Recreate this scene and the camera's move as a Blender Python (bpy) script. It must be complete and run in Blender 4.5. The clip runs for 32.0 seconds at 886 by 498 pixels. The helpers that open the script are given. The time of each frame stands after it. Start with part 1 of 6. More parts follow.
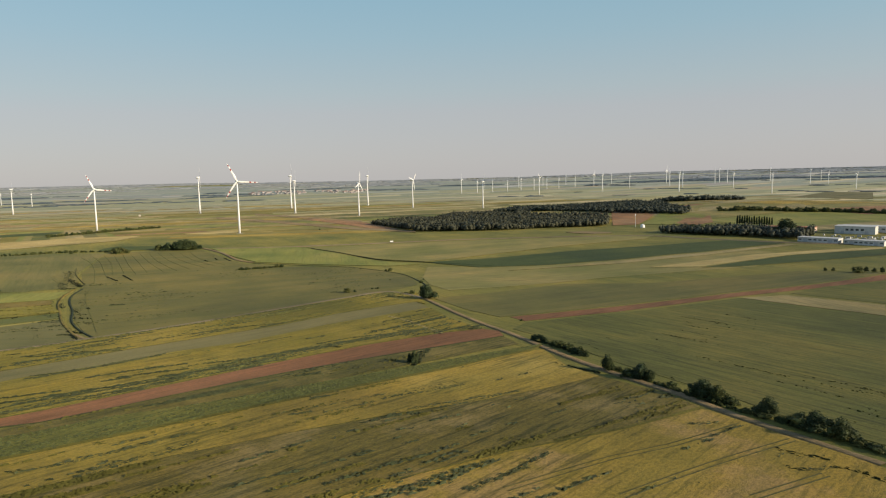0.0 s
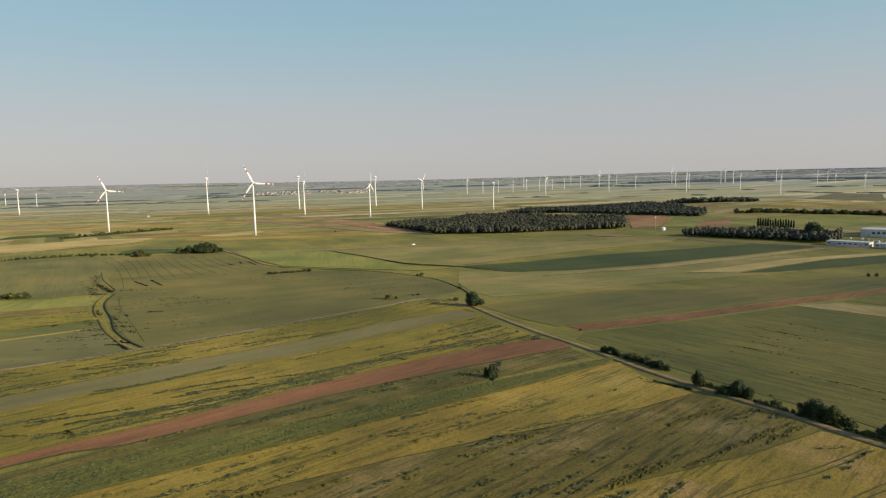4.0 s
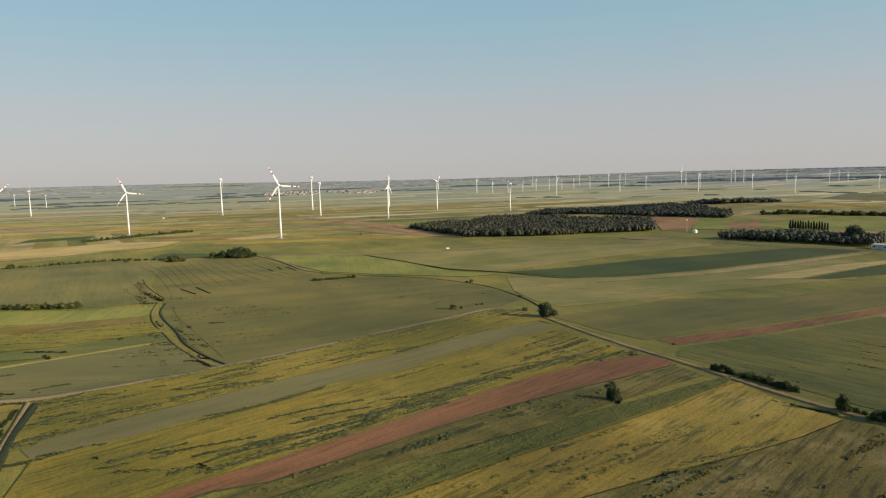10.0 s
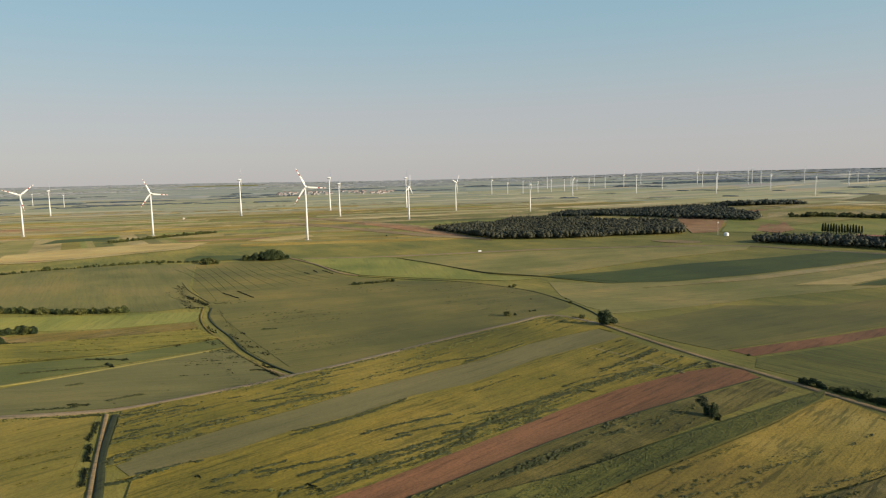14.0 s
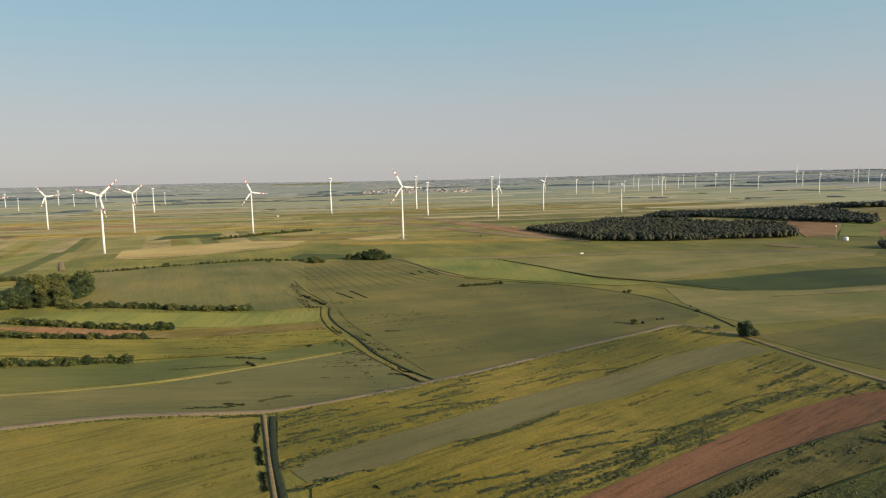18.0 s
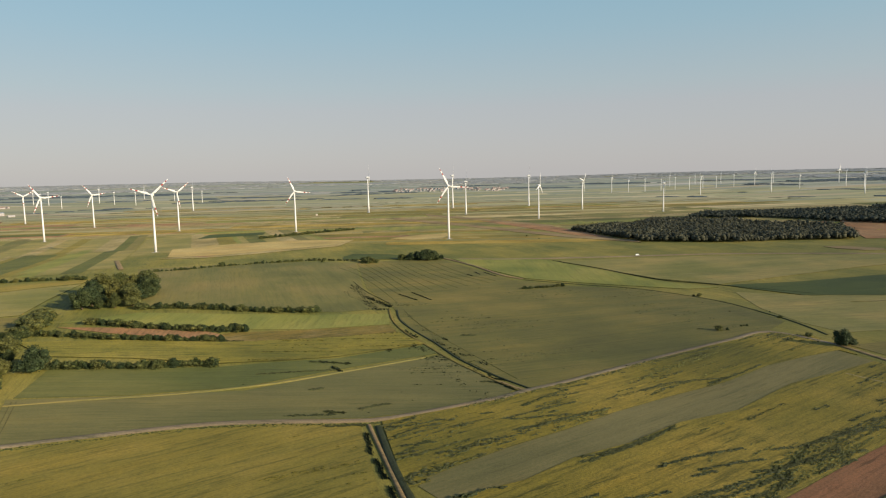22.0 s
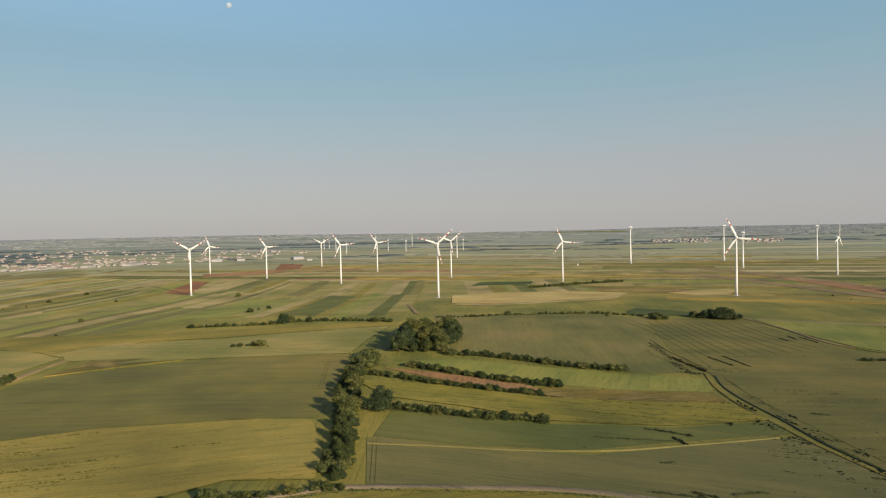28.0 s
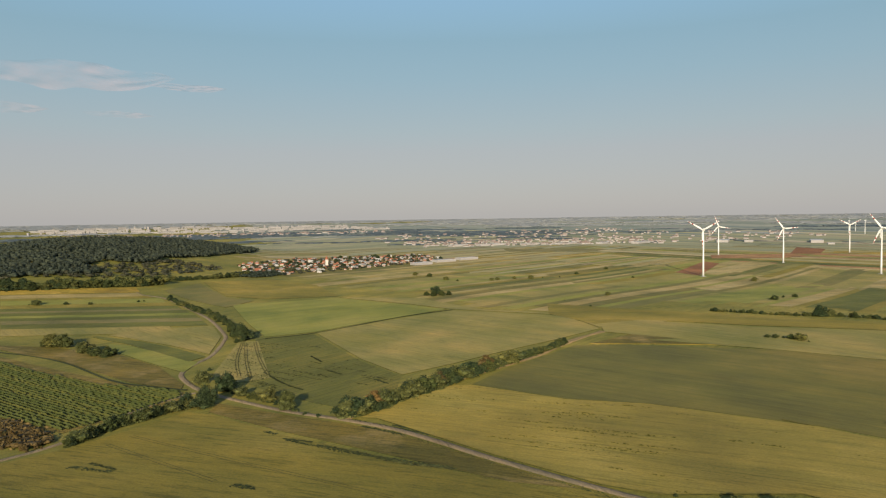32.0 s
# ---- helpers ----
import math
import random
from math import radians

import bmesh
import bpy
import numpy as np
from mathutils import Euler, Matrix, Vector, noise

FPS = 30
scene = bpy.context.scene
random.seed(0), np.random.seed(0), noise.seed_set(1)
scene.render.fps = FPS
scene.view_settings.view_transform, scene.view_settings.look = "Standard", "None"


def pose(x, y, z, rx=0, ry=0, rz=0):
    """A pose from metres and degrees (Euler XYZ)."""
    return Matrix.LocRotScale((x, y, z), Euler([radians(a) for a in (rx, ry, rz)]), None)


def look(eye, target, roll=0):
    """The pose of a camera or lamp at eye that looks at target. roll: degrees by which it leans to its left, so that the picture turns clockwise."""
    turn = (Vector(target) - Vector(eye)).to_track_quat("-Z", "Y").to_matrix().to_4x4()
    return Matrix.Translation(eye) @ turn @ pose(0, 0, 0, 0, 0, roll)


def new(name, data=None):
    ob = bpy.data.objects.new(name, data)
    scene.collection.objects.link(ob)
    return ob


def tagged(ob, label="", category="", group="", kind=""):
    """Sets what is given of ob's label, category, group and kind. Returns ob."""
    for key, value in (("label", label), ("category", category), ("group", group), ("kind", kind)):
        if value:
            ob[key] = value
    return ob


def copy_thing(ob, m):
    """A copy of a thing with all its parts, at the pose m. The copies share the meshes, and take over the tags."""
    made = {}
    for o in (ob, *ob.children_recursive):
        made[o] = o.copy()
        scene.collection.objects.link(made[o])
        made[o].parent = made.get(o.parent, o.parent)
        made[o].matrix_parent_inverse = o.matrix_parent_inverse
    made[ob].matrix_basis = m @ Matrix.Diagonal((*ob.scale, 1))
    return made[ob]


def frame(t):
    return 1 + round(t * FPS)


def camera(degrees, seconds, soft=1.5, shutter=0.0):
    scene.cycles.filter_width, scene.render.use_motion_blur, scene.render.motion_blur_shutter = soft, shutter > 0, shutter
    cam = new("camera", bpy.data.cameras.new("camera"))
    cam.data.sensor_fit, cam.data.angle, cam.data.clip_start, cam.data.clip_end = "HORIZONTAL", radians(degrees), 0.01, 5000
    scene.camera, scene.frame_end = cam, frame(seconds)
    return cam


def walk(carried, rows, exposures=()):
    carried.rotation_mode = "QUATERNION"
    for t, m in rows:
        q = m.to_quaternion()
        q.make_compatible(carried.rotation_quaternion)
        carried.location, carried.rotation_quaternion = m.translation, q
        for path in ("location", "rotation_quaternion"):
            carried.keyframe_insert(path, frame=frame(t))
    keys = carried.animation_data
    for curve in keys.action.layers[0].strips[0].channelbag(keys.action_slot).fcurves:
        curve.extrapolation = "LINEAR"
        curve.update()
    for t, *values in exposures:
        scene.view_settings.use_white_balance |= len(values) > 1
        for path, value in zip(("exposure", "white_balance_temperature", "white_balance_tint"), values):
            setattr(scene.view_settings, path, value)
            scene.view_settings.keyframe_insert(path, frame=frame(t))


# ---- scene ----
cam = camera(67.20, 32.0, soft=1.2)
ROWS = [
    (0.0, 0.00, 0.00, 89.03, -0.00, -6.13, 1.41),
    (0.5, -3.85, 1.29, 89.43, -0.05, -6.12, 1.47),
    (1.0, -7.68, 2.56, 89.84, -0.05, -6.11, 1.39),
    (1.5, -11.47, 3.82, 90.28, -0.07, -6.10, 1.42),
    (2.0, -15.25, 5.05, 90.73, -0.06, -6.12, 1.38),
    (2.5, -19.00, 6.26, 91.20, -0.07, -6.12, 1.35),
    (3.0, -22.73, 7.45, 91.69, -0.07, -6.11, 1.35),
    (3.5, -26.45, 8.62, 92.18, -0.06, -6.12, 1.34),
    (5.5, -41.17, 13.11, 94.24, -0.06, -6.16, 1.33),
    (6.0, -44.83, 14.18, 94.76, -0.05, -6.18, 1.31),
    (6.5, -48.49, 15.24, 95.29, -0.05, -6.18, 1.35),
    (7.0, -52.14, 16.27, 95.82, -0.05, -6.20, 1.34),
    (7.5, -55.79, 17.29, 96.35, -0.05, -6.19, 1.38),
    (8.0, -59.44, 18.29, 96.88, -0.03, -6.21, 1.37),
    (8.5, -63.09, 19.27, 97.41, -0.05, -6.21, 1.39),
    (9.0, -66.75, 20.24, 97.93, -0.04, -6.21, 1.41),
    (9.5, -70.42, 21.19, 98.45, -0.03, -6.21, 1.41),
    (10.0, -74.09, 22.12, 98.97, -0.02, -6.22, 1.43),
    (10.5, -77.78, 23.03, 99.48, -0.04, -6.23, 1.44),
    (11.0, -81.48, 23.93, 99.98, -0.04, -6.22, 1.42),
    (11.5, -85.19, 24.81, 100.48, -0.06, -6.22, 1.46),
    (12.0, -88.91, 25.67, 100.97, -0.05, -6.22, 1.42),
    (12.5, -92.66, 26.52, 101.46, -0.04, -6.21, 1.39),
    (13.0, -96.42, 27.34, 101.93, -0.05, -6.24, 1.39),
    (13.5, -100.20, 28.15, 102.40, -0.05, -6.25, 1.40),
    (14.0, -104.00, 28.94, 102.87, 0.73, -6.23, 1.33),
    (14.5, -107.81, 29.71, 103.32, 2.40, -6.19, 1.40),
    (16.5, -123.30, 32.56, 105.04, 6.12, -6.18, 1.27),
    (17.0, -127.23, 33.22, 105.45, 6.11, -6.20, 1.25),
    (17.5, -131.17, 33.84, 105.86, 6.13, -6.23, 1.24),
    (18.0, -135.14, 34.43, 106.25, 7.28, -6.23, 1.26),
    (18.5, -139.13, 34.99, 106.63, 7.85, -6.25, 1.29),
    (19.0, -143.14, 35.52, 107.01, 7.84, -6.27, 1.29),
    (19.5, -147.16, 36.01, 107.38, 8.25, -6.29, 1.26),
    (20.0, -151.20, 36.46, 107.74, 8.89, -6.29, 1.25),
    (20.5, -155.25, 36.86, 108.09, 9.50, -6.30, 1.26),
    (21.0, -159.32, 37.22, 108.44, 9.48, -6.32, 1.24),
    (21.5, -163.40, 37.53, 108.77, 9.47, -6.34, 1.26),
    (22.0, -167.48, 37.78, 109.11, 9.58, -6.35, 1.25),
    (22.5, -171.57, 37.98, 109.43, 10.94, -6.34, 1.23),
    (23.0, -175.66, 38.11, 109.75, 13.31, -6.32, 1.16),
    (23.5, -179.75, 38.17, 110.06, 13.69, -6.34, 1.18),
    (24.0, -183.83, 38.16, 110.37, 14.95, -6.34, 1.18),
    (24.5, -187.91, 38.08, 110.67, 16.24, -6.34, 1.16),
    (26.5, -204.02, 36.83, 111.84, 21.64, -6.33, 1.16),
    (27.0, -207.97, 36.26, 112.12, 23.82, -5.74, 1.13),
    (27.5, -211.88, 35.58, 112.40, 27.14, -4.04, 1.13),
    (28.0, -215.75, 34.76, 112.67, 30.35, -1.74, 1.10),
    (28.5, -219.56, 33.82, 112.95, 33.23, -0.43, 0.99),
    (29.0, -223.31, 32.73, 113.22, 35.83, -0.20, 0.96),
    (29.5, -226.98, 31.49, 113.49, 40.06, -0.84, 0.94),
    (30.0, -230.58, 30.09, 113.76, 46.99, -2.11, 0.94),
    (30.5, -234.10, 28.52, 114.03, 54.04, -2.47, 0.85),
    (31.0, -237.51, 26.76, 114.29, 61.01, -2.49, 0.88),
    (31.5, -240.83, 24.82, 114.56, 67.88, -2.53, 0.84),
    (32.0, -244.02, 22.67, 114.82, 71.30, -2.82, 0.85),
]
EXPOSURE = 0.35
walk(cam, [(t, pose(x, y, z, 90 + pitch, roll, yaw)) for t, x, y, z, yaw, pitch, roll in ROWS],
     [(0.0, EXPOSURE), (26.0, EXPOSURE), (28.0, EXPOSURE - 0.17), (32.0, EXPOSURE - 0.2)])

# ---- daylight: low warm sun behind the camera's start, shadows fall to (-0.92, 0.39) ----
SUN_FROM = Vector((0.92, -0.39, 0)).normalized()
SUN_ELEV = 17.5
world = bpy.data.worlds.new("sky")
scene.world = world
world.use_nodes = True
wn = world.node_tree.nodes
sky = wn.new("ShaderNodeTexSky")
sky.sky_type = "NISHITA"
sky.sun_disc = False
sky.sun_elevation = radians(SUN_ELEV)
sky.sun_rotation = math.atan2(SUN_FROM.x, SUN_FROM.y)
sky.altitude = 150
sky.air_density, sky.dust_density, sky.ozone_density = 1.0, 0.6, 1.0
wn["Background"].inputs["Strength"].default_value = 0.14
wl = world.node_tree.links
where = wn.new("ShaderNodeTexCoord")
split = wn.new("ShaderNodeSeparateXYZ")
haze, low = wn.new("ShaderNodeValToRGB"), wn.new("ShaderNodeValToRGB")
veil = wn.new("ShaderNodeMix")
veil.data_type = "RGBA"


def grade(node, stops):
    e = node.color_ramp.elements
    while len(e) < len(stops):
        e.new(0.5)
    for k, (p, c) in zip(e, stops):
        k.position, k.color = p, (*c, 1)


# summer haze: milky grey on the horizon, clear blue above
grade(haze, [(0.0, (0.92,) * 3), (0.25, (0.85,) * 3), (0.42, (0.0,) * 3)])
grade(low, [(0.0, (0.758, 0.741, 0.755)), (0.05, (0.745, 0.741, 0.77)), (0.095, (0.722, 0.743, 0.782)), (0.125, (0.66, 0.765, 0.81)), (0.2, (0.52, 0.755, 0.865)), (0.34, (0.34, 0.7, 0.9))])
boost = wn.new("ShaderNodeVectorMath")
boost.operation = "SCALE"
boost.inputs["Scale"].default_value = 3.4
wl.new(split.outputs["Z"], low.inputs[0])
wl.new(low.outputs[0], boost.inputs[0])
wl.new(boost.outputs[0], veil.inputs[7])
wl.new(where.outputs["Generated"], split.inputs[0])
wl.new(split.outputs["Z"], haze.inputs[0])
wl.new(haze.outputs[0], veil.inputs[0])
wl.new(sky.outputs[0], veil.inputs[6])
wl.new(veil.outputs[2], wn["Background"].inputs["Color"])
sun_data = bpy.data.lights.new("sun", "SUN")
sun_data.energy, sun_data.angle, sun_data.color = 5.0, radians(0.6), (1.0, 0.84, 0.6)
sun = new("sun", sun_data)
flat = SUN_FROM * math.cos(radians(SUN_ELEV))
sun.matrix_world = look((flat.x * 100, flat.y * 100, 300), (0, 0, 300 - 100 * math.sin(radians(SUN_ELEV))))

# ---- the lie of the land: a low hill above a plain that rises at the horizon ----
SWELL = [-0.8, -3.1, -5.5, 4.6, 14.1, 10.0, 1.3, 3.0, 4.7, 2.7, 2.0, 4.5, -0.5, 0.8, 8.9, 3.6, -7.1, 1.4, 0.4, -4.4, -2.6, 7.9, 0.1, 4.6]
SWELL_AT = [(x, y) for y in (-50, 250, 550, 850) for x in (-1350, -1050, -750, -450, -150, 150)]
HILLS = [(-1850, -330, 62, 430, 270), (-2350, -130, 46, 420, 260), (620, 1500, 22, 380, 240), (-45, 468, 3.9, 92, 92)]


def land(x, y):
    """Height of the ground; takes numbers or arrays."""
    x, y = np.asarray(x, float), np.asarray(y, float)
    z = np.zeros(np.broadcast(x, y).shape)
    for (a, b), k in zip(SWELL_AT, SWELL):
        z = z + k * np.exp(-((x - a) ** 2 + (y - b) ** 2) / (2 * 270.0 ** 2))
    for a, b, k, sx, sy in HILLS:
        z = z + k * np.exp(-((x - a) / sx) ** 2 - ((y - b) / sy) ** 2)
    r = np.hypot(x + 150, y - 300)
    return z + 85 * np.clip((r - 2600) / 2350, 0, 1.03) ** 1.3


def lz(x, y):
    return float(land(x, y))


# ---- materials ----
MATS = {}


def nodes_of(name, rough=0.9):
    m = bpy.data.materials.new(name)
    m.use_nodes = True
    n, l = m.node_tree.nodes, m.node_tree.links
    b = n["Principled BSDF"]
    b.inputs["Roughness"].default_value = rough
    b.inputs["Specular IOR Level"].default_value = 0.25
    MATS[name] = m
    return m, n, l, b


def noise_tex(n, l, coord, scale, detail=4.0, rough=0.6, stretch=None, turn=0.0):
    t = n.new("ShaderNodeTexNoise")
    t.inputs["Scale"].default_value, t.inputs["Detail"].default_value, t.inputs["Roughness"].default_value = scale, detail, rough
    if stretch or turn:
        mp = n.new("ShaderNodeMapping")
        mp.vector_type = "TEXTURE"
        mp.inputs["Rotation"].default_value = (0, 0, turn)
        mp.inputs["Scale"].default_value = stretch or (1, 1, 1)
        l.new(coord, mp.inputs["Vector"])
        coord = mp.outputs[0]
    l.new(coord, t.inputs["Vector"])
    return t.outputs["Fac"]


def ramp(n, l, fac, stops, mode="LINEAR"):
    r = n.new("ShaderNodeValToRGB")
    r.color_ramp.interpolation = mode
    e = r.color_ramp.elements
    while len(e) < len(stops):
        e.new(0.5)
    for k, (p, c) in zip(e, stops):
        k.position, k.color = p, (*c, 1) if len(c) == 3 else c
    l.new(fac, r.inputs[0])
    return r.outputs[0]


def mix(n, l, kind, fac, a, b):
    m = n.new("ShaderNodeMix")
    m.data_type, m.blend_type = "RGBA", kind
    if isinstance(fac, float):
        m.inputs[0].default_value = fac
    else:
        l.new(fac, m.inputs[0])
    for i, v in ((6, a), (7, b)):
        if isinstance(v, tuple):
            m.inputs[i].default_value = (*v, 1)
        else:
            l.new(v, m.inputs[i])
    return m.outputs[2]


def bump(n, l, b, height, strength, dist):
    k = n.new("ShaderNodeBump")
    k.inputs["Strength"].default_value, k.inputs["Distance"].default_value = strength, dist
    l.new(height, k.inputs["Height"])
    l.new(k.outputs[0], b.inputs["Normal"])


def crop(name, low, mid, high, turn, lines=0.25, patch=0.5, gap=9.0, rough=0.85, bare=None, grain=0.6):
    """A standing crop: broad patches, soft bands along the drill rows, fine grain, tramlines. turn: the rows' bearing in degrees."""
    m, n, l, b = nodes_of(name, rough)
    b.inputs["Diffuse Roughness"].default_value = 0.35
    at = n.new("ShaderNodeTexCoord").outputs["Object"]
    broad = noise_tex(n, l, at, 0.011, 5, 0.55)
    band = noise_tex(n, l, at, 0.045, 4, 0.6, (9, 1, 1), radians(turn))
    streak = noise_tex(n, l, at, 0.2, 5, 0.65, (18, 1, 1), radians(turn))
    fine = noise_tex(n, l, at, 1.5, 5, 0.8, (1.7, 1, 1), radians(turn))
    blotch = noise_tex(n, l, at, 0.055, 8, 0.72)
    base = ramp(n, l, broad, [(0.34, low), (0.5, mid), (0.66, high)])
    base = mix(n, l, "MIX", ramp(n, l, blotch, [(0.46, (0, 0, 0)), (0.68, (patch,) * 3)]), base, low)
    if bare:
        spots = noise_tex(n, l, at, 0.035, 8, 0.66)
        base = mix(n, l, "MIX", ramp(n, l, spots, [(0.5, (0, 0, 0)), (0.62, (0.85,) * 3)]), base, bare)
    tone = ramp(n, l, band, [(0.34, (0.80, 0.86, 0.84)), (0.5, (1, 1, 1)), (0.66, (1.16, 1.08, 0.98))])
    base = mix(n, l, "MULTIPLY", 0.85, base, tone)
    tone = ramp(n, l, streak, [(0.36, (0.78, 0.81, 0.78)), (0.5, (1, 1, 1)), (0.66, (1.14, 1.11, 1.04))])
    base = mix(n, l, "MULTIPLY", 0.3 + 0.5 * lines, base, tone)
    drill = noise_tex(n, l, at, 0.7, 3, 0.6, (60, 1, 1), radians(turn))
    tone = ramp(n, l, drill, [(0.4, (0.72, 0.75, 0.70)), (0.52, (1, 1, 1)), (0.64, (1.14, 1.12, 1.06))])
    base = mix(n, l, "MULTIPLY", 0.15 + 1.1 * lines, base, tone)
    tone = ramp(n, l, fine, [(0.36, (0.48, 0.53, 0.46)), (0.5, (1, 1, 1)), (0.62, (1.34, 1.28, 1.16))])
    base = mix(n, l, "MULTIPLY", grain, base, tone)
    wisp = noise_tex(n, l, at, 0.6, 5, 0.68, (13, 1, 1), radians(turn))
    zone = noise_tex(n, l, at, 0.03, 3, 0.6, (3, 1, 1), radians(turn))
    near = mix(n, l, "MULTIPLY", 1.0, ramp(n, l, wisp, [(0.52, (0, 0, 0)), (0.6, (grain,) * 3)]), ramp(n, l, zone, [(0.36, (0.3,) * 3), (0.56, (1, 1, 1))]))
    base = mix(n, l, "MULTIPLY", near, base, (0.36, 0.43, 0.36))
    mp = n.new("ShaderNodeMapping")
    mp.vector_type = "TEXTURE"
    mp.inputs["Rotation"].default_value = (0, 0, radians(turn))
    l.new(at, mp.inputs["Vector"])
    wave = n.new("ShaderNodeTexWave")
    wave.bands_direction = "Y"
    wave.inputs["Scale"].default_value, wave.inputs["Distortion"].default_value = math.pi / gap / 10, 0.5
    wave.inputs["Detail"].default_value, wave.inputs["Detail Scale"].default_value = 2.0, 0.12
    l.new(mp.outputs[0], wave.inputs["Vector"])
    rut = ramp(n, l, wave.outputs["Fac"], [(0.0, (lines,) * 3), (0.05, (0, 0, 0))])
    base = mix(n, l, "MULTIPLY", rut, base, (0.3, 0.35, 0.26))
    l.new(base, b.inputs["Base Color"])
    bump(n, l, b, fine, 0.35 + 0.5 * grain, 0.45)
    return m


NEAR, RIGHT, FARDIR = 47, 22, 120
crop("wheat_g", (0.092, 0.088, 0.025), (0.131, 0.118, 0.03), (0.184, 0.145, 0.039), 30, 0.15, 0.35, grain=0.35)
crop("wheat_b", (0.095, 0.09, 0.026), (0.133, 0.12, 0.03), (0.189, 0.148, 0.041), 30, 0.15, 0.35, grain=0.35)
crop("wheat_t", (0.1, 0.098, 0.027), (0.141, 0.129, 0.037), (0.183, 0.148, 0.048), 118, 0.06, 0.2, grain=0.3)
crop("wheat_r", (0.075, 0.086, 0.022), (0.107, 0.114, 0.028), (0.137, 0.132, 0.036), 8, 0.12, 0.25, grain=0.4)
crop("wheat_d", (0.089, 0.091, 0.018), (0.125, 0.122, 0.026), (0.177, 0.149, 0.032), -60, 0.5, 0.4, 6.0)
crop("wheat_l", (0.157, 0.152, 0.04), (0.218, 0.189, 0.059), (0.295, 0.225, 0.074), RIGHT, 0.15, 0.3, grain=0.45)
crop("wheat_o", (0.141, 0.12, 0.02), (0.19, 0.156, 0.027), (0.255, 0.195, 0.042), 48, 0.12, 0.3, grain=0.6)
crop("barley", (0.117, 0.105, 0.015), (0.211, 0.165, 0.021), (0.29, 0.212, 0.036), NEAR, 0.2, 0.55, grain=0.82)
crop("ripe", (0.181, 0.131, 0.025), (0.306, 0.215, 0.034), (0.402, 0.288, 0.071), NEAR, 0.15, 0.4, grain=0.78)
crop("fallow", (0.174, 0.133, 0.021), (0.272, 0.193, 0.031), (0.347, 0.239, 0.047), NEAR, 0.1, 0.4, bare=(0.33, 0.215, 0.075), grain=0.8)
crop("barley_t", (0.138, 0.127, 0.02), (0.22, 0.186, 0.028), (0.292, 0.232, 0.045), 12, 0.2, 0.6, grain=0.9)
crop("wheat_y", (0.178, 0.143, 0.032), (0.255, 0.201, 0.043), (0.323, 0.253, 0.066), 45, 0.12, 0.35, grain=0.5)
crop("straw", (0.198, 0.160, 0.059), (0.287, 0.227, 0.096), (0.365, 0.288, 0.139), 100, 0.1, 0.3)
crop("olive", (0.098, 0.084, 0.017), (0.154, 0.118, 0.023), (0.231, 0.162, 0.038), NEAR, 0.3, 0.6, bare=(0.22, 0.165, 0.06), grain=0.85)
crop("olive_g", (0.07, 0.068, 0.014), (0.11, 0.095, 0.02), (0.149, 0.119, 0.027), NEAR, 0.4, 0.4, 3.0, bare=(0.19, 0.15, 0.042), grain=0.95)
crop("weedy", (0.074, 0.081, 0.016), (0.12, 0.119, 0.022), (0.184, 0.166, 0.034), NEAR, 0.35, 0.6, grain=0.9)
crop("greystrip", (0.125, 0.113, 0.041), (0.163, 0.141, 0.054), (0.189, 0.161, 0.064), NEAR, 0.1, 0.15, grain=0.4)
crop("oat_r", (0.101, 0.1, 0.031), (0.134, 0.123, 0.043), (0.158, 0.14, 0.048), 10, 0.1, 0.2, grain=0.35)
crop("meadow", (0.132, 0.146, 0.029), (0.19, 0.192, 0.04), (0.239, 0.218, 0.053), 100, 0.08, 0.2, grain=0.4)
crop("darkcrop", (0.037, 0.053, 0.011), (0.053, 0.071, 0.014), (0.074, 0.085, 0.017), RIGHT, 0.1, 0.2, grain=0.35)
crop("beet", (0.078, 0.084, 0.018), (0.104, 0.11, 0.024), (0.135, 0.136, 0.03), 100, 0.2, 0.3)
crop("stubble", (0.32, 0.235, 0.085), (0.41, 0.305, 0.115), (0.47, 0.36, 0.145), 20, 0.1, 0.2)
crop("soil", (0.145, 0.068, 0.03), (0.204, 0.093, 0.04), (0.262, 0.121, 0.056), NEAR, 0.2, 0.3, 6)
crop("soil_l", (0.202, 0.104, 0.046), (0.279, 0.150, 0.069), (0.336, 0.196, 0.094), 110, 0.2, 0.3, 6)
crop("land", (0.113, 0.117, 0.023), (0.176, 0.158, 0.032), (0.251, 0.204, 0.044), FARDIR, 0.1, 0.4)
crop("earth", (0.179, 0.125, 0.059), (0.239, 0.167, 0.081), (0.299, 0.215, 0.106), 0, 0.0, 0.3, 50)
crop("asphalt", (0.162, 0.125, 0.081), (0.207, 0.161, 0.103), (0.253, 0.197, 0.125), 0, 0.0, 0.3, 50)
# ditch growth, darkened so the colour holds the shade of a sunken bed
crop("ditchm", (0.021, 0.028, 0.012), (0.033, 0.041, 0.015), (0.062, 0.068, 0.023), 70, 0.2, 0.5)


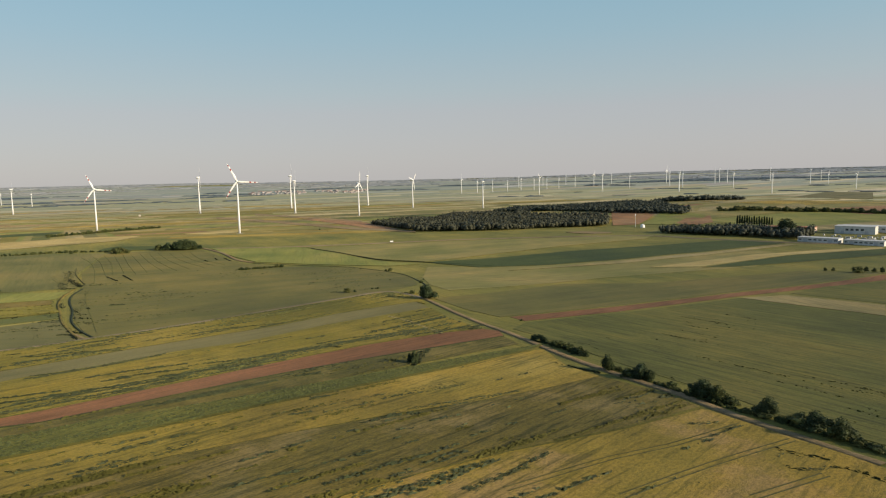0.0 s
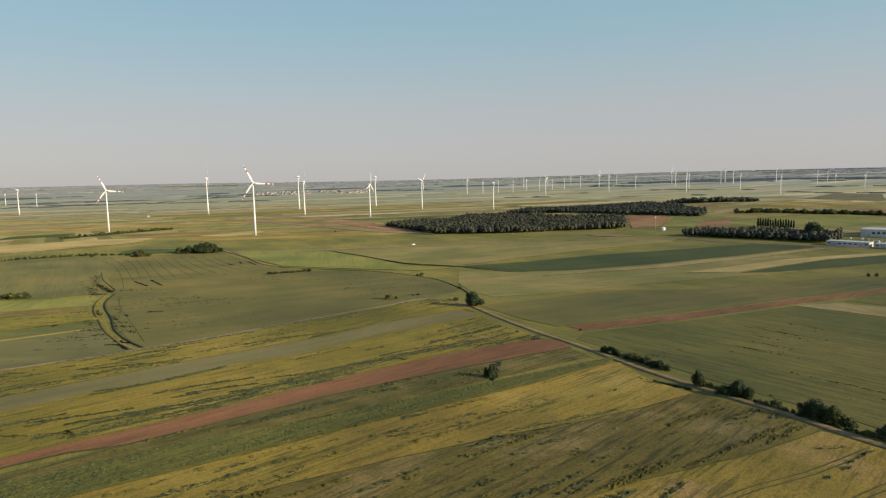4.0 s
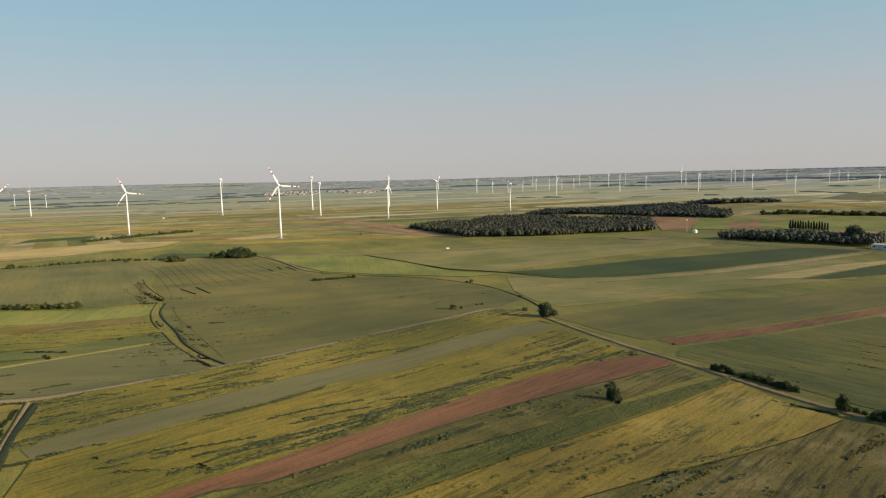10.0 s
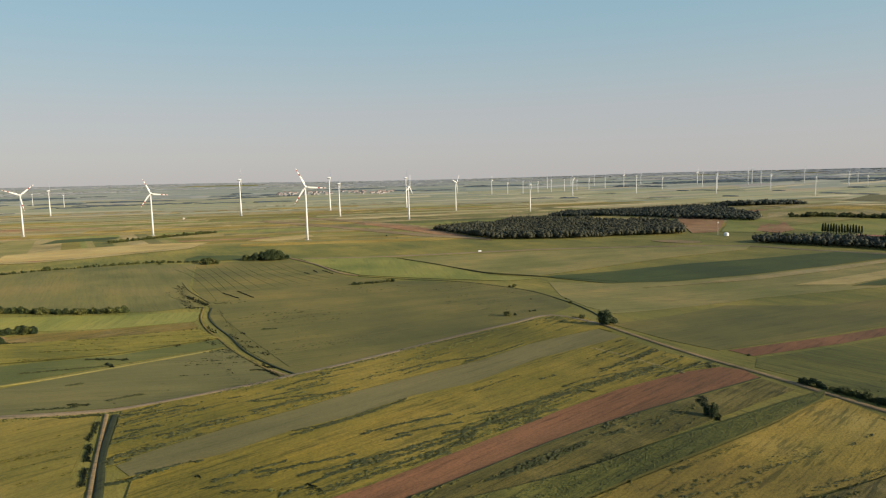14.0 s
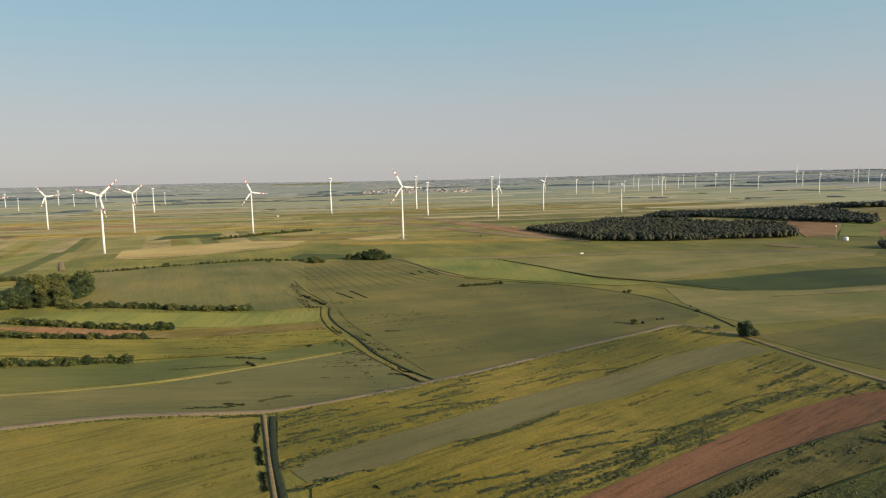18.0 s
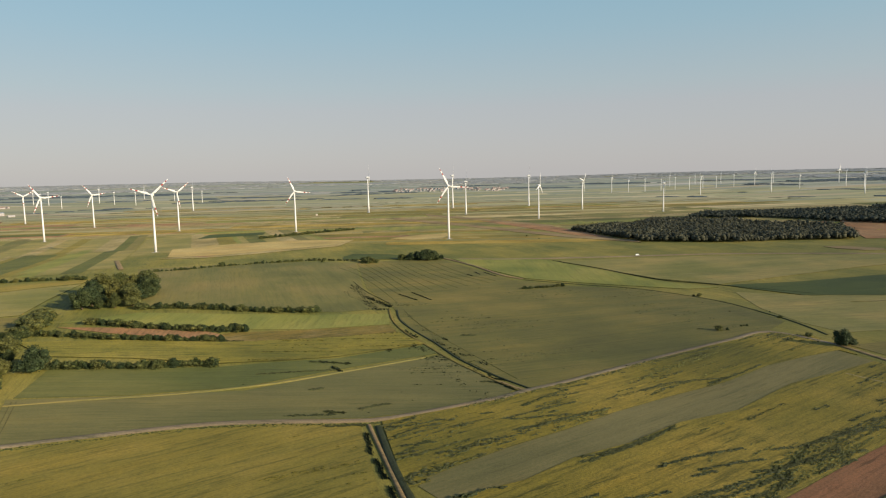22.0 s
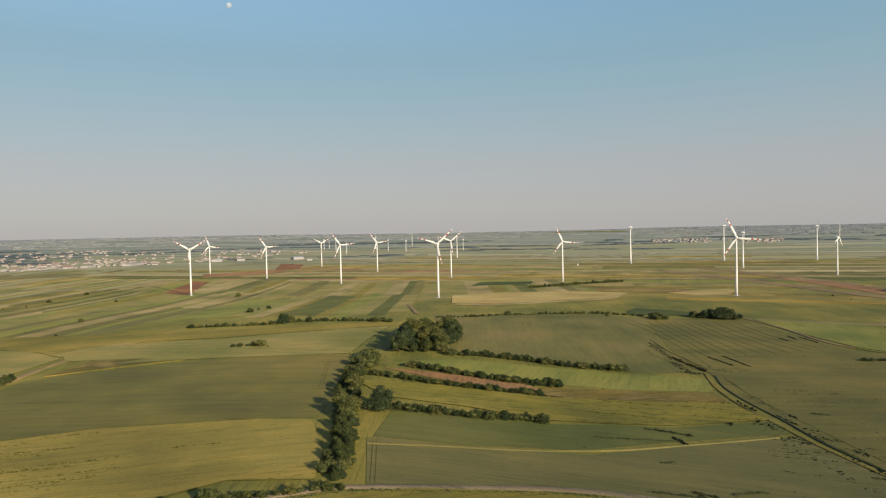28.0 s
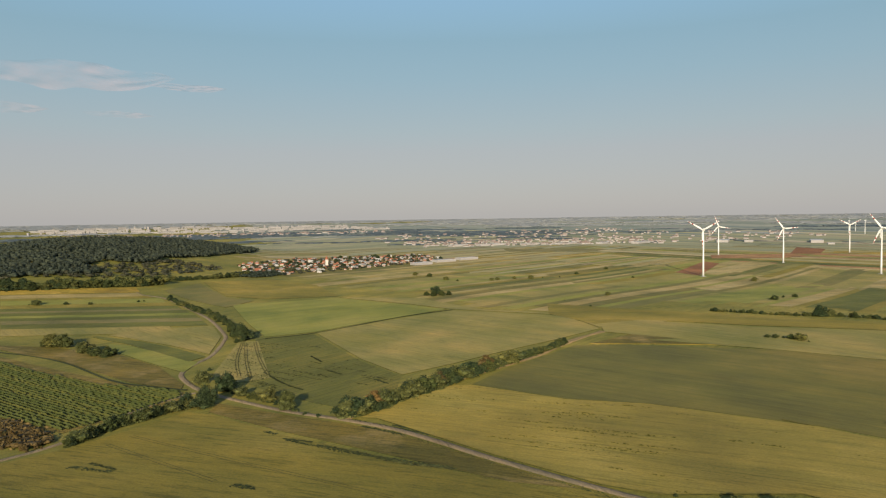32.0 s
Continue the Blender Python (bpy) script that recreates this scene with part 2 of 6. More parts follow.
def far_crops():
    """Distant strips: each strip of the sheet takes one crop's colour, paled and muted for haze."""
    m, n, l, b = nodes_of("far_crops", 0.9)
    g = n.new("ShaderNodeNewGeometry")
    c = ramp(n, l, g.outputs["Random Per Island"], [
        (0.0, (0.358, 0.308, 0.134)), (0.16, (0.410, 0.342, 0.149)), (0.3, (0.309, 0.278, 0.123)), (0.42, (0.496, 0.393, 0.187)),
        (0.52, (0.374, 0.327, 0.144)), (0.68, (0.444, 0.367, 0.164)), (0.78, (0.345, 0.260, 0.142)), (0.83, (0.390, 0.337, 0.165)),
        (0.93, (0.250, 0.233, 0.107)), (0.96, (0.550, 0.427, 0.224))], "CONSTANT")
    at = n.new("ShaderNodeTexCoord").outputs["Object"]
    f = noise_tex(n, l, at, 0.02, 6, 0.65, (5, 1, 1), radians(FARDIR))
    c = mix(n, l, "MULTIPLY", 0.7, c, ramp(n, l, f, [(0.3, (0.8, 0.82, 0.8)), (0.7, (1.15, 1.12, 1.1))]))
    l.new(c, b.inputs["Base Color"])


far_crops()


def hazed_crops(name, haze_tint):
    """Strips on the far plain in a few pale tones that have the haze painted in."""
    m, n, l, b = nodes_of(name, 0.9)
    g = n.new("ShaderNodeNewGeometry")
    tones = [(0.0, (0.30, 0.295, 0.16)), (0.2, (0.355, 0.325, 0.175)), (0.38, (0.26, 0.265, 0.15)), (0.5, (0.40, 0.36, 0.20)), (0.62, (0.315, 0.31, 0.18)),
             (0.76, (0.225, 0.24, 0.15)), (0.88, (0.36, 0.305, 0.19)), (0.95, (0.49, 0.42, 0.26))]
    c = ramp(n, l, g.outputs["Random Per Island"], [(p, tuple(a * b for a, b in zip(k, haze_tint))) for p, k in tones], "CONSTANT")
    at = n.new("ShaderNodeTexCoord").outputs["Object"]
    f = noise_tex(n, l, at, 0.012, 6, 0.65, (6, 1, 1), radians(12))
    c = mix(n, l, "MULTIPLY", 0.6, c, ramp(n, l, f, [(0.3, (0.82, 0.85, 0.86)), (0.7, (1.12, 1.1, 1.08))]))
    l.new(c, b.inputs["Base Color"])


# haze put into the crop colours: pale first, bluer towards the horizon
hazed_crops("hazed_crops", (1.1, 1.08, 1.08))
hazed_crops("blue_haze_crops", (0.95, 1.02, 1.4))


def leafy(name, dark, light, rough=0.7):
    m, n, l, b = nodes_of(name, rough)
    g = n.new("ShaderNodeNewGeometry")
    at = n.new("ShaderNodeTexCoord").outputs["Object"]
    c = ramp(n, l, g.outputs["Random Per Island"], [(0.0, dark), (0.75, light), (1.0, tuple(min(1, v * 1.35) for v in light))])
    o = n.new("ShaderNodeObjectInfo")
    c = mix(n, l, "MULTIPLY", 0.8, c, ramp(n, l, o.outputs["Random"], [(0.0, (0.72, 0.8, 0.75)), (0.5, (1, 1, 1)), (1.0, (1.3, 1.12, 0.9))]))
    f = noise_tex(n, l, at, 0.35, 3)
    c = mix(n, l, "MULTIPLY", 0.6, c, ramp(n, l, f, [(0.3, (0.6, 0.65, 0.6)), (0.7, (1.25, 1.2, 1.1))]))
    l.new(c, b.inputs["Base Color"])
    return m


leafy("leaf", (0.019, 0.029, 0.009), (0.057, 0.070, 0.019))
leafy("leaf_dark", (0.016, 0.029, 0.011), (0.041, 0.059, 0.022))
leafy("leaf_olive", (0.044, 0.052, 0.015), (0.105, 0.112, 0.034))
leafy("leaf_rust", (0.06, 0.042, 0.016), (0.12, 0.085, 0.03))
leafy("weed_leaf", (0.013, 0.019, 0.008), (0.040, 0.050, 0.020))
leafy("weed_green", (0.026, 0.034, 0.012), (0.064, 0.074, 0.023))
leafy("vine_leaf", (0.053, 0.065, 0.015), (0.088, 0.101, 0.025))
# blue-grey leaf colours with distance haze painted in, stronger for the deeper woods
leafy("wood_haze_deep", (0.19, 0.22, 0.26), (0.225, 0.255, 0.295))
leafy("wood_haze_mid", (0.076, 0.092, 0.108), (0.100, 0.118, 0.132))
leafy("wood_hill", (0.025, 0.034, 0.024), (0.040, 0.051, 0.035))
leafy("wood_far", (0.030, 0.036, 0.026), (0.042, 0.048, 0.033))


def plain(name, col, rough=0.6, metal=0.0, grain=3.0, var=0.25, spec=0.4):
    m, n, l, b = nodes_of(name, rough)
    b.inputs["Specular IOR Level"].default_value = spec
    b.inputs["Metallic"].default_value = metal
    at = n.new("ShaderNodeTexCoord").outputs["Object"]
    f1, f2 = noise_tex(n, l, at, grain, 5), noise_tex(n, l, at, grain * 0.08, 3)
    c = mix(n, l, "MULTIPLY", var, col, ramp(n, l, f1, [(0.3, (0.55, 0.55, 0.55)), (0.7, (1.3, 1.3, 1.3))]))
    c = mix(n, l, "MULTIPLY", var, c, ramp(n, l, f2, [(0.3, (0.7, 0.68, 0.64)), (0.7, (1.2, 1.2, 1.2))]))
    l.new(c, b.inputs["Base Color"])
    bump(n, l, b, f1, 0.2, 0.02)
    return m


plain("bark", (0.09, 0.065, 0.045), 0.9)
plain("white_paint", (0.8, 0.8, 0.78), 0.4, 0, 0.4, 0.12)
plain("red_paint", (0.36, 0.06, 0.05), 0.45, 0, 0.6, 0.15)
plain("grey_metal", (0.42, 0.43, 0.44), 0.45, 0.2, 1.0)
plain("concrete", (0.42, 0.4, 0.37), 0.85, 0, 0.8)
plain("plaster", (0.5, 0.45, 0.37), 0.85, 0, 0.5)
plain("plaster_white", (0.62, 0.58, 0.53), 0.8, 0, 0.5)
plain("plaster_pink", (0.46, 0.34, 0.27), 0.85, 0, 0.5)
plain("roof_red", (0.36, 0.135, 0.075), 0.8, 0, 1.2, 0.4)
plain("roof_grey", (0.26, 0.26, 0.26), 0.7, 0, 1.0, 0.3)
plain("roof_pale", (0.5, 0.5, 0.48), 0.7, 0, 0.3, 0.5)
# distant walls and reddish roofs, colours dulled to grey to hold the haze
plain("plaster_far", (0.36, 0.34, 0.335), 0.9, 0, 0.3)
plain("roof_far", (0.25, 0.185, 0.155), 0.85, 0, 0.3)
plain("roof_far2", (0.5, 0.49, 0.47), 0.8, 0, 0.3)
plain("glass_dark", (0.05, 0.06, 0.07), 0.12, 0, 1.0, 0.1, 0.6)


# ---- small builders ----
def mesh_of(name, verts, faces, mat, smooth=False):
    me = bpy.data.meshes.new(name)
    me.from_pydata([tuple(v) for v in verts], [], [tuple(f) for f in faces])
    me.materials.append(MATS[mat])
    if smooth:
        me.polygons.foreach_set("use_smooth", [True] * len(me.polygons))
    me.update()
    return me


def part(name, bm, mat, parent, label="", smooth=False):
    me = bpy.data.meshes.new(name)
    bm.to_mesh(me)
    bm.free()
    me.materials.append(MATS[mat])
    if smooth:
        me.polygons.foreach_set("use_smooth", [True] * len(me.polygons))
    ob = new(name, me)
    ob.parent = parent
    if label:
        ob["label"] = label
    return ob


def box(bm, x0, y0, z0, x1, y1, z1, bevel=0.0):
    r = bmesh.ops.create_cube(bm, size=1.0)
    bmesh.ops.scale(bm, vec=(x1 - x0, y1 - y0, z1 - z0), verts=r["verts"])
    bmesh.ops.translate(bm, vec=((x0 + x1) / 2, (y0 + y1) / 2, (z0 + z1) / 2), verts=r["verts"])
    if bevel:
        e = list({e for v in r["verts"] for e in v.link_edges})
        bmesh.ops.bevel(bm, geom=e, offset=bevel, segments=2, affect="EDGES")
    return bm



crop("lodge_y", (0.050, 0.049, 0.009), (0.082, 0.077, 0.015), (0.116, 0.104, 0.022), NEAR, 0, 0.4)
crop("lodge_g", (0.042, 0.043, 0.010), (0.070, 0.067, 0.015), (0.098, 0.091, 0.022), NEAR, 0, 0.4)


# bluish and see-through to stand in for sky light in front of the moon
plain("moon_rock", (0.62, 0.68, 0.74), 1.0, 0, 0.04, 0.5).node_tree.nodes["Principled BSDF"].inputs["Alpha"].default_value = 0.38


def cloud_mat():
    m, n, l, b = nodes_of("cloud", 1.0)
    b.inputs["Base Color"].default_value = (0.8, 0.45, 0.4, 1)
    b.inputs["Specular IOR Level"].default_value = 0.0
    at = n.new("ShaderNodeTexCoord").outputs["Object"]
    f = noise_tex(n, l, at, 0.0028, 3, 0.45, (1, 1, 0.35))
    c = ramp(n, l, f, [(0.3, (0, 0, 0)), (0.8, (0.18, 0.18, 0.18))])
    l.new(c, b.inputs["Alpha"])


cloud_mat()


plain("hall_white", (0.56, 0.55, 0.52), 0.8, 0, 0.3, 0.45)
crop("rut", (0.054, 0.052, 0.018), (0.077, 0.072, 0.023), (0.104, 0.090, 0.032), 0, 0, 0.3)


# ---- ground ----
from mathutils import geometry


def graded(a, b, step, far, grow=1.22):
    """Even steps from a to b, then ever longer ones out to -far and far."""
    c = list(np.arange(a, b + 1, step))
    for sign in (-1, 1):
        s, v = step, (a if sign < 0 else b)
        while abs(v) < far:
            s = min(s * grow, 130)
            v += sign * s
            (c.insert(0, v) if sign < 0 else c.append(v))
    return np.array(c)


def make_ground():
    xs, ys = graded(-1400, 500, 20, 5300), graded(-250, 1000, 20, 5300)
    X, Y = np.meshgrid(xs, ys)
    V = np.stack([X, Y, land(X, Y)], -1).reshape(-1, 3)
    w = len(xs)
    I = (np.arange(len(ys) - 1)[:, None] * w + np.arange(w - 1)[None]).ravel()
    F = np.stack([I, I + 1, I + w + 1, I + w], 1)
    me = mesh_of("ground", V.tolist(), F.tolist(), "land", True)
    tagged(new("ground", me), "rolling farmland soil and grass reaching the hazy horizon", "ground", kind="structure")


make_ground()


def inside(poly, x, y):
    c, j = False, len(poly) - 1
    for i in range(len(poly)):
        (x0, y0), (x1, y1) = poly[i], poly[j]
        if (y0 > y) != (y1 > y) and x < (x1 - x0) * (y - y0) / (y1 - y0) + x0:
            c = not c
        j = i
    return c


def drape(name, poly, mat, lift, step=22.0, skirt=0.5):
    """A sheet over the land inside a plan outline, with a short standing edge."""
    rim = []
    for (x0, y0), (x1, y1) in zip(poly, poly[1:] + poly[:1]):
        k = max(1, int(math.hypot(x1 - x0, y1 - y0) / step))
        rim += [(x0 + (x1 - x0) * i / k, y0 + (y1 - y0) * i / k) for i in range(k)]
    n = len(rim)
    bx, by = [p[0] for p in poly], [p[1] for p in poly]
    pts = list(rim)
    for x in np.arange(min(bx) + step / 2, max(bx), step):
        for y in np.arange(min(by) + step / 2, max(by), step):
            if inside(poly, x, y):
                pts.append((x + random.uniform(-2, 2), y + random.uniform(-2, 2)))
    v, _, fs, *_ = geometry.delaunay_2d_cdt([Vector(p) for p in pts], [(i, (i + 1) % n) for i in range(n)], [list(range(n))], 1, 0.01)
    V = [(p.x, p.y, lz(p.x, p.y) + lift) for p in v]
    F = [list(f) for f in fs]
    if F and sum((V[a][0] - V[c][0]) * (V[b][1] - V[c][1]) - (V[b][0] - V[c][0]) * (V[a][1] - V[c][1]) for a, b, c in [f[:3] for f in F]) < 0:
        F = [f[::-1] for f in F]
    seen = {}
    for f in F:
        for a, b in zip(f, f[1:] + f[:1]):
            seen[(a, b)] = True
    stems = 0
    for a, b in [e for e in seen if (e[1], e[0]) not in seen]:
        k = len(V)
        V += [(V[a][0], V[a][1], V[a][2] - lift - skirt), (V[b][0], V[b][1], V[b][2] - lift - skirt)]
        F.append([b, a, k, k + 1])
        stems += 1
    me = mesh_of(name, V, F, mat)
    # darker green on edge faces: stem colour with the shade among stems painted in
    me.materials.append(MATS["lodge_g"])
    me.polygons.foreach_set("material_index", [0] * (len(F) - stems) + [1] * stems)
    return me


COUNT = [0]
# standing height of the tallest growth above its neighbours
STAND = {"olive-green weedy strip beside ploughed soil": 0.12, "dark green weedy strip of tall growth": 0.7, "golden-yellow ripening barley strip": 0.3,
         "yellow barley strip crossed by dark weed clumps": 0.2, "yellow-green barley strip beside the farm road": 0.2, "brown-olive weedy fallow with dark clumps": 0.5,
         "patchy yellow-brown fallow field beside the dirt track": 0.2, "golden-yellow barley terrace": 0.4, "golden ripening wheat field beside the tree belt": 0.4}
PLOT = {}


def field(name, mat, label, level, poly):
    COUNT[0] += 1
    PLOT[label] = poly
    far = sum(math.hypot(x + 100, y) for x, y in poly) / len(poly)
    lift = 0.06 + 0.07 * level + 0.0014 * (COUNT[0] % 40) + far * 0.00012 + STAND.get(label, 0) + (0.25 if far > 700 else 0)
    ob = new(name, drape(name, poly, mat, lift, 22 if far < 1200 else 60))
    return tagged(ob, label, "field", "crop fields", "structure")


def smooth_line(pts, step):
    """A Catmull-Rom line through plan points, sampled every step metres."""
    P = [pts[0]] + pts + [pts[-1]]
    out = []
    for i in range(1, len(P) - 2):
        a, b, c, d = [np.array(p, float) for p in P[i - 1:i + 3]]
        k = max(1, int(np.linalg.norm(c - b) / step))
        for j in range(k):
            u = j / k
            out.append(0.5 * (2 * b + (c - a) * u + (2 * a - 5 * b + 4 * c - d) * u * u + (3 * b - a - 3 * c + d) * u ** 3))
    out.append(np.array(pts[-1], float))
    return out


def lane(name, mat, label, width, pts, up=0.0):
    line = smooth_line(pts, 8)
    far = sum(math.hypot(x + 100, y) for x, y in pts) / len(pts)
    lift = (0.32 if name == "ditch" else 0.15 + up if name == "wheel_track" else 0.29) + far * 0.00014 + (0.25 if far > 700 and name != "wheel_track" else 0)
    V, F = [], []
    for i, p in enumerate(line):
        d = line[min(i + 1, len(line) - 1)] - line[max(i - 1, 0)]
        d = d / (np.linalg.norm(d) + 1e-9)
        nrm = np.array((-d[1], d[0]))
        wob = 1 + 0.12 * noise.noise((i * 0.35, width, 0))
        for s, dz in ((-0.62, -0.6), (-0.5, 0), (-0.17, 0.06), (0.17, 0.06), (0.5, 0), (0.62, -0.6)):
            q = p + nrm * s * width * wob
            V.append((q[0], q[1], lz(q[0], q[1]) + lift + dz))
        if i:
            a = (i - 1) * 6
            F += [(a + k, a + k + 1, a + k + 7, a + k + 6) for k in range(5)]
    me = mesh_of(name, V, [f[::-1] for f in F], mat, True)
    return tagged(new(name, me), label, "track" if name != "road" else "road", "", "structure")


# distant patchwork: blocks of parallel strips, most of them bearing 120 degrees
def patchwork():
    V, F, M = [], [], []
    rnd = random.Random(5)
    SLOTS = ["far_crops", "wheat_l", "meadow", "straw", "wheat_o", "beet", "soil_l", "oat_r", "wheat_t", "ripe", "wheat_g", "hazed_crops", "blue_haze_crops"]
    GREEN, GOLD = [1, 2, 1, 8, 2, 3, 4, 5, 1, 3, 10], [3, 4, 9, 3, 6, 3, 1, 9, 4, 3, 2]

    def strips(turn, cx, cy, lng, wid, lo, hi):
        d = np.array((math.cos(radians(turn)), math.sin(radians(turn))))
        e = np.array((-d[1], d[0]))
        u = -wid / 2
        while u < wid / 2 - lo / 2:
            s = min(rnd.uniform(lo, hi), wid / 2 - u)
            a0, a1 = -lng / 2 - rnd.uniform(-10, 60), lng / 2 + rnd.uniform(-10, 60)
            k = 1 + int((a1 - a0) / 80)
            base = len(V)
            tier = rnd.randrange(6)
            away = math.hypot(cx + 150, cy - 250)
            kin = GREEN if noise.noise((cx * 0.0016, cy * 0.0022, 1.5)) > -0.05 else GOLD
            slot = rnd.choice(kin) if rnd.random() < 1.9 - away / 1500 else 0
            # far strips switch to the crop colours that hold haze
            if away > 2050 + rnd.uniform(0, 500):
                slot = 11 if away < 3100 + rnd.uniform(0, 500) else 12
            for i in range(k + 1):
                a = a0 + (a1 - a0) * i / k
                for w in (u, u + s):
                    q = np.array((cx, cy)) + d * a + e * w
                    V.append((q[0], q[1], lz(*q) + 0.1 + 0.02 * tier + math.hypot(q[0] + 100, q[1]) * 0.0001))
            for i in range(k):
                b = base + 2 * i
                F.append((b, b + 2, b + 3, b + 1))
                M.append(slot)
            u += s

    d = np.array((math.cos(radians(FARDIR)), math.sin(radians(FARDIR))))
    e = np.array((-d[1], d[0]))
    for i in range(-14, 18):
        for j in range(-16, 16):
            c = d * (i * 330 + (j % 3) * 90) + e * (j * 300)
            c = c + np.array((-600, 1500))
            r = math.hypot(c[0] + 150, c[1] - 250)
            if r > 4700 or r < 760 or c[1] < -900:
                continue
            if c[0] > -350 and c[1] < 1150 - 0.1 * c[0] and c[0] < 900:
                continue
            if c[0] < -350 and c[0] > -700 and c[1] < 900:
                continue
            if c[0] < -700 and c[1] < 330 and c[0] > -1350:
                continue
            if c[0] < -1250 and c[1] < 130:
                continue
            if c[0] > 300:
                strips(RIGHT, c[0], c[1], 330, 320, 30, 110)
            elif c[1] < 1250 and c[0] < -560:
                strips(FARDIR, c[0], c[1], 326, 300, 9, 28)
            else:
                strips(16 + rnd.uniform(-6, 6), c[0], c[1], 620, 330, 16, 70)
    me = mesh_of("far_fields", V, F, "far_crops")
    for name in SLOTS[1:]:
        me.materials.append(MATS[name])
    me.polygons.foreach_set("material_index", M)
    tagged(new("far_fields", me), "patchwork of narrow green, straw and brown field strips", "field", kind="stuff")


patchwork()

field("crop_field", "wheat_g", "broad green wheat field over the crest of the hill", 0, [(-395, 774), (-349, 807), (-304, 823), (-255, 749), (-210, 685), (-158, 657), (-87, 643), (-50, 604), (-29, 560), (-21, 496), (-42, 459), (-69, 437), (-106, 407), (-139, 373), (-166, 344), (-180, 331), (-198, 355), (-219, 386), (-241, 424), (-262, 459), (-277, 490), (-291, 529), (-336, 610)])
field("crop_field", "wheat_t", "green crop field with curved drill lines", 0, [(-623, 700), (-536, 741), (-452, 778), (-396, 774), (-339, 610), (-294, 526), (-324, 504), (-343, 500), (-411, 494), (-480, 491)])
field("crop_field", "barley", "yellow-green barley strip beside the farm road", 0, [(-234, 278), (-222, 289), (-190, 316), (-180, 326), (-166, 340), (-139, 368), (-107, 402), (-70, 433), (-42, 456), (-20, 452), (-13, 408), (-19, 417), (-41, 401), (-64, 383), (-92, 351), (-120, 326), (-144, 302), (-165, 277), (-183, 258), (-198, 240), (-207, 228), (-205, 226), (-210, 221), (-211, 219)])
field("crop_field", "olive_g", "dull green lower part of a barley strip", 1, [(-201, 247), (-185, 268), (-166, 289), (-145, 320), (-119, 343), (-96, 360), (-92, 351), (-120, 326), (-144, 302), (-165, 277), (-183, 258), (-198, 240)])
field("crop_field", "greystrip", "grey-green oat strip with a smooth surface", 0, [(-208, 222), (-207, 228), (-198, 240), (-183, 258), (-165, 277), (-144, 302), (-120, 326), (-92, 351), (-64, 383), (-41, 401), (-19, 417), (-13, 403), (-9, 394), (-10, 396), (-39, 371), (-64, 351), (-97, 309), (-122, 291), (-143, 266), (-162, 250), (-177, 230), (-192, 219), (-202, 211), (-199, 213)])
field("crop_field", "barley", "yellow barley strip crossed by dark weed clumps", 0, [(-198, 212), (-202, 211), (-192, 219), (-177, 230), (-162, 250), (-143, 266), (-122, 291), (-97, 309), (-64, 351), (-39, 371), (-10, 396), (-9, 393), (2, 360), (14, 338), (18, 331), (-1, 323), (-37, 297), (-66, 269), (-101, 232), (-128, 205), (-140, 195), (-154, 180), (-147, 162), (-179, 164), (-188, 183)])
field("ploughed_strip", "soil", "reddish-brown ploughed soil strip", 0, [(-215, 128), (-142, 192), (-140, 194), (-128, 204), (-101, 231), (-66, 268), (-37, 296), (-1, 322), (18, 330), (26, 324), (27, 310), (-30, 270), (-66, 242), (-95, 215), (-121, 191), (-135, 186), (-201, 125)])
field("crop_field", "olive_g", "olive-green weedy strip beside ploughed soil", 0, [(-200, 125), (-182, 139), (-95, 215), (-66, 241), (-30, 269), (27, 308), (32, 291), (-19, 251), (-62, 217), (-93, 191), (-169, 125)])
field("crop_field", "weedy", "dark green weedy strip of tall growth", 1, [(-186, 127), (-101, 193), (-72, 208), (-39, 232), (-7, 254), (26, 277), (42, 287), (35, 276), (2, 248), (-28, 225), (-60, 201), (-92, 176), (-177, 113)])
field("crop_field", "ripe", "golden-yellow ripening barley strip", 0, [(41, 278), (45, 248), (54, 231), (31, 215), (8, 202), (-16, 191), (-45, 175), (-70, 160), (-152, 96), (-161, 89), (-177, 113), (-92, 175), (-60, 200), (-28, 224), (2, 247), (25, 268)])
field("crop_field", "olive", "brown-olive weedy fallow with dark clumps", 0, [(54, 230), (70, 207), (75, 193), (47, 175), (15, 159), (-12, 143), (-24, 135), (-29, 124), (-166, 76), (-159, 86), (-152, 95), (-70, 159), (-45, 174), (-16, 189), (8, 201), (31, 214)])
field("crop_field", "fallow", "patchy yellow-brown fallow field beside the dirt track", 0, [(76, 192), (89, 167), (96, 155), (100, 146), (102, 141), (88, 121), (-29, 124), (-23, 135), (-12, 143), (15, 159), (47, 174)])
field("crop_field", "wheat_d", "large dark green wheat field with drill lines", 0, [(45, 306), (33, 328), (42, 346), (101, 372), (186, 417), (232, 346), (110, 161), (103, 172), (97, 182), (90, 202), (79, 224), (67, 250), (55, 279)])
field("ploughed_strip", "soil", "narrow reddish ploughed strip between green fields", 0, [(35, 363), (105, 394), (192, 438), (268, 472), (344, 516), (325, 487), (257, 454), (185, 422), (100, 376), (42, 350)])
field("crop_field", "wheat_g", "green wheat strip behind ploughed soil", 0, [(-8, 429), (29, 452), (90, 500), (153, 493), (227, 518), (293, 543), (349, 523), (271, 478), (194, 443), (106, 398), (30, 363), (13, 387)])
field("crop_field", "straw", "straw-yellow strip at the end of a wheat field", 1, [(187, 417), (219, 425), (256, 383), (234, 349), (214, 377)])
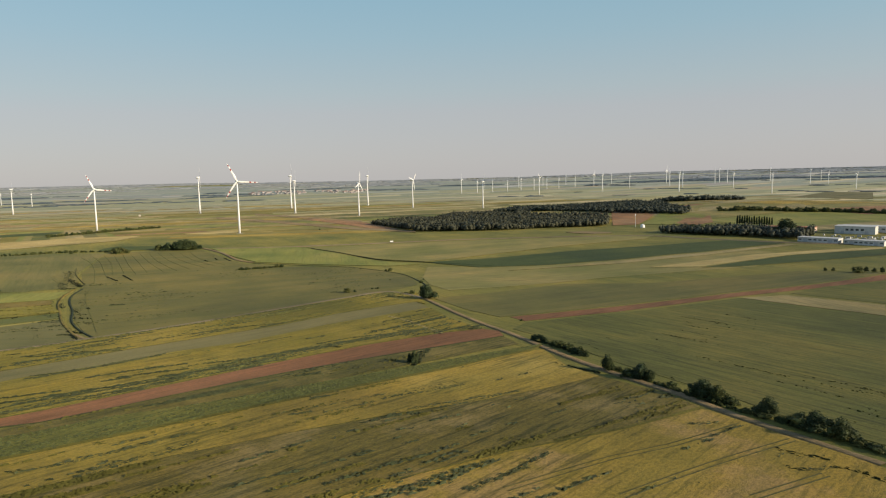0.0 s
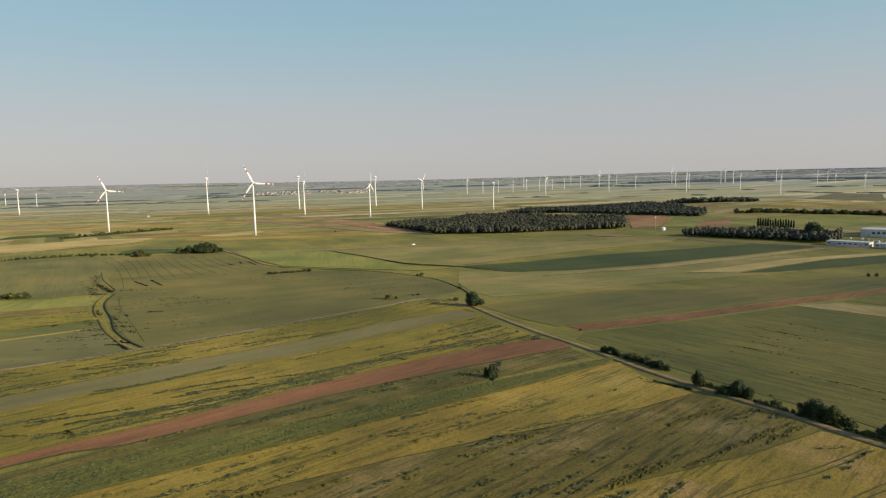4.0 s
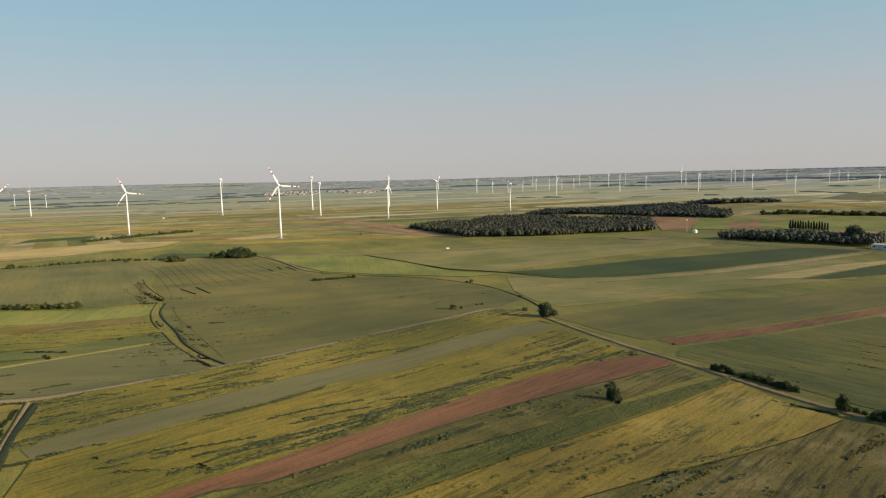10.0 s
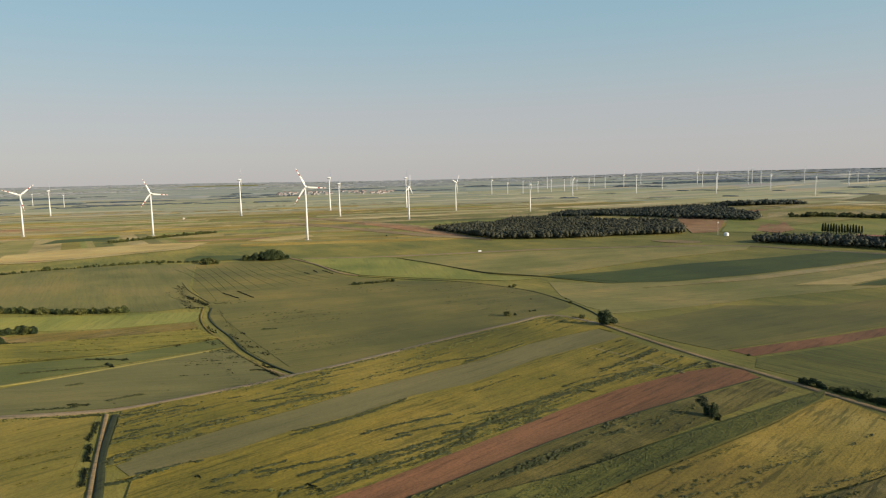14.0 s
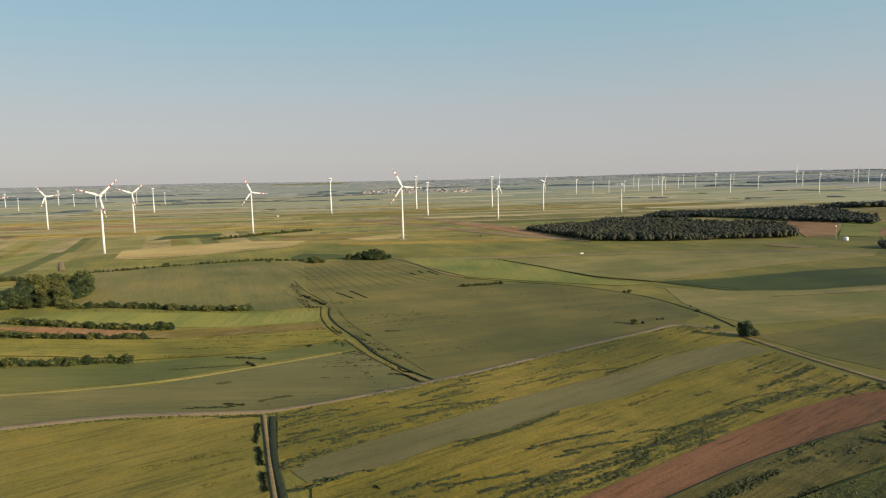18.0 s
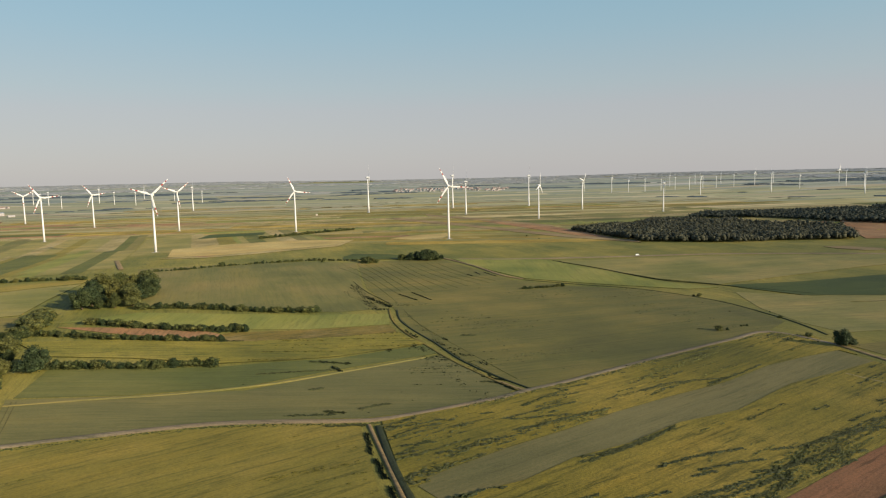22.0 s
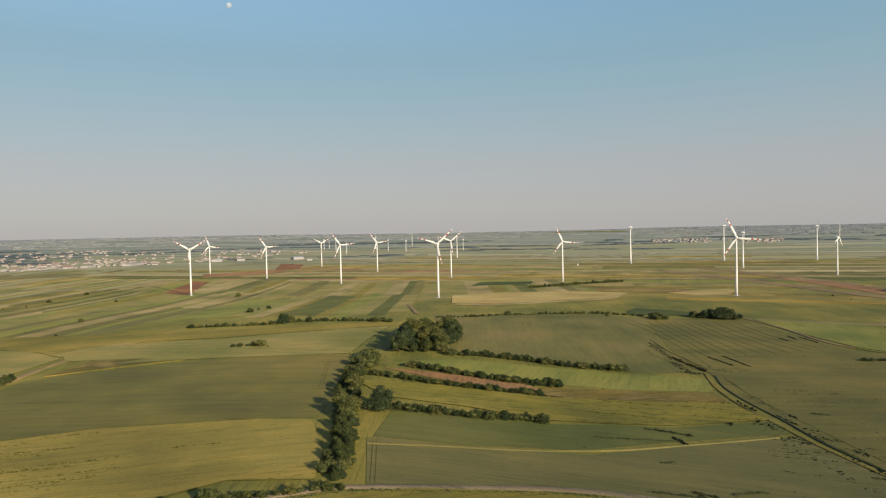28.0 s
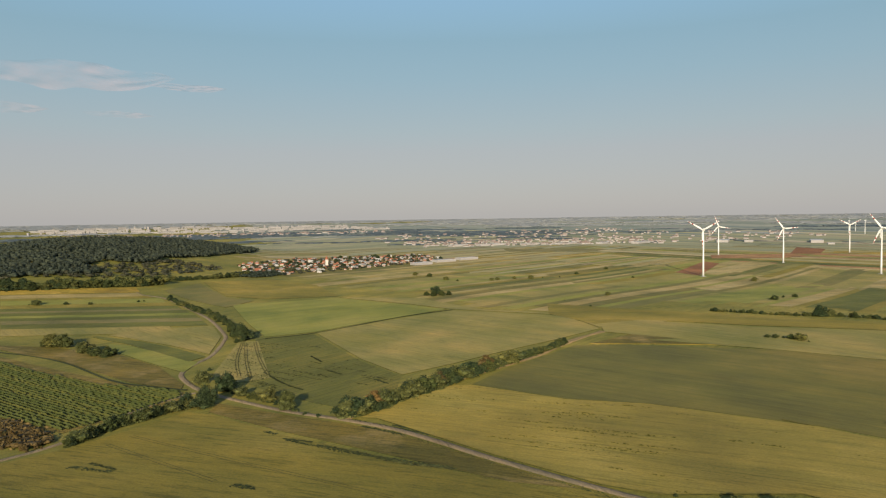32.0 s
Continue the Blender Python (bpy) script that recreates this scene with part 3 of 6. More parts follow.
field("crop_field", "wheat_d", "green strip between yellow crops", 0, [(226, 432), (264, 459), (321, 481), (260, 388)])
field("crop_field", "darkcrop", "long dark green crop strip on the plain", 1, [(-19, 669), (54, 690), (132, 727), (235, 761), (346, 809), (393, 766), (274, 695), (172, 647), (97, 621), (33, 619)])
field("crop_field", "straw", "narrow straw-coloured strip beside dark green crop", 1, [(97, 604), (170, 638), (270, 685), (393, 759), (396, 746), (263, 666), (165, 617), (56, 589)])
field("crop_field", "stubble", "narrow yellow strip on the plain", 1, [(181, 585), (305, 659), (397, 692), (468, 711), (462, 695), (341, 653), (224, 580)])
field("crop_field", "darkcrop", "narrow dark green strip on the plain", 1, [(224, 576), (339, 649), (462, 695), (428, 642), (311, 594), (252, 575)])
field("crop_field", "meadow", "pale green meadow beyond the crest", 0, [(-292, 828), (-199, 851), (-168, 821), (-113, 748), (-67, 685), (-25, 657), (-53, 647), (-133, 671), (-197, 693), (-234, 738)])
field("crop_field", "wheat_l", "light green meadow on the plain", 0, [(-166, 826), (-14, 873), (133, 886), (285, 898), (255, 846), (138, 782), (-20, 674), (-71, 705)])
field("crop_field", "wheat_l", "olive field on the plain", 0, [(-17, 634), (41, 617), (181, 660), (322, 714), (337, 676), (271, 576), (123, 527), (3, 464), (-11, 493), (-19, 550)])
field("crop_field", "meadow", "bright green grass terrace between hedges", 0, [(-502, 429), (-468, 472), (-404, 480), (-339, 490), (-289, 505), (-279, 469), (-328, 443), (-369, 435), (-422, 434), (-483, 439)])
field("ploughed_strip", "soil_l", "reddish bare-earth terrace between hedges", 1, [(-491, 419), (-439, 427), (-399, 431), (-372, 417), (-370, 406), (-405, 406), (-448, 410)])
field("crop_field", "olive", "brownish fallow terrace beside hedge", 0, [(-373, 424), (-328, 441), (-279, 467), (-268, 445), (-316, 419), (-365, 400), (-385, 398)])
field("crop_field", "barley_t", "golden-yellow barley terrace", 0, [(-486, 379), (-435, 392), (-364, 399), (-315, 416), (-267, 444), (-245, 416), (-285, 378), (-312, 365), (-343, 354), (-393, 357), (-444, 353)])
field("crop_field", "wheat_r", "grey-green wheat terrace", 0, [(-423, 330), (-381, 339), (-338, 349), (-311, 363), (-284, 375), (-244, 414), (-231, 396), (-277, 352), (-310, 317), (-354, 298), (-404, 287)])
lane("grass_strip", "wheat_l", "thin yellow strip between green terraces", 2.2, [(-400, 277), (-373, 288), (-340, 300), (-318, 311), (-297, 325), (-276, 345), (-255, 366), (-238, 384)])
field("crop_field", "oat_r", "smooth grey-green oat terrace above the road", 0, [(-369, 235), (-406, 285), (-353, 297), (-307, 311), (-274, 345), (-229, 391), (-203, 350), (-186, 329), (-190, 319), (-222, 292), (-241, 282), (-276, 275), (-317, 261), (-354, 244)])
field("crop_field", "wheat_o", "broad olive-yellow field below the road", 0, [(-241, 273), (-274, 270), (-315, 257), (-351, 241), (-423, 168), (-446, 149), (-491, 126), (-583, 85), (-510, 118), (-444, 142), (-529, 76), (-403, 166), (-349, 191), (-287, 178), (-202, 185), (-208, 206), (-218, 215)])
field("crop_field", "wheat_b", "dark green wheat field beside the tree belt", 0, [(-695, 280), (-679, 314), (-654, 345), (-628, 378), (-604, 416), (-566, 440), (-538, 442), (-492, 372), (-466, 330), (-449, 299), (-477, 284), (-505, 261), (-538, 235), (-565, 201), (-620, 167), (-651, 205), (-672, 242)])
field("crop_field", "wheat_y", "golden ripening wheat field beside the tree belt", 0, [(-580, 90), (-599, 113), (-622, 155), (-617, 166), (-563, 199), (-536, 234), (-503, 259), (-475, 282), (-490, 275), (-448, 294), (-410, 258), (-390, 230), (-420, 213), (-437, 167), (-452, 153), (-499, 129), (-575, 97)])
field("crop_field", "wheat_l", "sunlit green field along the ridge", 0, [(-764, 347), (-767, 394), (-695, 457), (-629, 555), (-603, 586), (-572, 507), (-546, 449), (-622, 392), (-686, 341), (-679, 364), (-734, 332)])
field("crop_field", "olive", "brown-green band of rough grass along the ridge", 2, [(-717, 353), (-685, 396), (-663, 426), (-636, 462), (-580, 497), (-548, 455), (-591, 434), (-627, 406), (-650, 368), (-672, 333), (-695, 294)])
lane("dirt_track", "fallow", "thin brownish bare line along the ridge", 2.0, [(-695, 294), (-672, 333), (-650, 368), (-627, 406), (-591, 434), (-548, 455)])
field("crop_field", "wheat_o", "sunlit yellow-green field by the tree line", 0, [(-939, 385), (-838, 440), (-751, 507), (-618, 619), (-605, 590), (-701, 462), (-774, 398), (-775, 348), (-857, 344)])
field("crop_field", "wheat_o", "large olive-yellow wheat field below the lane", 0, [(-641, 3), (-626, 18), (-569, 49), (-509, 90), (-466, 122), (-446, 134), (-427, 126), (-510, -62), (-571, -81), (-585, -72), (-596, -47), (-622, -18)])
field("crop_field", "olive", "dull green verge strip between crop and road", 1, [(-653, 20), (-607, 53), (-574, 80), (-546, 100), (-511, 116), (-483, 129), (-452, 144), (-468, 123), (-514, 91), (-574, 50), (-634, 15)])
field("vineyard_ground", "olive", "grassy vineyard ground with vine rows", 0, [(-1088, -289), (-918, -161), (-832, -100), (-729, -29), (-689, 6), (-661, -7), (-647, -35), (-628, -56), (-677, -97), (-761, -170)])
field("crop_field", "olive", "tan stubble field beside the curving road", 0, [(-980, -178), (-952, -134), (-890, -68), (-800, -24), (-720, -2), (-706, -3), (-749, -38), (-869, -103), (-954, -171)])
field("crop_field", "wheat_d", "dark green field behind the road trees", 0, [(-889, 57), (-882, 107), (-729, 121), (-667, 135), (-624, 120), (-600, 88), (-622, 73), (-675, 48), (-751, 20), (-855, 36)])
field("crop_field", "wheat_l", "pale green strip with tractor tracks beside the winding road", 2, [(-737, 15), (-890, 39), (-877, 55), (-709, 54), (-707, 30)])
field("crop_field", "wheat_l", "light green field bounded by a thin dark line", 0, [(-887, 110), (-907, 158), (-949, 270), (-835, 350), (-751, 338), (-726, 285), (-701, 219), (-682, 176), (-668, 136), (-735, 123)])
field("crop_field", "meadow", "smooth green field beside the winding road", 0, [(-1175, 38), (-1167, 180), (-1035, 242), (-962, 268), (-918, 161), (-894, 111), (-895, 63), (-989, 52)])
field("crop_field", "wheat_o", "golden-green field near the village", 0, [(-1466, -3), (-1505, 114), (-1373, 178), (-1188, 184), (-1213, 84), (-1273, 32)])
field("crop_field", "wheat_t", "grey-green field near the village", 0, [(-1361, -59), (-1450, -7), (-1260, 32), (-1202, 68), (-1150, 30), (-1261, -22)])
field("crop_field", "wheat_l", "broad green field below the isolated copse", 0, [(-1174, 182), (-1098, 275), (-938, 300), (-850, 359), (-796, 456), (-754, 410), (-757, 341), (-842, 354), (-958, 274), (-1046, 245)])
field("crop_field", "ripe", "yellow crop strip on the terraced slope", 0, [(-1372, -281), (-1375, -224), (-1384, -166), (-1396, -103), (-1345, -91), (-1339, -159), (-1334, -216), (-1333, -271)])
field("crop_field", "straw", "pale bare crop strip on the terraced slope", 0, [(-1329, -270), (-1329, -214), (-1334, -155), (-1339, -93), (-1305, -83), (-1304, -151), (-1302, -208), (-1303, -263)])
field("crop_field", "wheat_o", "olive-yellow crop strip on the terraced slope", 0, [(-1303, -263), (-1302, -204), (-1304, -143), (-1305, -77), (-1282, -69), (-1284, -140), (-1284, -200), (-1286, -258)])
field("crop_field", "meadow", "green crop strip on the terraced slope", 0, [(-1286, -258), (-1284, -195), (-1284, -129), (-1281, -57), (-1234, -48), (-1244, -123), (-1248, -187), (-1251, -249)])
field("crop_field", "wheat_o", "olive-yellow crop strip on the terraced slope", 0, [(-1251, -249), (-1247, -184), (-1243, -116), (-1233, -43), (-1198, -35), (-1213, -112), (-1220, -179), (-1226, -243)])
field("crop_field", "beet", "dark green crop strip on the terraced slope", 0, [(-1226, -243), (-1220, -176), (-1212, -107), (-1197, -32), (-1169, -25), (-1187, -103), (-1197, -172), (-1205, -237)])
field("crop_field", "greystrip", "pale grey-green crop strip on the terraced slope", 0, [(-1205, -237), (-1197, -170), (-1187, -101), (-1169, -27), (-1151, -21), (-1172, -99), (-1183, -168), (-1192, -234)])
field("crop_field", "beet", "dark green crop strip on the terraced slope", 0, [(-1192, -234), (-1183, -166), (-1171, -95), (-1151, -19), (-1123, -13), (-1147, -92), (-1161, -161), (-1171, -228)])
field("crop_field", "meadow", "light green crop strip on the terraced slope", 0, [(-1171, -228), (-1160, -159), (-1146, -87), (-1123, -11), (-1101, -6), (-1127, -85), (-1143, -156), (-1155, -224)])
field("crop_field", "beet", "dark green crop strip on the terraced slope", 0, [(-1155, -224), (-1143, -154), (-1126, -82), (-1101, -6), (-1075, 0), (-1103, -80), (-1121, -150), (-1135, -219)])
field("crop_field", "greystrip", "pale grey-green crop strip on the terraced slope", 0, [(-1135, -219), (-1121, -149), (-1102, -77), (-1075, -1), (-1046, 4), (-1075, -74), (-1096, -144), (-1111, -212)])
field("crop_field", "beet", "dark green crop strip on the terraced slope", 0, [(-1111, -212), (-1095, -142), (-1075, -71), (-1046, 4), (-1009, 10), (-1041, -67), (-1063, -136), (-1080, -204)])
field("crop_field", "wheat_l", "olive-green crop strip on the terraced slope", 0, [(-1080, -204), (-1066, -148), (-1049, -90), (-1026, -30), (-977, -23), (-1002, -84), (-1020, -139), (-1035, -192)])
field("crop_field", "wheat_l", "pale green strip by the curving road", 0, [(-996, -87), (-1006, -29), (-1005, 14), (-922, 23), (-833, 13), (-902, -22), (-963, -62)])
field("crop_field", "beet", "dark green curved strip by the road", 1, [(-992, -100), (-994, -96), (-940, -50), (-879, -15), (-824, 10), (-808, -2), (-867, -29), (-934, -63), (-974, -90)])
field("crop_field", "meadow", "light green grass strip by the curving road", 0, [(-940, -79), (-919, -57), (-859, -24), (-799, 5), (-765, -4), (-815, -29), (-899, -69)])
field("crop_field", "soil_l", "tan bare hillside beside the forest", 1, [(342, 1361), (396, 1376), (429, 1336), (321, 1101), (276, 1089)])
field("crop_field", "meadow", "green mound beside the forest", 1, [(326, 1100), (428, 1315), (467, 1300), (491, 1234), (381, 1084)])
field("crop_field", "soil_l", "orange-brown field behind the wood", 2, [(385, 1108), (440, 1208), (493, 1233), (450, 1114), (402, 1066)])
field("crop_field", "straw", "straw field behind the shelter belt", 1, [(614, 1331), (740, 1378), (730, 1317), (619, 1294)])
field("crop_field", "greystrip", "grey bare field on the far plain", 1, [(1080, 2077), (1409, 2470), (1492, 2324), (1200, 1867)])
field("crop_field", "straw", "golden stubble around the turbine", 1, [(-671, 818), (-628, 988), (-496, 1083), (-484, 977), (-561, 870), (-611, 817)])
field("crop_field", "soil_l", "brown bare strip on the plain", 1, [(-618, 833), (-598, 918), (-568, 1025), (-655, 983), (-689, 865)])
field("crop_field", "straw", "straw-yellow patch near the turbine", 1, [(-430, 1097), (-407, 1205), (-353, 1189), (-350, 1099)])
field("crop_field", "soil_l", "brown ploughed strip on the plain", 1, [(-253, 1515), (-159, 1352), (-77, 1123), (-103, 1111), (-247, 1400), (-346, 1575)])
field("crop_field", "soil", "red-brown ploughed patch on the plain", 1, [(-1327, 866), (-1523, 1098), (-1460, 1087), (-1255, 861)])
field("crop_field", "stubble", "pale golden stubble band below the turbines", 2, [(-755, 981), (-691, 1062), (-606, 1103), (-498, 1095), (-503, 1001), (-559, 919), (-612, 854), (-674, 838)])
field("crop_field", "stubble", "pale golden stubble at a turbine foot", 2, [(-443, 1115), (-413, 1189), (-367, 1234), (-344, 1181), (-361, 1127), (-396, 1089)])
field("ploughed_strip", "earth", "thin brown ploughed line on the far plain", 2, [(-531, 1872), (-345, 1657), (-177, 1429), (-170, 1377), (-329, 1580), (-508, 1792)])
field("ploughed_strip", "earth", "long brown ploughed strip beside the forest", 2, [(-593, 1738), (-387, 1517), (-169, 1208), (-47, 1079), (-45, 1042), (-160, 1143), (-365, 1427), (-565, 1655)])
field("ploughed_strip", "soil", "red-brown bare field by the warehouses", 2, [(-1879, 1754), (-1761, 1740), (-1608, 1549), (-1631, 1468)])
field("ploughed_strip", "soil_l", "long brown bare strip before the warehouses", 2, [(-1700, 1268), (-1638, 1480), (-1555, 1449), (-1520, 1339), (-1593, 1181)])
field("crop_field", "greystrip", "long grey covered field on the far plain", 2, [(-2328, 942), (-2206, 1176), (-2097, 1205), (-2020, 1086), (-2156, 885)])
field("crop_field", "darkcrop", "dark green crop strip on the plain", 1, [(-828, 1182), (-730, 1254), (-753, 1315), (-851, 1270)])
field("gravel_yard", "earth", "pale gravel yard beside the country road", 2, [(178, 978), (205, 985), (240, 960), (236, 938), (210, 936), (186, 955)])
field("crop_field", "darkcrop", "dark green crop plot beside a copse", 2, [(-419, 801), (-341, 817), (-350, 851), (-382, 864), (-427, 864), (-429, 831)])
lane("road", "asphalt", "narrow grey asphalt farm road crossing the hill between fields", 3.4, [(-13, 427), (-41, 459), (-69, 436), (-106, 404), (-139, 371), (-166, 342), (-181, 328), (-190, 317), (-222, 290), (-239, 279), (-253, 276), (-275, 273), (-297, 268), (-316, 260), (-352, 242), (-368, 233), (-382, 222), (-425, 169), (-449, 151), (-495, 127), (-516, 118), (-552, 101), (-580, 82), (-616, 54), (-665, 25), (-700, 8), (-740, -3), (-766, -5), (-795, 3), (-826, 15), (-894, 25), (-939, 26), (-1059, 10), (-1174, -19), (-1282, -54), (-1322, -87), (-1374, -102)])
lane("dirt_track", "earth", "pale dirt farm track running beside a line of roadside bushes", 3.0, [(-13, 427), (1, 390), (17, 349), (30, 318), (38, 295), (48, 265), (57, 243), (68, 219), (74, 208), (82, 186), (90, 170), (97, 156), (101, 149)])
lane("dirt_track", "earth", "sandy dirt track along a hedge in the fields", 3.2, [(-581, 82), (-605, 115), (-633, 159), (-659, 209), (-679, 245), (-715, 289), (-736, 334)])
lane("dirt_track", "earth", "sandy track beside a dark drainage ditch", 1.3, [(-238, 274), (-224, 243), (-214, 221), (-207, 206), (-199, 189)])
lane("ditch", "ditchm", "dark grassy drainage ditch running down the slope", 2.3, [(-234, 273), (-222, 243), (-212, 221), (-205, 207), (-197, 190)])
lane("dirt_track", "olive", "twin-rut farm track curving between two green fields", 1.4, [(-184, 327), (-203, 352), (-223, 380), (-245, 416), (-265, 449), (-281, 484), (-293, 522)])
lane("dirt_track", "earth", "short bare end of a farm track beside the road", 2.0, [(-180, 327), (-186, 332), (-194, 341)])
# dark strip in place of the shadow that standing crop throws on the soil
lane("furrow", "ditchm", "dark strip painted as crop shadow along the edge of ploughed soil", 0.6, [(-201, 125), (-135, 186), (-121, 191), (-95, 215), (-66, 242), (-30, 270), (27, 310)], 0.15)
lane("dirt_track", "straw", "pale trodden path across barley", 1.4, [(-33, 371), (-20, 354), (-11, 336), (-2, 319)])
lane("ditch", "ditchm", "dark overgrown ditch curving between two green fields", 1.1, [(-179, 331), (-198, 353), (-219, 383), (-239, 420), (-261, 456), (-276, 486), (-286, 519)])
lane("road", "asphalt", "narrow lane running behind the vineyard hedge", 3.0, [(-585, -85), (-590, -74), (-598, -62), (-608, -52), (-625, -43), (-660, -25), (-679, -8), (-690, 6)])
lane("dirt_track", "earth", "pale gravel track rising past a small copse", 3.5, [(-304, 834), (-260, 775), (-224, 713), (-200, 689)])
lane("road", "asphalt", "distant grey country road across the plain", 6, [(-284, 828), (-218, 837), (-86, 873), (44, 900), (253, 893), (322, 836), (403, 771), (483, 734)])
lane("ditch", "ditchm", "thin dark drainage line between two meadows", 0.5, [(-172, 827), (-123, 772), (-72, 701), (-23, 671), (44, 626)])
lane("ditch", "ditchm", "thin dark field boundary over the crest", 0.8, [(-199, 685), (-144, 664), (-90, 642), (-42, 589), (-21, 524), (-13, 481), (-10, 455)])
lane("dirt_track", "earth", "pale dirt lane between distant allotments", 5, [(-726, 807), (-640, 695)])
lane("road", "asphalt", "distant embankment road across the plain", 9, [(-2126, 2221), (-1793, 2031), (-1408, 1770)])
lane("dirt_track", "earth", "faint pale track through the crops", 3, [(-694, 265), (-710, 287), (-739, 332)])
lane("ditch", "ditchm", "dark grassy bank between two fields", 1.1, [(-939, -167), (-904, -132), (-853, -96), (-762, -51), (-729, -25), (-701, 1)])
lane("ditch", "ditchm", "thin dark line between two fields", 1.5, [(-885, 62), (-887, 110), (-911, 159), (-938, 214), (-953, 272)])


# ---- wind turbines ----
def lathe(bm, rings, seg=24):
    """A round body from (z, radius) rings, closed at both ends."""
    prev = None
    for z, r in rings:
        ring = [bm.verts.new((r * math.cos(2 * math.pi * i / seg), r * math.sin(2 * math.pi * i / seg), z)) for i in range(seg)]
        if prev:
            for i in range(seg):
                bm.faces.new((prev[i], prev[(i + 1) % seg], ring[(i + 1) % seg], ring[i]))
        else:
            bm.faces.new(ring[::-1])
        prev = ring
    bm.faces.new(prev)
    return bm


def blade_rings(bm, r0, r1, grow=1.0, n=9, span=33.0):
    """A tapered, twisted blade section along +z from r0 to r1 (shares of the span)."""
    prev = None
    for k in range(n + 1):
        u = r0 + (r1 - r0) * k / n
        if u < 0.18:
            chord, thick = 1.5 + (u / 0.18) * 1.9, 1.5 - (u / 0.18) * 0.75
        else:
            chord, thick = 3.4 - (u - 0.18) / 0.82 * 2.55, 0.75 - (u - 0.18) / 0.82 * 0.6
        if u > 0.97:
            chord, thick = chord * 0.6, thick * 0.6
        tw = radians(16 * (1 - u) ** 1.5)
        ring = []
        for i in range(12):
            a = 2 * math.pi * i / 12
            x = (math.cos(a) * 0.5 + 0.18 * (u > 0.1)) * chord * grow
            y = math.sin(a) * 0.5 * thick * grow * (0.75 + 0.25 * math.cos(a))
            ring.append(bm.verts.new((x * math.cos(tw) - y * math.sin(tw), x * math.sin(tw) + y * math.cos(tw) + 0.9 * u * u, 1.2 + u * (span - 1.2))))
        if prev:
            for i in range(12):
                bm.faces.new((prev[i], prev[(i + 1) % 12], ring[(i + 1) % 12], ring[i]))
        else:
            bm.faces.new(ring[::-1])
        prev = ring
    bm.faces.new(prev)
    return bm


def turbine(label, hub, stout, banded, blade_turn):
    """Stands at the origin, its rotor towards -y. stout: how much the tower widens at its foot."""
    t = new("wind_turbine")
    tagged(t, label, "wind turbine", "wind turbines on the plain")
    part("foundation", lathe(bmesh.new(), [(-1.5, 6.5), (0.25, 6.2), (0.5, 3.2 * stout)]), "concrete", t, "round concrete foundation")
    part("tower", lathe(bmesh.new(), [(0, 1.75 * stout), (hub * 0.25, 1.6 * (1 + (stout - 1) * 0.55)), (hub * 0.5, 1.42 * (1 + (stout - 1) * 0.25)), (hub * 0.75, 1.22), (hub - 2.2, 1.0)]), "white_paint", t, smooth=True)
    part("tower_door", box(bmesh.new(), -0.5, -1.85 * stout, 1.2, 0.5, -1.5 * stout, 3.4, 0.05), "grey_metal", t, "grey steel tower door")
    nac = lathe(bmesh.new(), [(-3.2, 1.2), (-2.6, 2.3), (-0.5, 2.75), (2.0, 2.6), (4.5, 1.9), (6.0, 0.9), (6.4, 0.2)], 20)
    bmesh.ops.rotate(nac, matrix=Matrix.Rotation(radians(-90), 3, "X"), verts=nac.verts)
    bmesh.ops.translate(nac, vec=(0, 0, hub), verts=nac.verts)
    part("nacelle", nac, "white_paint", t, smooth=True)
    sp = lathe(bmesh.new(), [(-5.6, 0.15), (-5.2, 0.9), (-4.4, 1.5), (-3.3, 1.75), (-3.0, 1.7)], 20)
    bmesh.ops.rotate(sp, matrix=Matrix.Rotation(radians(-90), 3, "X"), verts=sp.verts)
    bmesh.ops.translate(sp, vec=(0, 0, hub), verts=sp.verts)
    part("spinner", sp, "white_paint", t, smooth=True)
    span = hub * 0.385
    for k in range(3):
        at = Matrix.Translation((0, -4.2, hub)) @ Matrix.Rotation(radians(blade_turn + 120 * k), 4, "Y")
        b = part("blade", blade_rings(bmesh.new(), 0, 1, 1.0, 14, span), "white_paint", t, smooth=True)
        b.matrix_basis = at
        if banded:
            for r0, r1 in ((0.58, 0.68), (0.82, 0.91)):
                part("red_band", blade_rings(bmesh.new(), r0, r1, 1.03, 4, span), "red_paint", b, "red warning band", True)
    return t


# plan place, hub height, whether slender with red bands, bearing of the rotor's face, turn of the blades
NEAR_SET = [(-340, 1105, 86, 17, -26), (-690, 1322, 82, 25, -24), (-757, 941, 86, 20, 47), (-1133, 1162, 84, 30, 84), (-1239, 858, 85, 35, 60),
            (-980, 1374, 85, 30, 50), (-1275, 1491, 79, 35, 82), (-1408, 1217, 77, 40, 85), (-1601, 1644, 75, 40, 60), (-1687, 1283, 77, 45, 100)]
NEAR_LABEL = "slender white wind turbine with red-banded blades, standing still in fields"
for x, y, hub, face, bt in NEAR_SET:
    ob = turbine(NEAR_LABEL, hub, 1.0, True, bt)
    ob.matrix_basis = pose(x, y, lz(x, y), 0, 0, face)
BIG = turbine("tall white wind turbine with a widening tower, turned edge-on", 100, 1.75, False, 20)
TALL_SET = [(-728, 1992, 106), (-502, 2201, 106), (-411, 1846, 89), (-258, 2279, 100), (-1450, 2245, 84)]
SMALL = turbine("white wind turbine far off on the plain", 86, 1.25, False, 10)
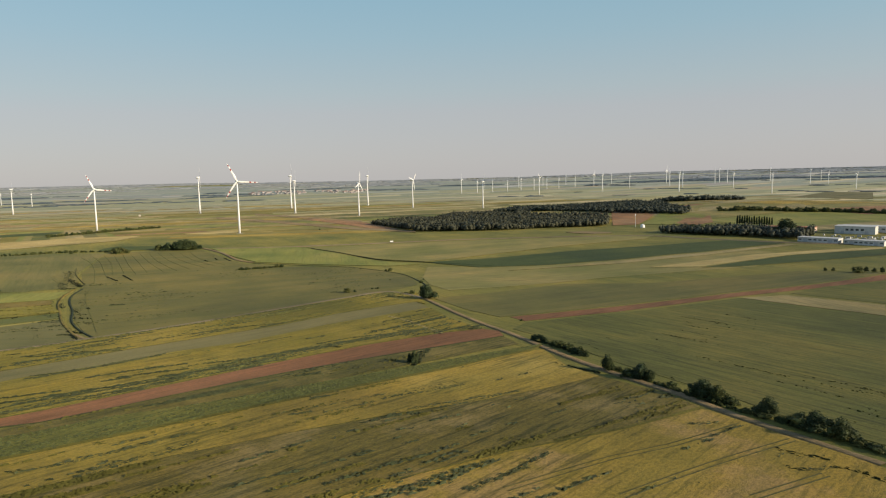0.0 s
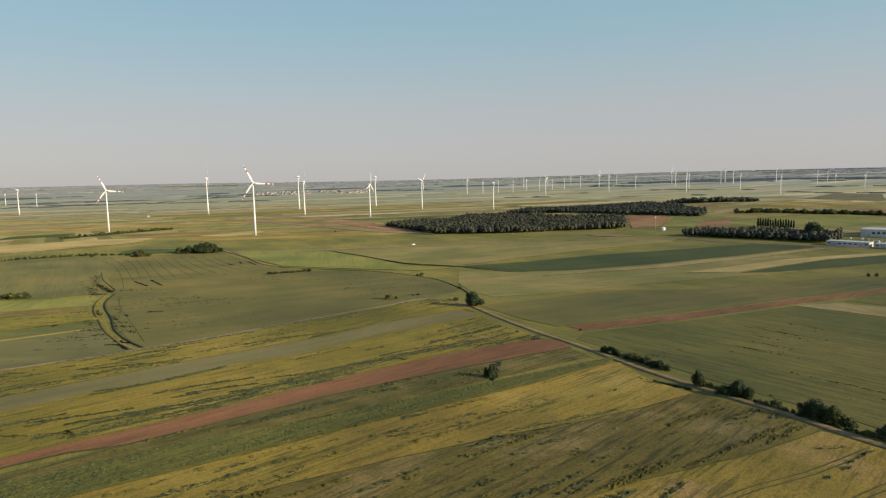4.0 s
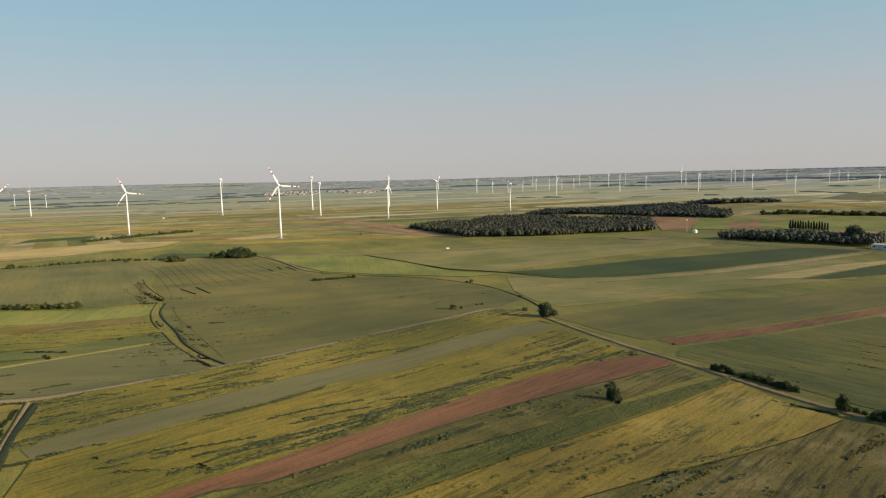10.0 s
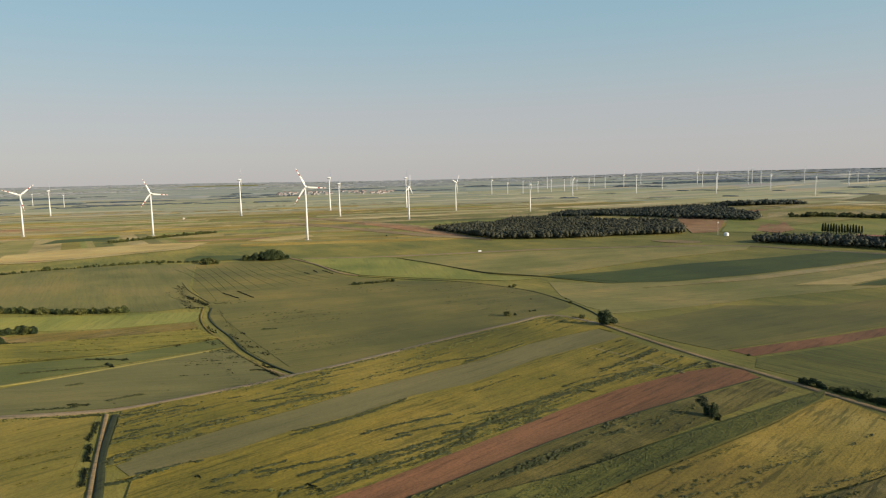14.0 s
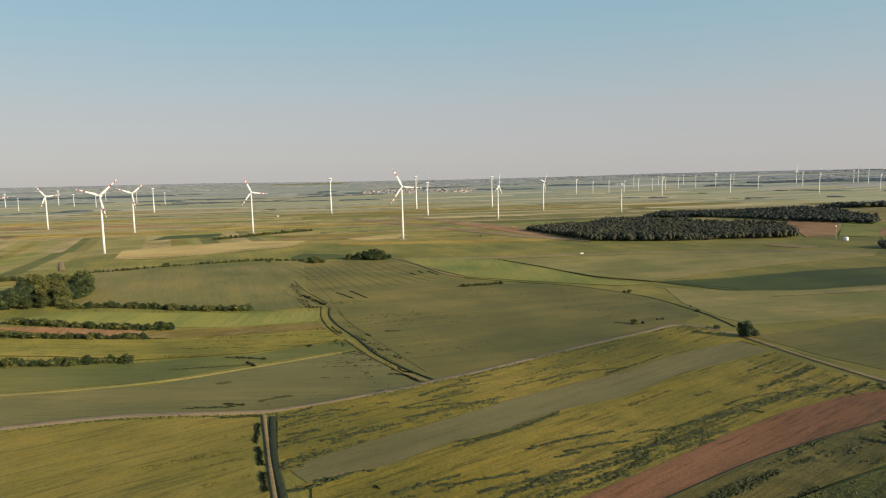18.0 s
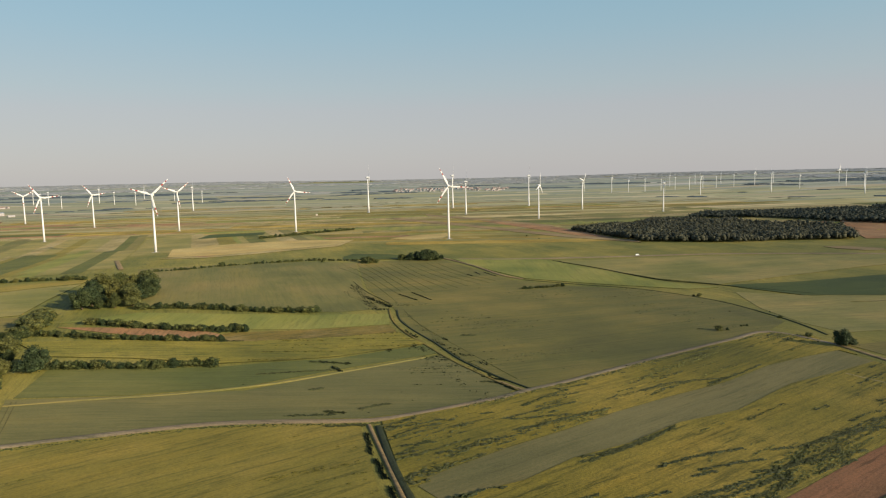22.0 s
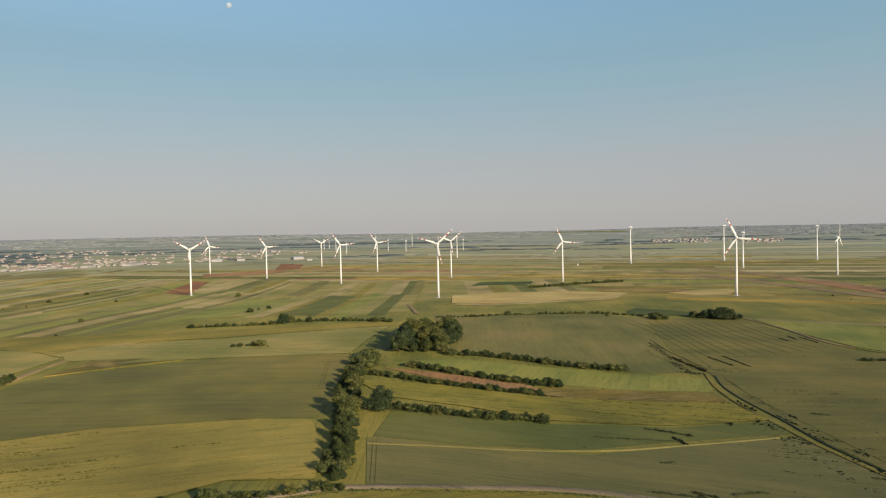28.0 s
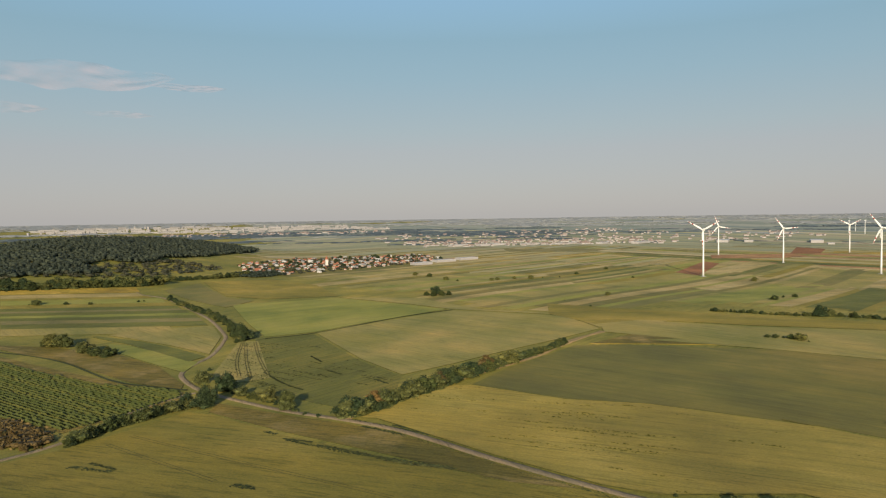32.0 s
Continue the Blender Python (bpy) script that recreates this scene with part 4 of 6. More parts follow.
FAR_SET = [(-209, 1646, 79), (-93, 2019, 83), (110, 1865, 75), (89, 3270, 71), (167, 3282, 61), (243, 3295, 61), (317, 3308, 64), (413, 3663, 71),
           (392, 3377, 65), (460, 3393, 60), (425, 2967, 85), (569, 3822, 61), (536, 3463, 55), (601, 3481, 56), (696, 3802, 64), (697, 3539, 71)]
FAR_MORE = [(807, 3588, 72), (724, 3046, 82), (943, 3755, 63), (907, 3261, 74), (1201, 3607, 76), (1126, 3333, 73), (999, 2836, 93), (1124, 3145, 82),
            (1390, 3428, 72), (1448, 3514, 74), (1434, 3383, 77), (1277, 2948, 82), (1670, 3423, 72), (1206, 2457, 68), (1650, 3012, 76), (1825, 3237, 62)]
FAR_WEST = [(1699, 2956, 52), (1589, 2577, 58), (-2416, 2612, 61), (-2472, 2718, 50), (-2323, 2591, 63), (-2113, 2410, 53), (-2207, 2761, 73),
            (-2063, 2665, 65), (-1944, 2640, 59), (-2180, 3057, 54), (-1930, 2914, 59), (-1731, 2809, 64)]
rnd = random.Random(3)


def side_on(x, y):
    """Bearing of a rotor that shows its edge to the low hill."""
    return 90 + math.degrees(math.atan2(-(x + 110), y - 12))


for i, (x, y, hub) in enumerate(TALL_SET):
    m = pose(x, y, lz(x, y), 0, 0, side_on(x, y) + rnd.uniform(-5, 5)) @ Matrix.Scale(hub / 100, 4)
    (copy_thing(BIG, m) if i else BIG).matrix_basis = m
SPIN = [SMALL] + [turbine("white wind turbine far off on the plain", 86, 1.25, False, a) for a in (45, 75, 100)]
for i, (x, y, hub) in enumerate(FAR_SET + FAR_MORE + FAR_WEST):
    m = pose(x, y, lz(x, y), 0, 0, side_on(x, y) + rnd.uniform(-22, 16)) @ Matrix.Scale(hub / 86, 4)
    src = SPIN[i % 4]
    if i < 4:
        src.matrix_basis = m
    else:
        copy_thing(src, m)


# ---- trees and shrubs ----


def ico_ball(sub):
    bm = bmesh.new()
    bmesh.ops.create_icosphere(bm, subdivisions=sub, radius=1.0)
    V = np.array([v.co[:] for v in bm.verts])
    F = np.array([[v.index for v in f.verts] for f in bm.faces])
    bm.free()
    return V, F


BALL0, BALL1 = ico_ball(1), ico_ball(2)


def crown_arrays(rnd, lobes, leaves, leaf, ball=BALL0):
    """Leaf clumps round uneven lobes (x, y, z, rx, rz): small cards outside, a lumpy core inside."""
    V, F = [], []
    k = 0
    for x, y, z, rx, rz in lobes:
        jit = 1 + 0.22 * (rnd.rand(len(ball[0]), 1) - 0.5) * 2
        core = ball[0] * jit * np.array((rx, rx, rz)) * 0.7 + np.array((x, y, z))
        V.append(core)
        F += [tuple(f + k) for f in ball[1]]
        k += len(core)
    share = np.array([rx * rx for *_, rx, rz in lobes])
    for (x, y, z, rx, rz), n in zip(lobes, (leaves * share / share.sum()).astype(int)):
        d = rnd.normal(size=(n, 3))
        d /= np.linalg.norm(d, axis=1)[:, None]
        d[:, 2] = np.where(d[:, 2] < -0.55, -d[:, 2], d[:, 2])
        at = d * np.array((rx, rx, rz)) * rnd.uniform(0.68, 1.24, (n, 1)) + np.array((x, y, z))
        nrm = d + rnd.normal(size=(n, 3)) * 0.75
        nrm /= np.linalg.norm(nrm, axis=1)[:, None]
        u = np.cross(nrm, rnd.normal(size=(n, 3)))
        u /= np.linalg.norm(u, axis=1)[:, None]
        w = np.cross(nrm, u)
        s = leaf * rnd.uniform(0.55, 1.35, (n, 1))
        s2 = s * rnd.uniform(0.5, 0.9, (n, 1))
        quad = np.stack([at - u * s, at - w * s2 + nrm * s * 0.2, at + u * s, at + w * s2 + nrm * s * 0.2], 1).reshape(-1, 3)
        V.append(quad)
        F += [(k + 4 * i, k + 4 * i + 1, k + 4 * i + 2, k + 4 * i + 3) for i in range(n)]
        k += 4 * n
    return np.concatenate(V), F


def limb(bm, a, b, r0, r1, seg=6):
    a, b = Vector(a), Vector(b)
    q = (b - a).to_track_quat("Z", "Y")
    rings = []
    for p, r in ((a, r0), ((a + b) / 2 + Vector((0.06, -0.05, 0)) * (b - a).length, (r0 + r1) / 2), (b, r1)):
        rings.append([bm.verts.new(p + q @ Vector((r * math.cos(2 * math.pi * i / seg), r * math.sin(2 * math.pi * i / seg), 0))) for i in range(seg)])
    for lo, hi in zip(rings, rings[1:]):
        for i in range(seg):
            bm.faces.new((lo[i], lo[(i + 1) % seg], hi[(i + 1) % seg], hi[i]))
    bm.faces.new(rings[-1])


CROWN = {}


def make_tree(seed, tall, wide, mat, name="tree", label="", tight=False):
    """A tree of that height in metres at the origin, with a trunk, limbs and a clumped crown."""
    rnd = np.random.RandomState(seed)
    t = new(name)
    bm = bmesh.new()
    foot = 0.09 if name == "tree" else 0.04
    limb(bm, (0, 0, -0.4), (0.1, 0.05, tall * 0.55), tall * 0.03, tall * 0.014, 8)
    lobes = []
    n = 12 + rnd.randint(5) if not tight else 5
    for i in range(n):
        a = 2 * math.pi * i / n + rnd.uniform(-0.4, 0.4)
        r = wide * (rnd.uniform(0.08, 0.36) if not tight else 0.06)
        z = tall * (rnd.uniform(foot + 0.08, 0.74) if not tight else 0.2 + 0.15 * i)
        rx = wide * (rnd.uniform(0.14, 0.27) if not tight else 0.36 - 0.025 * i)
        lobes.append((r * math.cos(a), r * math.sin(a), z, rx, min(tall * rnd.uniform(0.13, 0.25), z - tall * foot * 0.25)))
        limb(bm, (0, 0, tall * rnd.uniform(0.2, 0.4)), (lobes[-1][0] * 0.9, lobes[-1][1] * 0.9, z), tall * 0.014, tall * 0.005)
    lobes.append((rnd.uniform(-0.12, 0.12) * wide, rnd.uniform(-0.12, 0.12) * wide, tall * 0.8, wide * (0.21 if not tight else 0.16), tall * 0.2))
    lobes.append((0, 0, tall * 0.4, wide * 0.33, tall * 0.34))
    part("trunk", bm, "bark", t)
    V, F = crown_arrays(rnd, lobes, 3000 if name == "tree" else 1300, tall * (0.031 if name == "tree" else 0.05), BALL1)
    crown = new("crown", mesh_of("crown", V, F, mat))
    crown.parent = t
    CROWN[t.name] = crown.data
    return tagged(t, label or "broadleaf tree in full green leaf at a field edge", name)


STOCK = {}
for k in range(4):
    STOCK["tree", k] = make_tree(11 + k, 10, (9, 7.5, 10, 8)[k], ("leaf", "leaf", "leaf_dark", "leaf_olive")[k])
for k in range(3):
    STOCK["shrub", k] = make_tree(31 + k, 4, (5, 4.4, 5.8)[k], ("leaf", "leaf_dark", "leaf_olive")[k], "shrub", "dense green shrub at a field edge")
STOCK["rust", 0] = make_tree(41, 10, 8, "leaf_rust", "tree", "reddish-brown leaved tree in a field hedge")
STOCK["poplar", 0] = make_tree(51, 15, 4, "leaf_dark", "tree", "slim upright poplar in a row", True)
FRESH = set(STOCK)


def plant(kind, k, x, y, tall, label="", group="", parent=None, wide=1.0, sink=0.0):
    base = {"tree": 10.0, "shrub": 4.0, "rust": 10.0, "poplar": 15.0}[kind]
    src = STOCK[kind, k]
    s = tall / base
    m = pose(x, y, lz(x, y) + 0.1 - sink, 0, 0, random.uniform(0, 360)) @ Matrix.Diagonal((s * wide, s * wide, s, 1))
    if (kind, k) in FRESH and parent is None:
        FRESH.discard((kind, k))
        src.matrix_basis = m
        ob = src
    else:
        ob = copy_thing(src, m)
    if label:
        ob["label"] = label
    if group:
        ob["group"] = group
    return ob


random.seed(17)
# single trees by the tracks and on the plain
for x, y, h, lab in [(-12, 427, 10.4, "round broadleaf tree standing alone where two tracks meet"), (59, 240, 6.4, "round roadside tree beside the dirt track"),
                     (70, 225, 6.8, "spreading roadside tree beside the dirt track"), (67, 228, 5.6, ""), (81, 203, 6.2, "wide roadside tree beside the dirt track"),
                     (83, 199, 5.8, ""), (79, 206, 4.6, ""), (91, 185, 5.6, ""), (98, 173, 5.2, ""), (101, 166, 6.0, ""), (-431, 330, 12.4, "round dark tree at the end of a hedge"),
                     (-706, 583, 11.2, ""), (-617, 56, 11.5, "pale green tree beside the asphalt road"), (-685, 25, 12.5, "bushy tree at the road bend"), (-650, 13, 12.0, "dark bushy tree between road and vineyard"), (-592, 84, 9.5, "dark upright tree at a track fork"),
                     (-893, 41, 17, "tall tree casting a long shadow at the road bend"), (-949, 33, 16, ""), (-655, 2, 8.5, ""), (-920, 35, 14, ""), (-726, 562, 10.8, "")]:
    plant("tree", 3 if "pale" in lab else random.choice((0, 1, 2)), x, y, h, lab, "roadside trees", wide=1.12, sink=0.07 * h)
# a wood at the head of the tree belt
WOOD = [(-516, 466), (-502, 464), (-490, 482), (-484, 508), (-505, 548), (-534, 584), (-560, 580), (-548, 540), (-532, 500)]
spot = []
while len(spot) < 30:
    x, y = random.uniform(-582, -484), random.uniform(450, 600)
    if inside(WOOD, x, y) and all(math.hypot(x - a, y - b) > 9 for a, b in spot):
        spot.append((x, y))
        plant("tree", random.choice((0, 1, 2, 3)), x, y, random.uniform(11, 18), "tall dark broadleaf tree in a dense small wood", "trees of the wood", wide=1.1)
# the tree belt running down to the road
belt = smooth_line([(-520, 446), (-505, 412), (-490, 380), (-466, 345), (-448, 322), (-432, 300), (-416, 280), (-400, 258), (-387, 238), (-379, 226)], 6.0)
for i, p in enumerate(belt):
    tall = i > 9
    for off in ((-3.5, 3.5) if i % 2 else (0.5,)):
        x, y = p[0] + off + random.uniform(-2, 2), p[1] + random.uniform(-2.5, 2.5)
        if tall:
            plant("tree", random.choice((0, 1, 3, 0)), x, y, random.uniform(7.5, 12.5) if i < len(belt) - 3 else random.uniform(4, 5.5), "leafy tree in a dense tree belt above the road", "trees of the belt", wide=random.uniform(0.85, 1.2))
        else:
            plant("shrub", random.choice((2, 2, 0)), x, y, random.uniform(3.5, 6.0), "pale green shrub of the tree belt", "shrubs of the belt", wide=random.uniform(1.0, 1.4))

BUSH_A = [(-69, 462, 2.5), (-64, 463, 2.1), (-53, 475, 3.0), (-49, 477, 3.5), (-51, 611, 2.1), (-55, 612, 1.8), (-18, 536, 2.4), (-19, 511, 2.3), (-23, 448, 2.0),
          (40, 351, 2.8), (64, 230, 4.0), (74, 215, 2.9), (77, 210, 2.5), (86, 196, 3.2), (94, 179, 4.2), (96, 176, 3.0), (104, 162, 5.0), (-195, 1110, 3.8), (-539, 731, 3.6)]
BUSH_B = [(-511, 778, 3.9), (-217, 1159, 5.8), (-434, 171, 5.1), (-420, 185, 4.2), (-409, 195, 6.0), (-406, 200, 4.3), (-400, 204, 5.1), (-395, 207, 5.0), (-392, 211, 3.8),
          (-388, 215, 3.8), (-383, 220, 5.0), (-379, 224, 6.3), (-721, 10, 6.3), (-762, 14, 6.3), (-656, 40, 5.2), (-643, 48, 6.0), (-601, 64, 4.6), (-593, 70, 4.8), (-593, 93, 5.9), (-666, 34, 4.7)]
BUSH_C = [(-951, -126, 8.6), (-955, -120, 6.5), (-903, -92, 7.8), (-883, -80, 9.0), (-872, -70, 8.2), (-1248, -207, 6.0), (-1246, -172, 5.3), (-1250, -216, 5.2), (-1239, -142, 3.0),
          (-1250, -84, 7.1), (-1253, -77, 5.5), (-654, 428, 3.4), (-650, 432, 4.2), (-646, 436, 4.8), (-641, 439, 5.4), (-634, 440, 4.6), (-627, 441, 3.6), (-872, 654, 7.5), (-896, 692, 7.1), (-1447, 786, 7.1), (-1136, 876, 5.7)]
BUSH_D = [(-997, 503, 3.7), (-889, 412, 2.5), (-963, 421, 2.8), (-1437, 398, 8.5), (-1352, 402, 5.0), (-1321, 412, 3.9), (-1475, 381, 5.5), (-1309, 546, 5.0), (-1323, 576, 5.1),
          (-1322, 610, 6.2), (-1311, 482, 4.0), (-1366, 670, 6.5), (-1265, 726, 4.1), (-1305, 469, 3.9), (-1321, 519, 4.0), (-729, 567, 7.7), (-723, 571, 5.5), (-637, 620, 8.1)]
BUSH_E = [(-396, 787, 3.4), (-389, 782, 4.7), (-384, 781, 5.7), (-378, 779, 4.6), (-373, 779, 3.3), (-622, 613, 5.7), (-640, 611, 6.9), (-437, 775, 2.7), (-381, 772, 3.9), (-387, 771, 2.6), (-350, 812, 5.5), (-896, 711, 5.6), (330, 528, 4.0)]
for x, y, h in BUSH_A + BUSH_B + BUSH_C + BUSH_D + BUSH_E:
    plant("shrub", random.randrange(3), x, y, h * (0.72 if -440 < x < -375 and y < 230 else 1.0), "", "field shrubs", sink=0.16 * h, wide=0.9 if -440 < x < -375 and y < 230 else 1.0)
for x, y, h in [(-347, 816, 6.2), (-340, 811, 8.9), (-334, 812, 9.5), (-328, 813, 9.5), (-323, 814, 11.6), (-318, 815, 12.2), (-313, 815, 10.9), (-308, 816, 9.5), (-305, 825, 5.1), (-334, 826, 8.7), (-323, 828, 10.7), (-314, 829, 9.3), (-1118, 293, 10.9), (-1105, 299, 13.1), (-1106, 311, 13.2), (-1108, 322, 10.9), (-1122, 308, 12)]:
    plant("tree", random.choice((0, 2)), x, y, h, "dark tree in an isolated field copse", "copse trees", wide=1.3)
for x, y, h in [(-955, -136, 9), (-949, -128, 11), (-944, -120, 10.5), (-940, -113, 9), (-952, -119, 10), (-900, -94, 8.5), (-895, -87, 9.5), (-889, -80, 10.5), (-884, -72, 10.5), (-879, -65, 9), (-892, -72, 9)]:
    plant("tree", random.choice((1, 3)), x, y, h, "rounded leafy tree in a small copse by the vineyard", "vineyard copse", wide=1.3)
for x, y, h in ((-13, 258, 5.5), (-15, 260, 4.0)):
    plant("tree", 2, x, y, h, "narrow dark bush standing alone in weedy growth", "lone bush", wide=0.6, sink=0.15 * h)
for x, y, h in [(311, 541, 5.1), (317, 540, 5.1), (329, 531, 6.0), (340, 534, 6.9), (344, 530, 5.9), (348, 526, 7.2)]:
    plant("tree", random.choice((0, 1)), x, y, h, "small round tree in a field row", "row of small trees")
for i in range(15):
    plant("poplar", 0, 472 + 2.5 * i, 1072 - 3.0 * i, random.uniform(13, 16), "", "poplar row")


def hedgerow(label, pts, tall, gap=3.2, width=2.0, kinds=("shrub",), rust=0.0):
    """A run of shrubs that have grown together: one thing, each shrub a part."""
    line = smooth_line(pts, gap * 0.5)
    top = tagged(new("hedgerow"), label, "hedge", "hedgerows")
    x0, y0 = pts[0]
    top.matrix_basis = pose(x0, y0, lz(x0, y0))
    bm_crowns = [CROWN[STOCK["shrub", k].name] for k in range(3)] + [CROWN[STOCK["rust", 0].name]]
    for i, p in enumerate(line):
        k = 3 if random.random() < rust else random.randrange(3)
        h = tall * random.choice((random.uniform(0.5, 0.9), random.uniform(0.8, 1.3)))
        x, y = p[0] + random.uniform(-width, width) / 2, p[1] + random.uniform(-width, width) / 2
        s = h / (10 if k == 3 else 4)
        ob = new("shrub", bm_crowns[k])
        ob.parent = top
        ob.matrix_basis = Matrix.Translation((x - x0, y - y0, lz(x, y) - lz(x0, y0) - 0.12 * h)) @ Euler((0, 0, random.uniform(0, 6))).to_matrix().to_4x4() @ Matrix.Diagonal((s * random.uniform(0.75, 1.35), s * random.uniform(0.75, 1.35), s, 1))
    return top


hedgerow("short low hedge on the crest of a wheat field", [(-196, 634), (-185, 641), (-173, 648), (-161, 655)], 2.6, 3.0, 2.5)
hedgerow("low dense hedge beside the dirt track", [(40, 300), (47, 287), (52, 274), (56, 264)], 2.8, 2.2)
hedgerow("low green growth between the roadside trees", [(62, 243), (70, 223), (78, 203), (86, 189)], 1.5, 2.2, 1.6)
hedgerow("rough low growth along the dirt track verge", [(86, 190), (92, 180), (99, 169), (108, 153)], 1.7, 2.2)
hedgerow("long green hedge between two crop terraces", [(-476, 485), (-448, 493), (-411, 494), (-374, 493), (-343, 500)], 4.6, 3.2)
hedgerow("bushy hedge below a grass terrace", [(-478, 433), (-448, 429), (-417, 426), (-389, 426), (-365, 431)], 4.4, 3.0)
hedgerow("bushy hedge above a golden barley terrace", [(-496, 395), (-477, 398), (-439, 397), (-401, 399), (-365, 403)], 3.8, 3.0)
hedgerow("dark green hedge between terraces", [(-425, 332), (-403, 337), (-378, 340), (-359, 347), (-341, 350)], 4.2, 2.8)
hedgerow("dense undergrowth of the tree belt", [(-524, 452), (-503, 412), (-488, 380), (-464, 345), (-446, 322), (-430, 300), (-414, 280), (-399, 258), (-386, 238)], 4.4, 3.6, 8)
hedgerow("scrubby growth at the foot of the tree belt", [(-375, 228), (-383, 221), (-390, 213), (-401, 205), (-416, 196)], 2.3, 3.0)
hedgerow("tall mixed hedge with one rusty tree beside a sandy track", [(-584, 87), (-592, 100), (-606, 118), (-621, 142), (-636, 162), (-653, 192), (-667, 215)], 9.0, 5.0, 4, rust=0.07)
hedgerow("low hedge petering out along a sandy track", [(-669, 218), (-686, 250), (-707, 280)], 5.0, 4.0)
hedgerow("dark thorny hedge below the vineyard", [(-652, 4), (-645, -9), (-630, -27), (-612, -41), (-601, -48)], 6.0, 3.0, 3)
hedgerow("leafy roadside hedge along the winding road", [(-880, 38), (-930, 40), (-984, 34), (-1054, 20), (-1111, 4), (-1185, -20), (-1263, -46)], 6.5, 9.0, 6)
hedgerow("leafy growth between road and field", [(-696, 20), (-666, 34), (-637, 50), (-609, 60)], 2.4, 5.0, 3)
hedgerow("dark band of woodland trees below the hill", [(-1372, -300), (-1375, -236), (-1388, -194), (-1399, -150), (-1413, -103), (-1433, -70)], 15, 7, 10)
hedgerow("dark band of trees before the village", [(-1480, -60), (-1505, -13), (-1530, 25), (-1590, 77)], 9, 6, 6)
hedgerow("field-edge hedge along the allotments", [(-796, 497), (-766, 519), (-739, 541), (-712, 583), (-681, 600), (-631, 620)], 3.8, 4.5, 3)
hedgerow("thin scrub line at the far edge of a crop", [(-599, 670), (-566, 694), (-541, 724), (-501, 758), (-456, 789), (-400, 795)], 2.9, 5.0, 3)
hedgerow("row of young trees on the plain beside a turbine", [(-691, 1160), (-660, 1218), (-626, 1281), (-577, 1350)], 6.0, 6.0, 4)
hedgerow("long dark shelter belt on the far plain", [(537, 1296), (605, 1288), (686, 1256), (754, 1228), (796, 1201)], 9, 7, 6)
hedgerow("low reddish scrub at the vineyard edge", [(-640, -90), (-618, -74), (-600, -62)], 3.0, 3.0, 8, rust=0.75)


def forest(label, poly, gap, tall, seed, mat="wood_far", leaves=22, spread=0):
    """Closed woodland: one lumpy canopy of many crowns."""
    rnd = np.random.RandomState(seed)
    V, F, k = [], [], 0
    bx, by = [p[0] for p in poly], [p[1] for p in poly]
    for x in np.arange(min(bx), max(bx), gap):
        for y in np.arange(min(by), max(by), gap):
            px, py = x + rnd.uniform(-gap, gap) * 0.42, y + rnd.uniform(-gap, gap) * 0.42
            if not inside(poly, px, py):
                continue
            h = tall * (rnd.uniform(0.7, 1.05) + 0.5 * noise.noise((px * 0.02, py * 0.02, seed)))
            r = (spread or gap) * rnd.choice((rnd.uniform(0.4, 0.7), rnd.uniform(0.6, 1.05)))
            v, f = crown_arrays(rnd, [(0, 0, h * 0.62, r, h * 0.38), (rnd.uniform(-2, 2), rnd.uniform(-2, 2), h * 0.4, r * 1.05, h * 0.4)], leaves, r * 0.2)
            V.append(v + np.array((px, py, lz(px, py))))
            F += [tuple(i + k for i in q) for q in f]
            k += len(v)
    me = mesh_of("woodland", np.concatenate(V).tolist(), F, mat, True)
    tagged(new("woodland", me), label, "forest", kind="stuff")


forest("dark green forest covering a low rise on the plain", [(-140, 1290), (-46, 1058), (74, 1042), (180, 1070), (265, 1084), (309, 1260), (226, 1300), (150, 1420), (60, 1480), (-30, 1390)], 7.0, 12, 1)
forest("dark forest strip behind a green clearing", [(112, 1562), (231, 1500), (333, 1350), (455, 1262), (495, 1330), (450, 1520), (286, 1640), (180, 1700)], 8.0, 11, 2)
forest("dark wooded patch on the far plain", [(500, 1620), (560, 1540), (700, 1560), (760, 1720), (620, 1800)], 13, 12, 3)
forest("dense dark wood beside the factory", [(299, 932), (337, 895), (375, 861), (432, 803), (462, 828), (470, 890), (400, 935), (325, 958)], 6.5, 13.5, 4)
for x, y, h in [(345, 925, 21), (352, 915, 20), (440, 850, 22), (452, 842, 21), (428, 862, 20), (462, 850, 19)]:
    plant("tree", random.choice((0, 2)), x, y, h, "tall broad tree rising from the wood by the factory", "tall trees of the wood", wide=1.25)
forest("dark forest covering a long hill", [(-1470, -330), (-1551, -217), (-1652, -178), (-1655, -119), (-1787, -77), (-1908, -10), (-2190, 112), (-2380, 140), (-2500, 60), (-2800, -100), (-2700, -520), (-1900, -680), (-1450, -600)], 9.5, 11, 5, "wood_hill", 14)


forest("scattered trees and scrub below the wooded hill", [(-1450, -320), (-1480, -90), (-1640, 0), (-1700, 40), (-1760, -60), (-1640, -140)], 19, 7, 6, leaves=40, spread=9)
forest("rusty brown scrub beside the vineyard", [(-688, -111), (-667, -86), (-632, -65), (-609, -56), (-607, -69), (-613, -89)], 4.0, 2.3, 10, "leaf_rust", 24, 5)
forest("dark trees standing close below the wooded hill", [(-1445, -330), (-1480, -250), (-1500, -190), (-1535, -160), (-1560, -205), (-1530, -330)], 12, 11, 7, "wood_hill", 30)


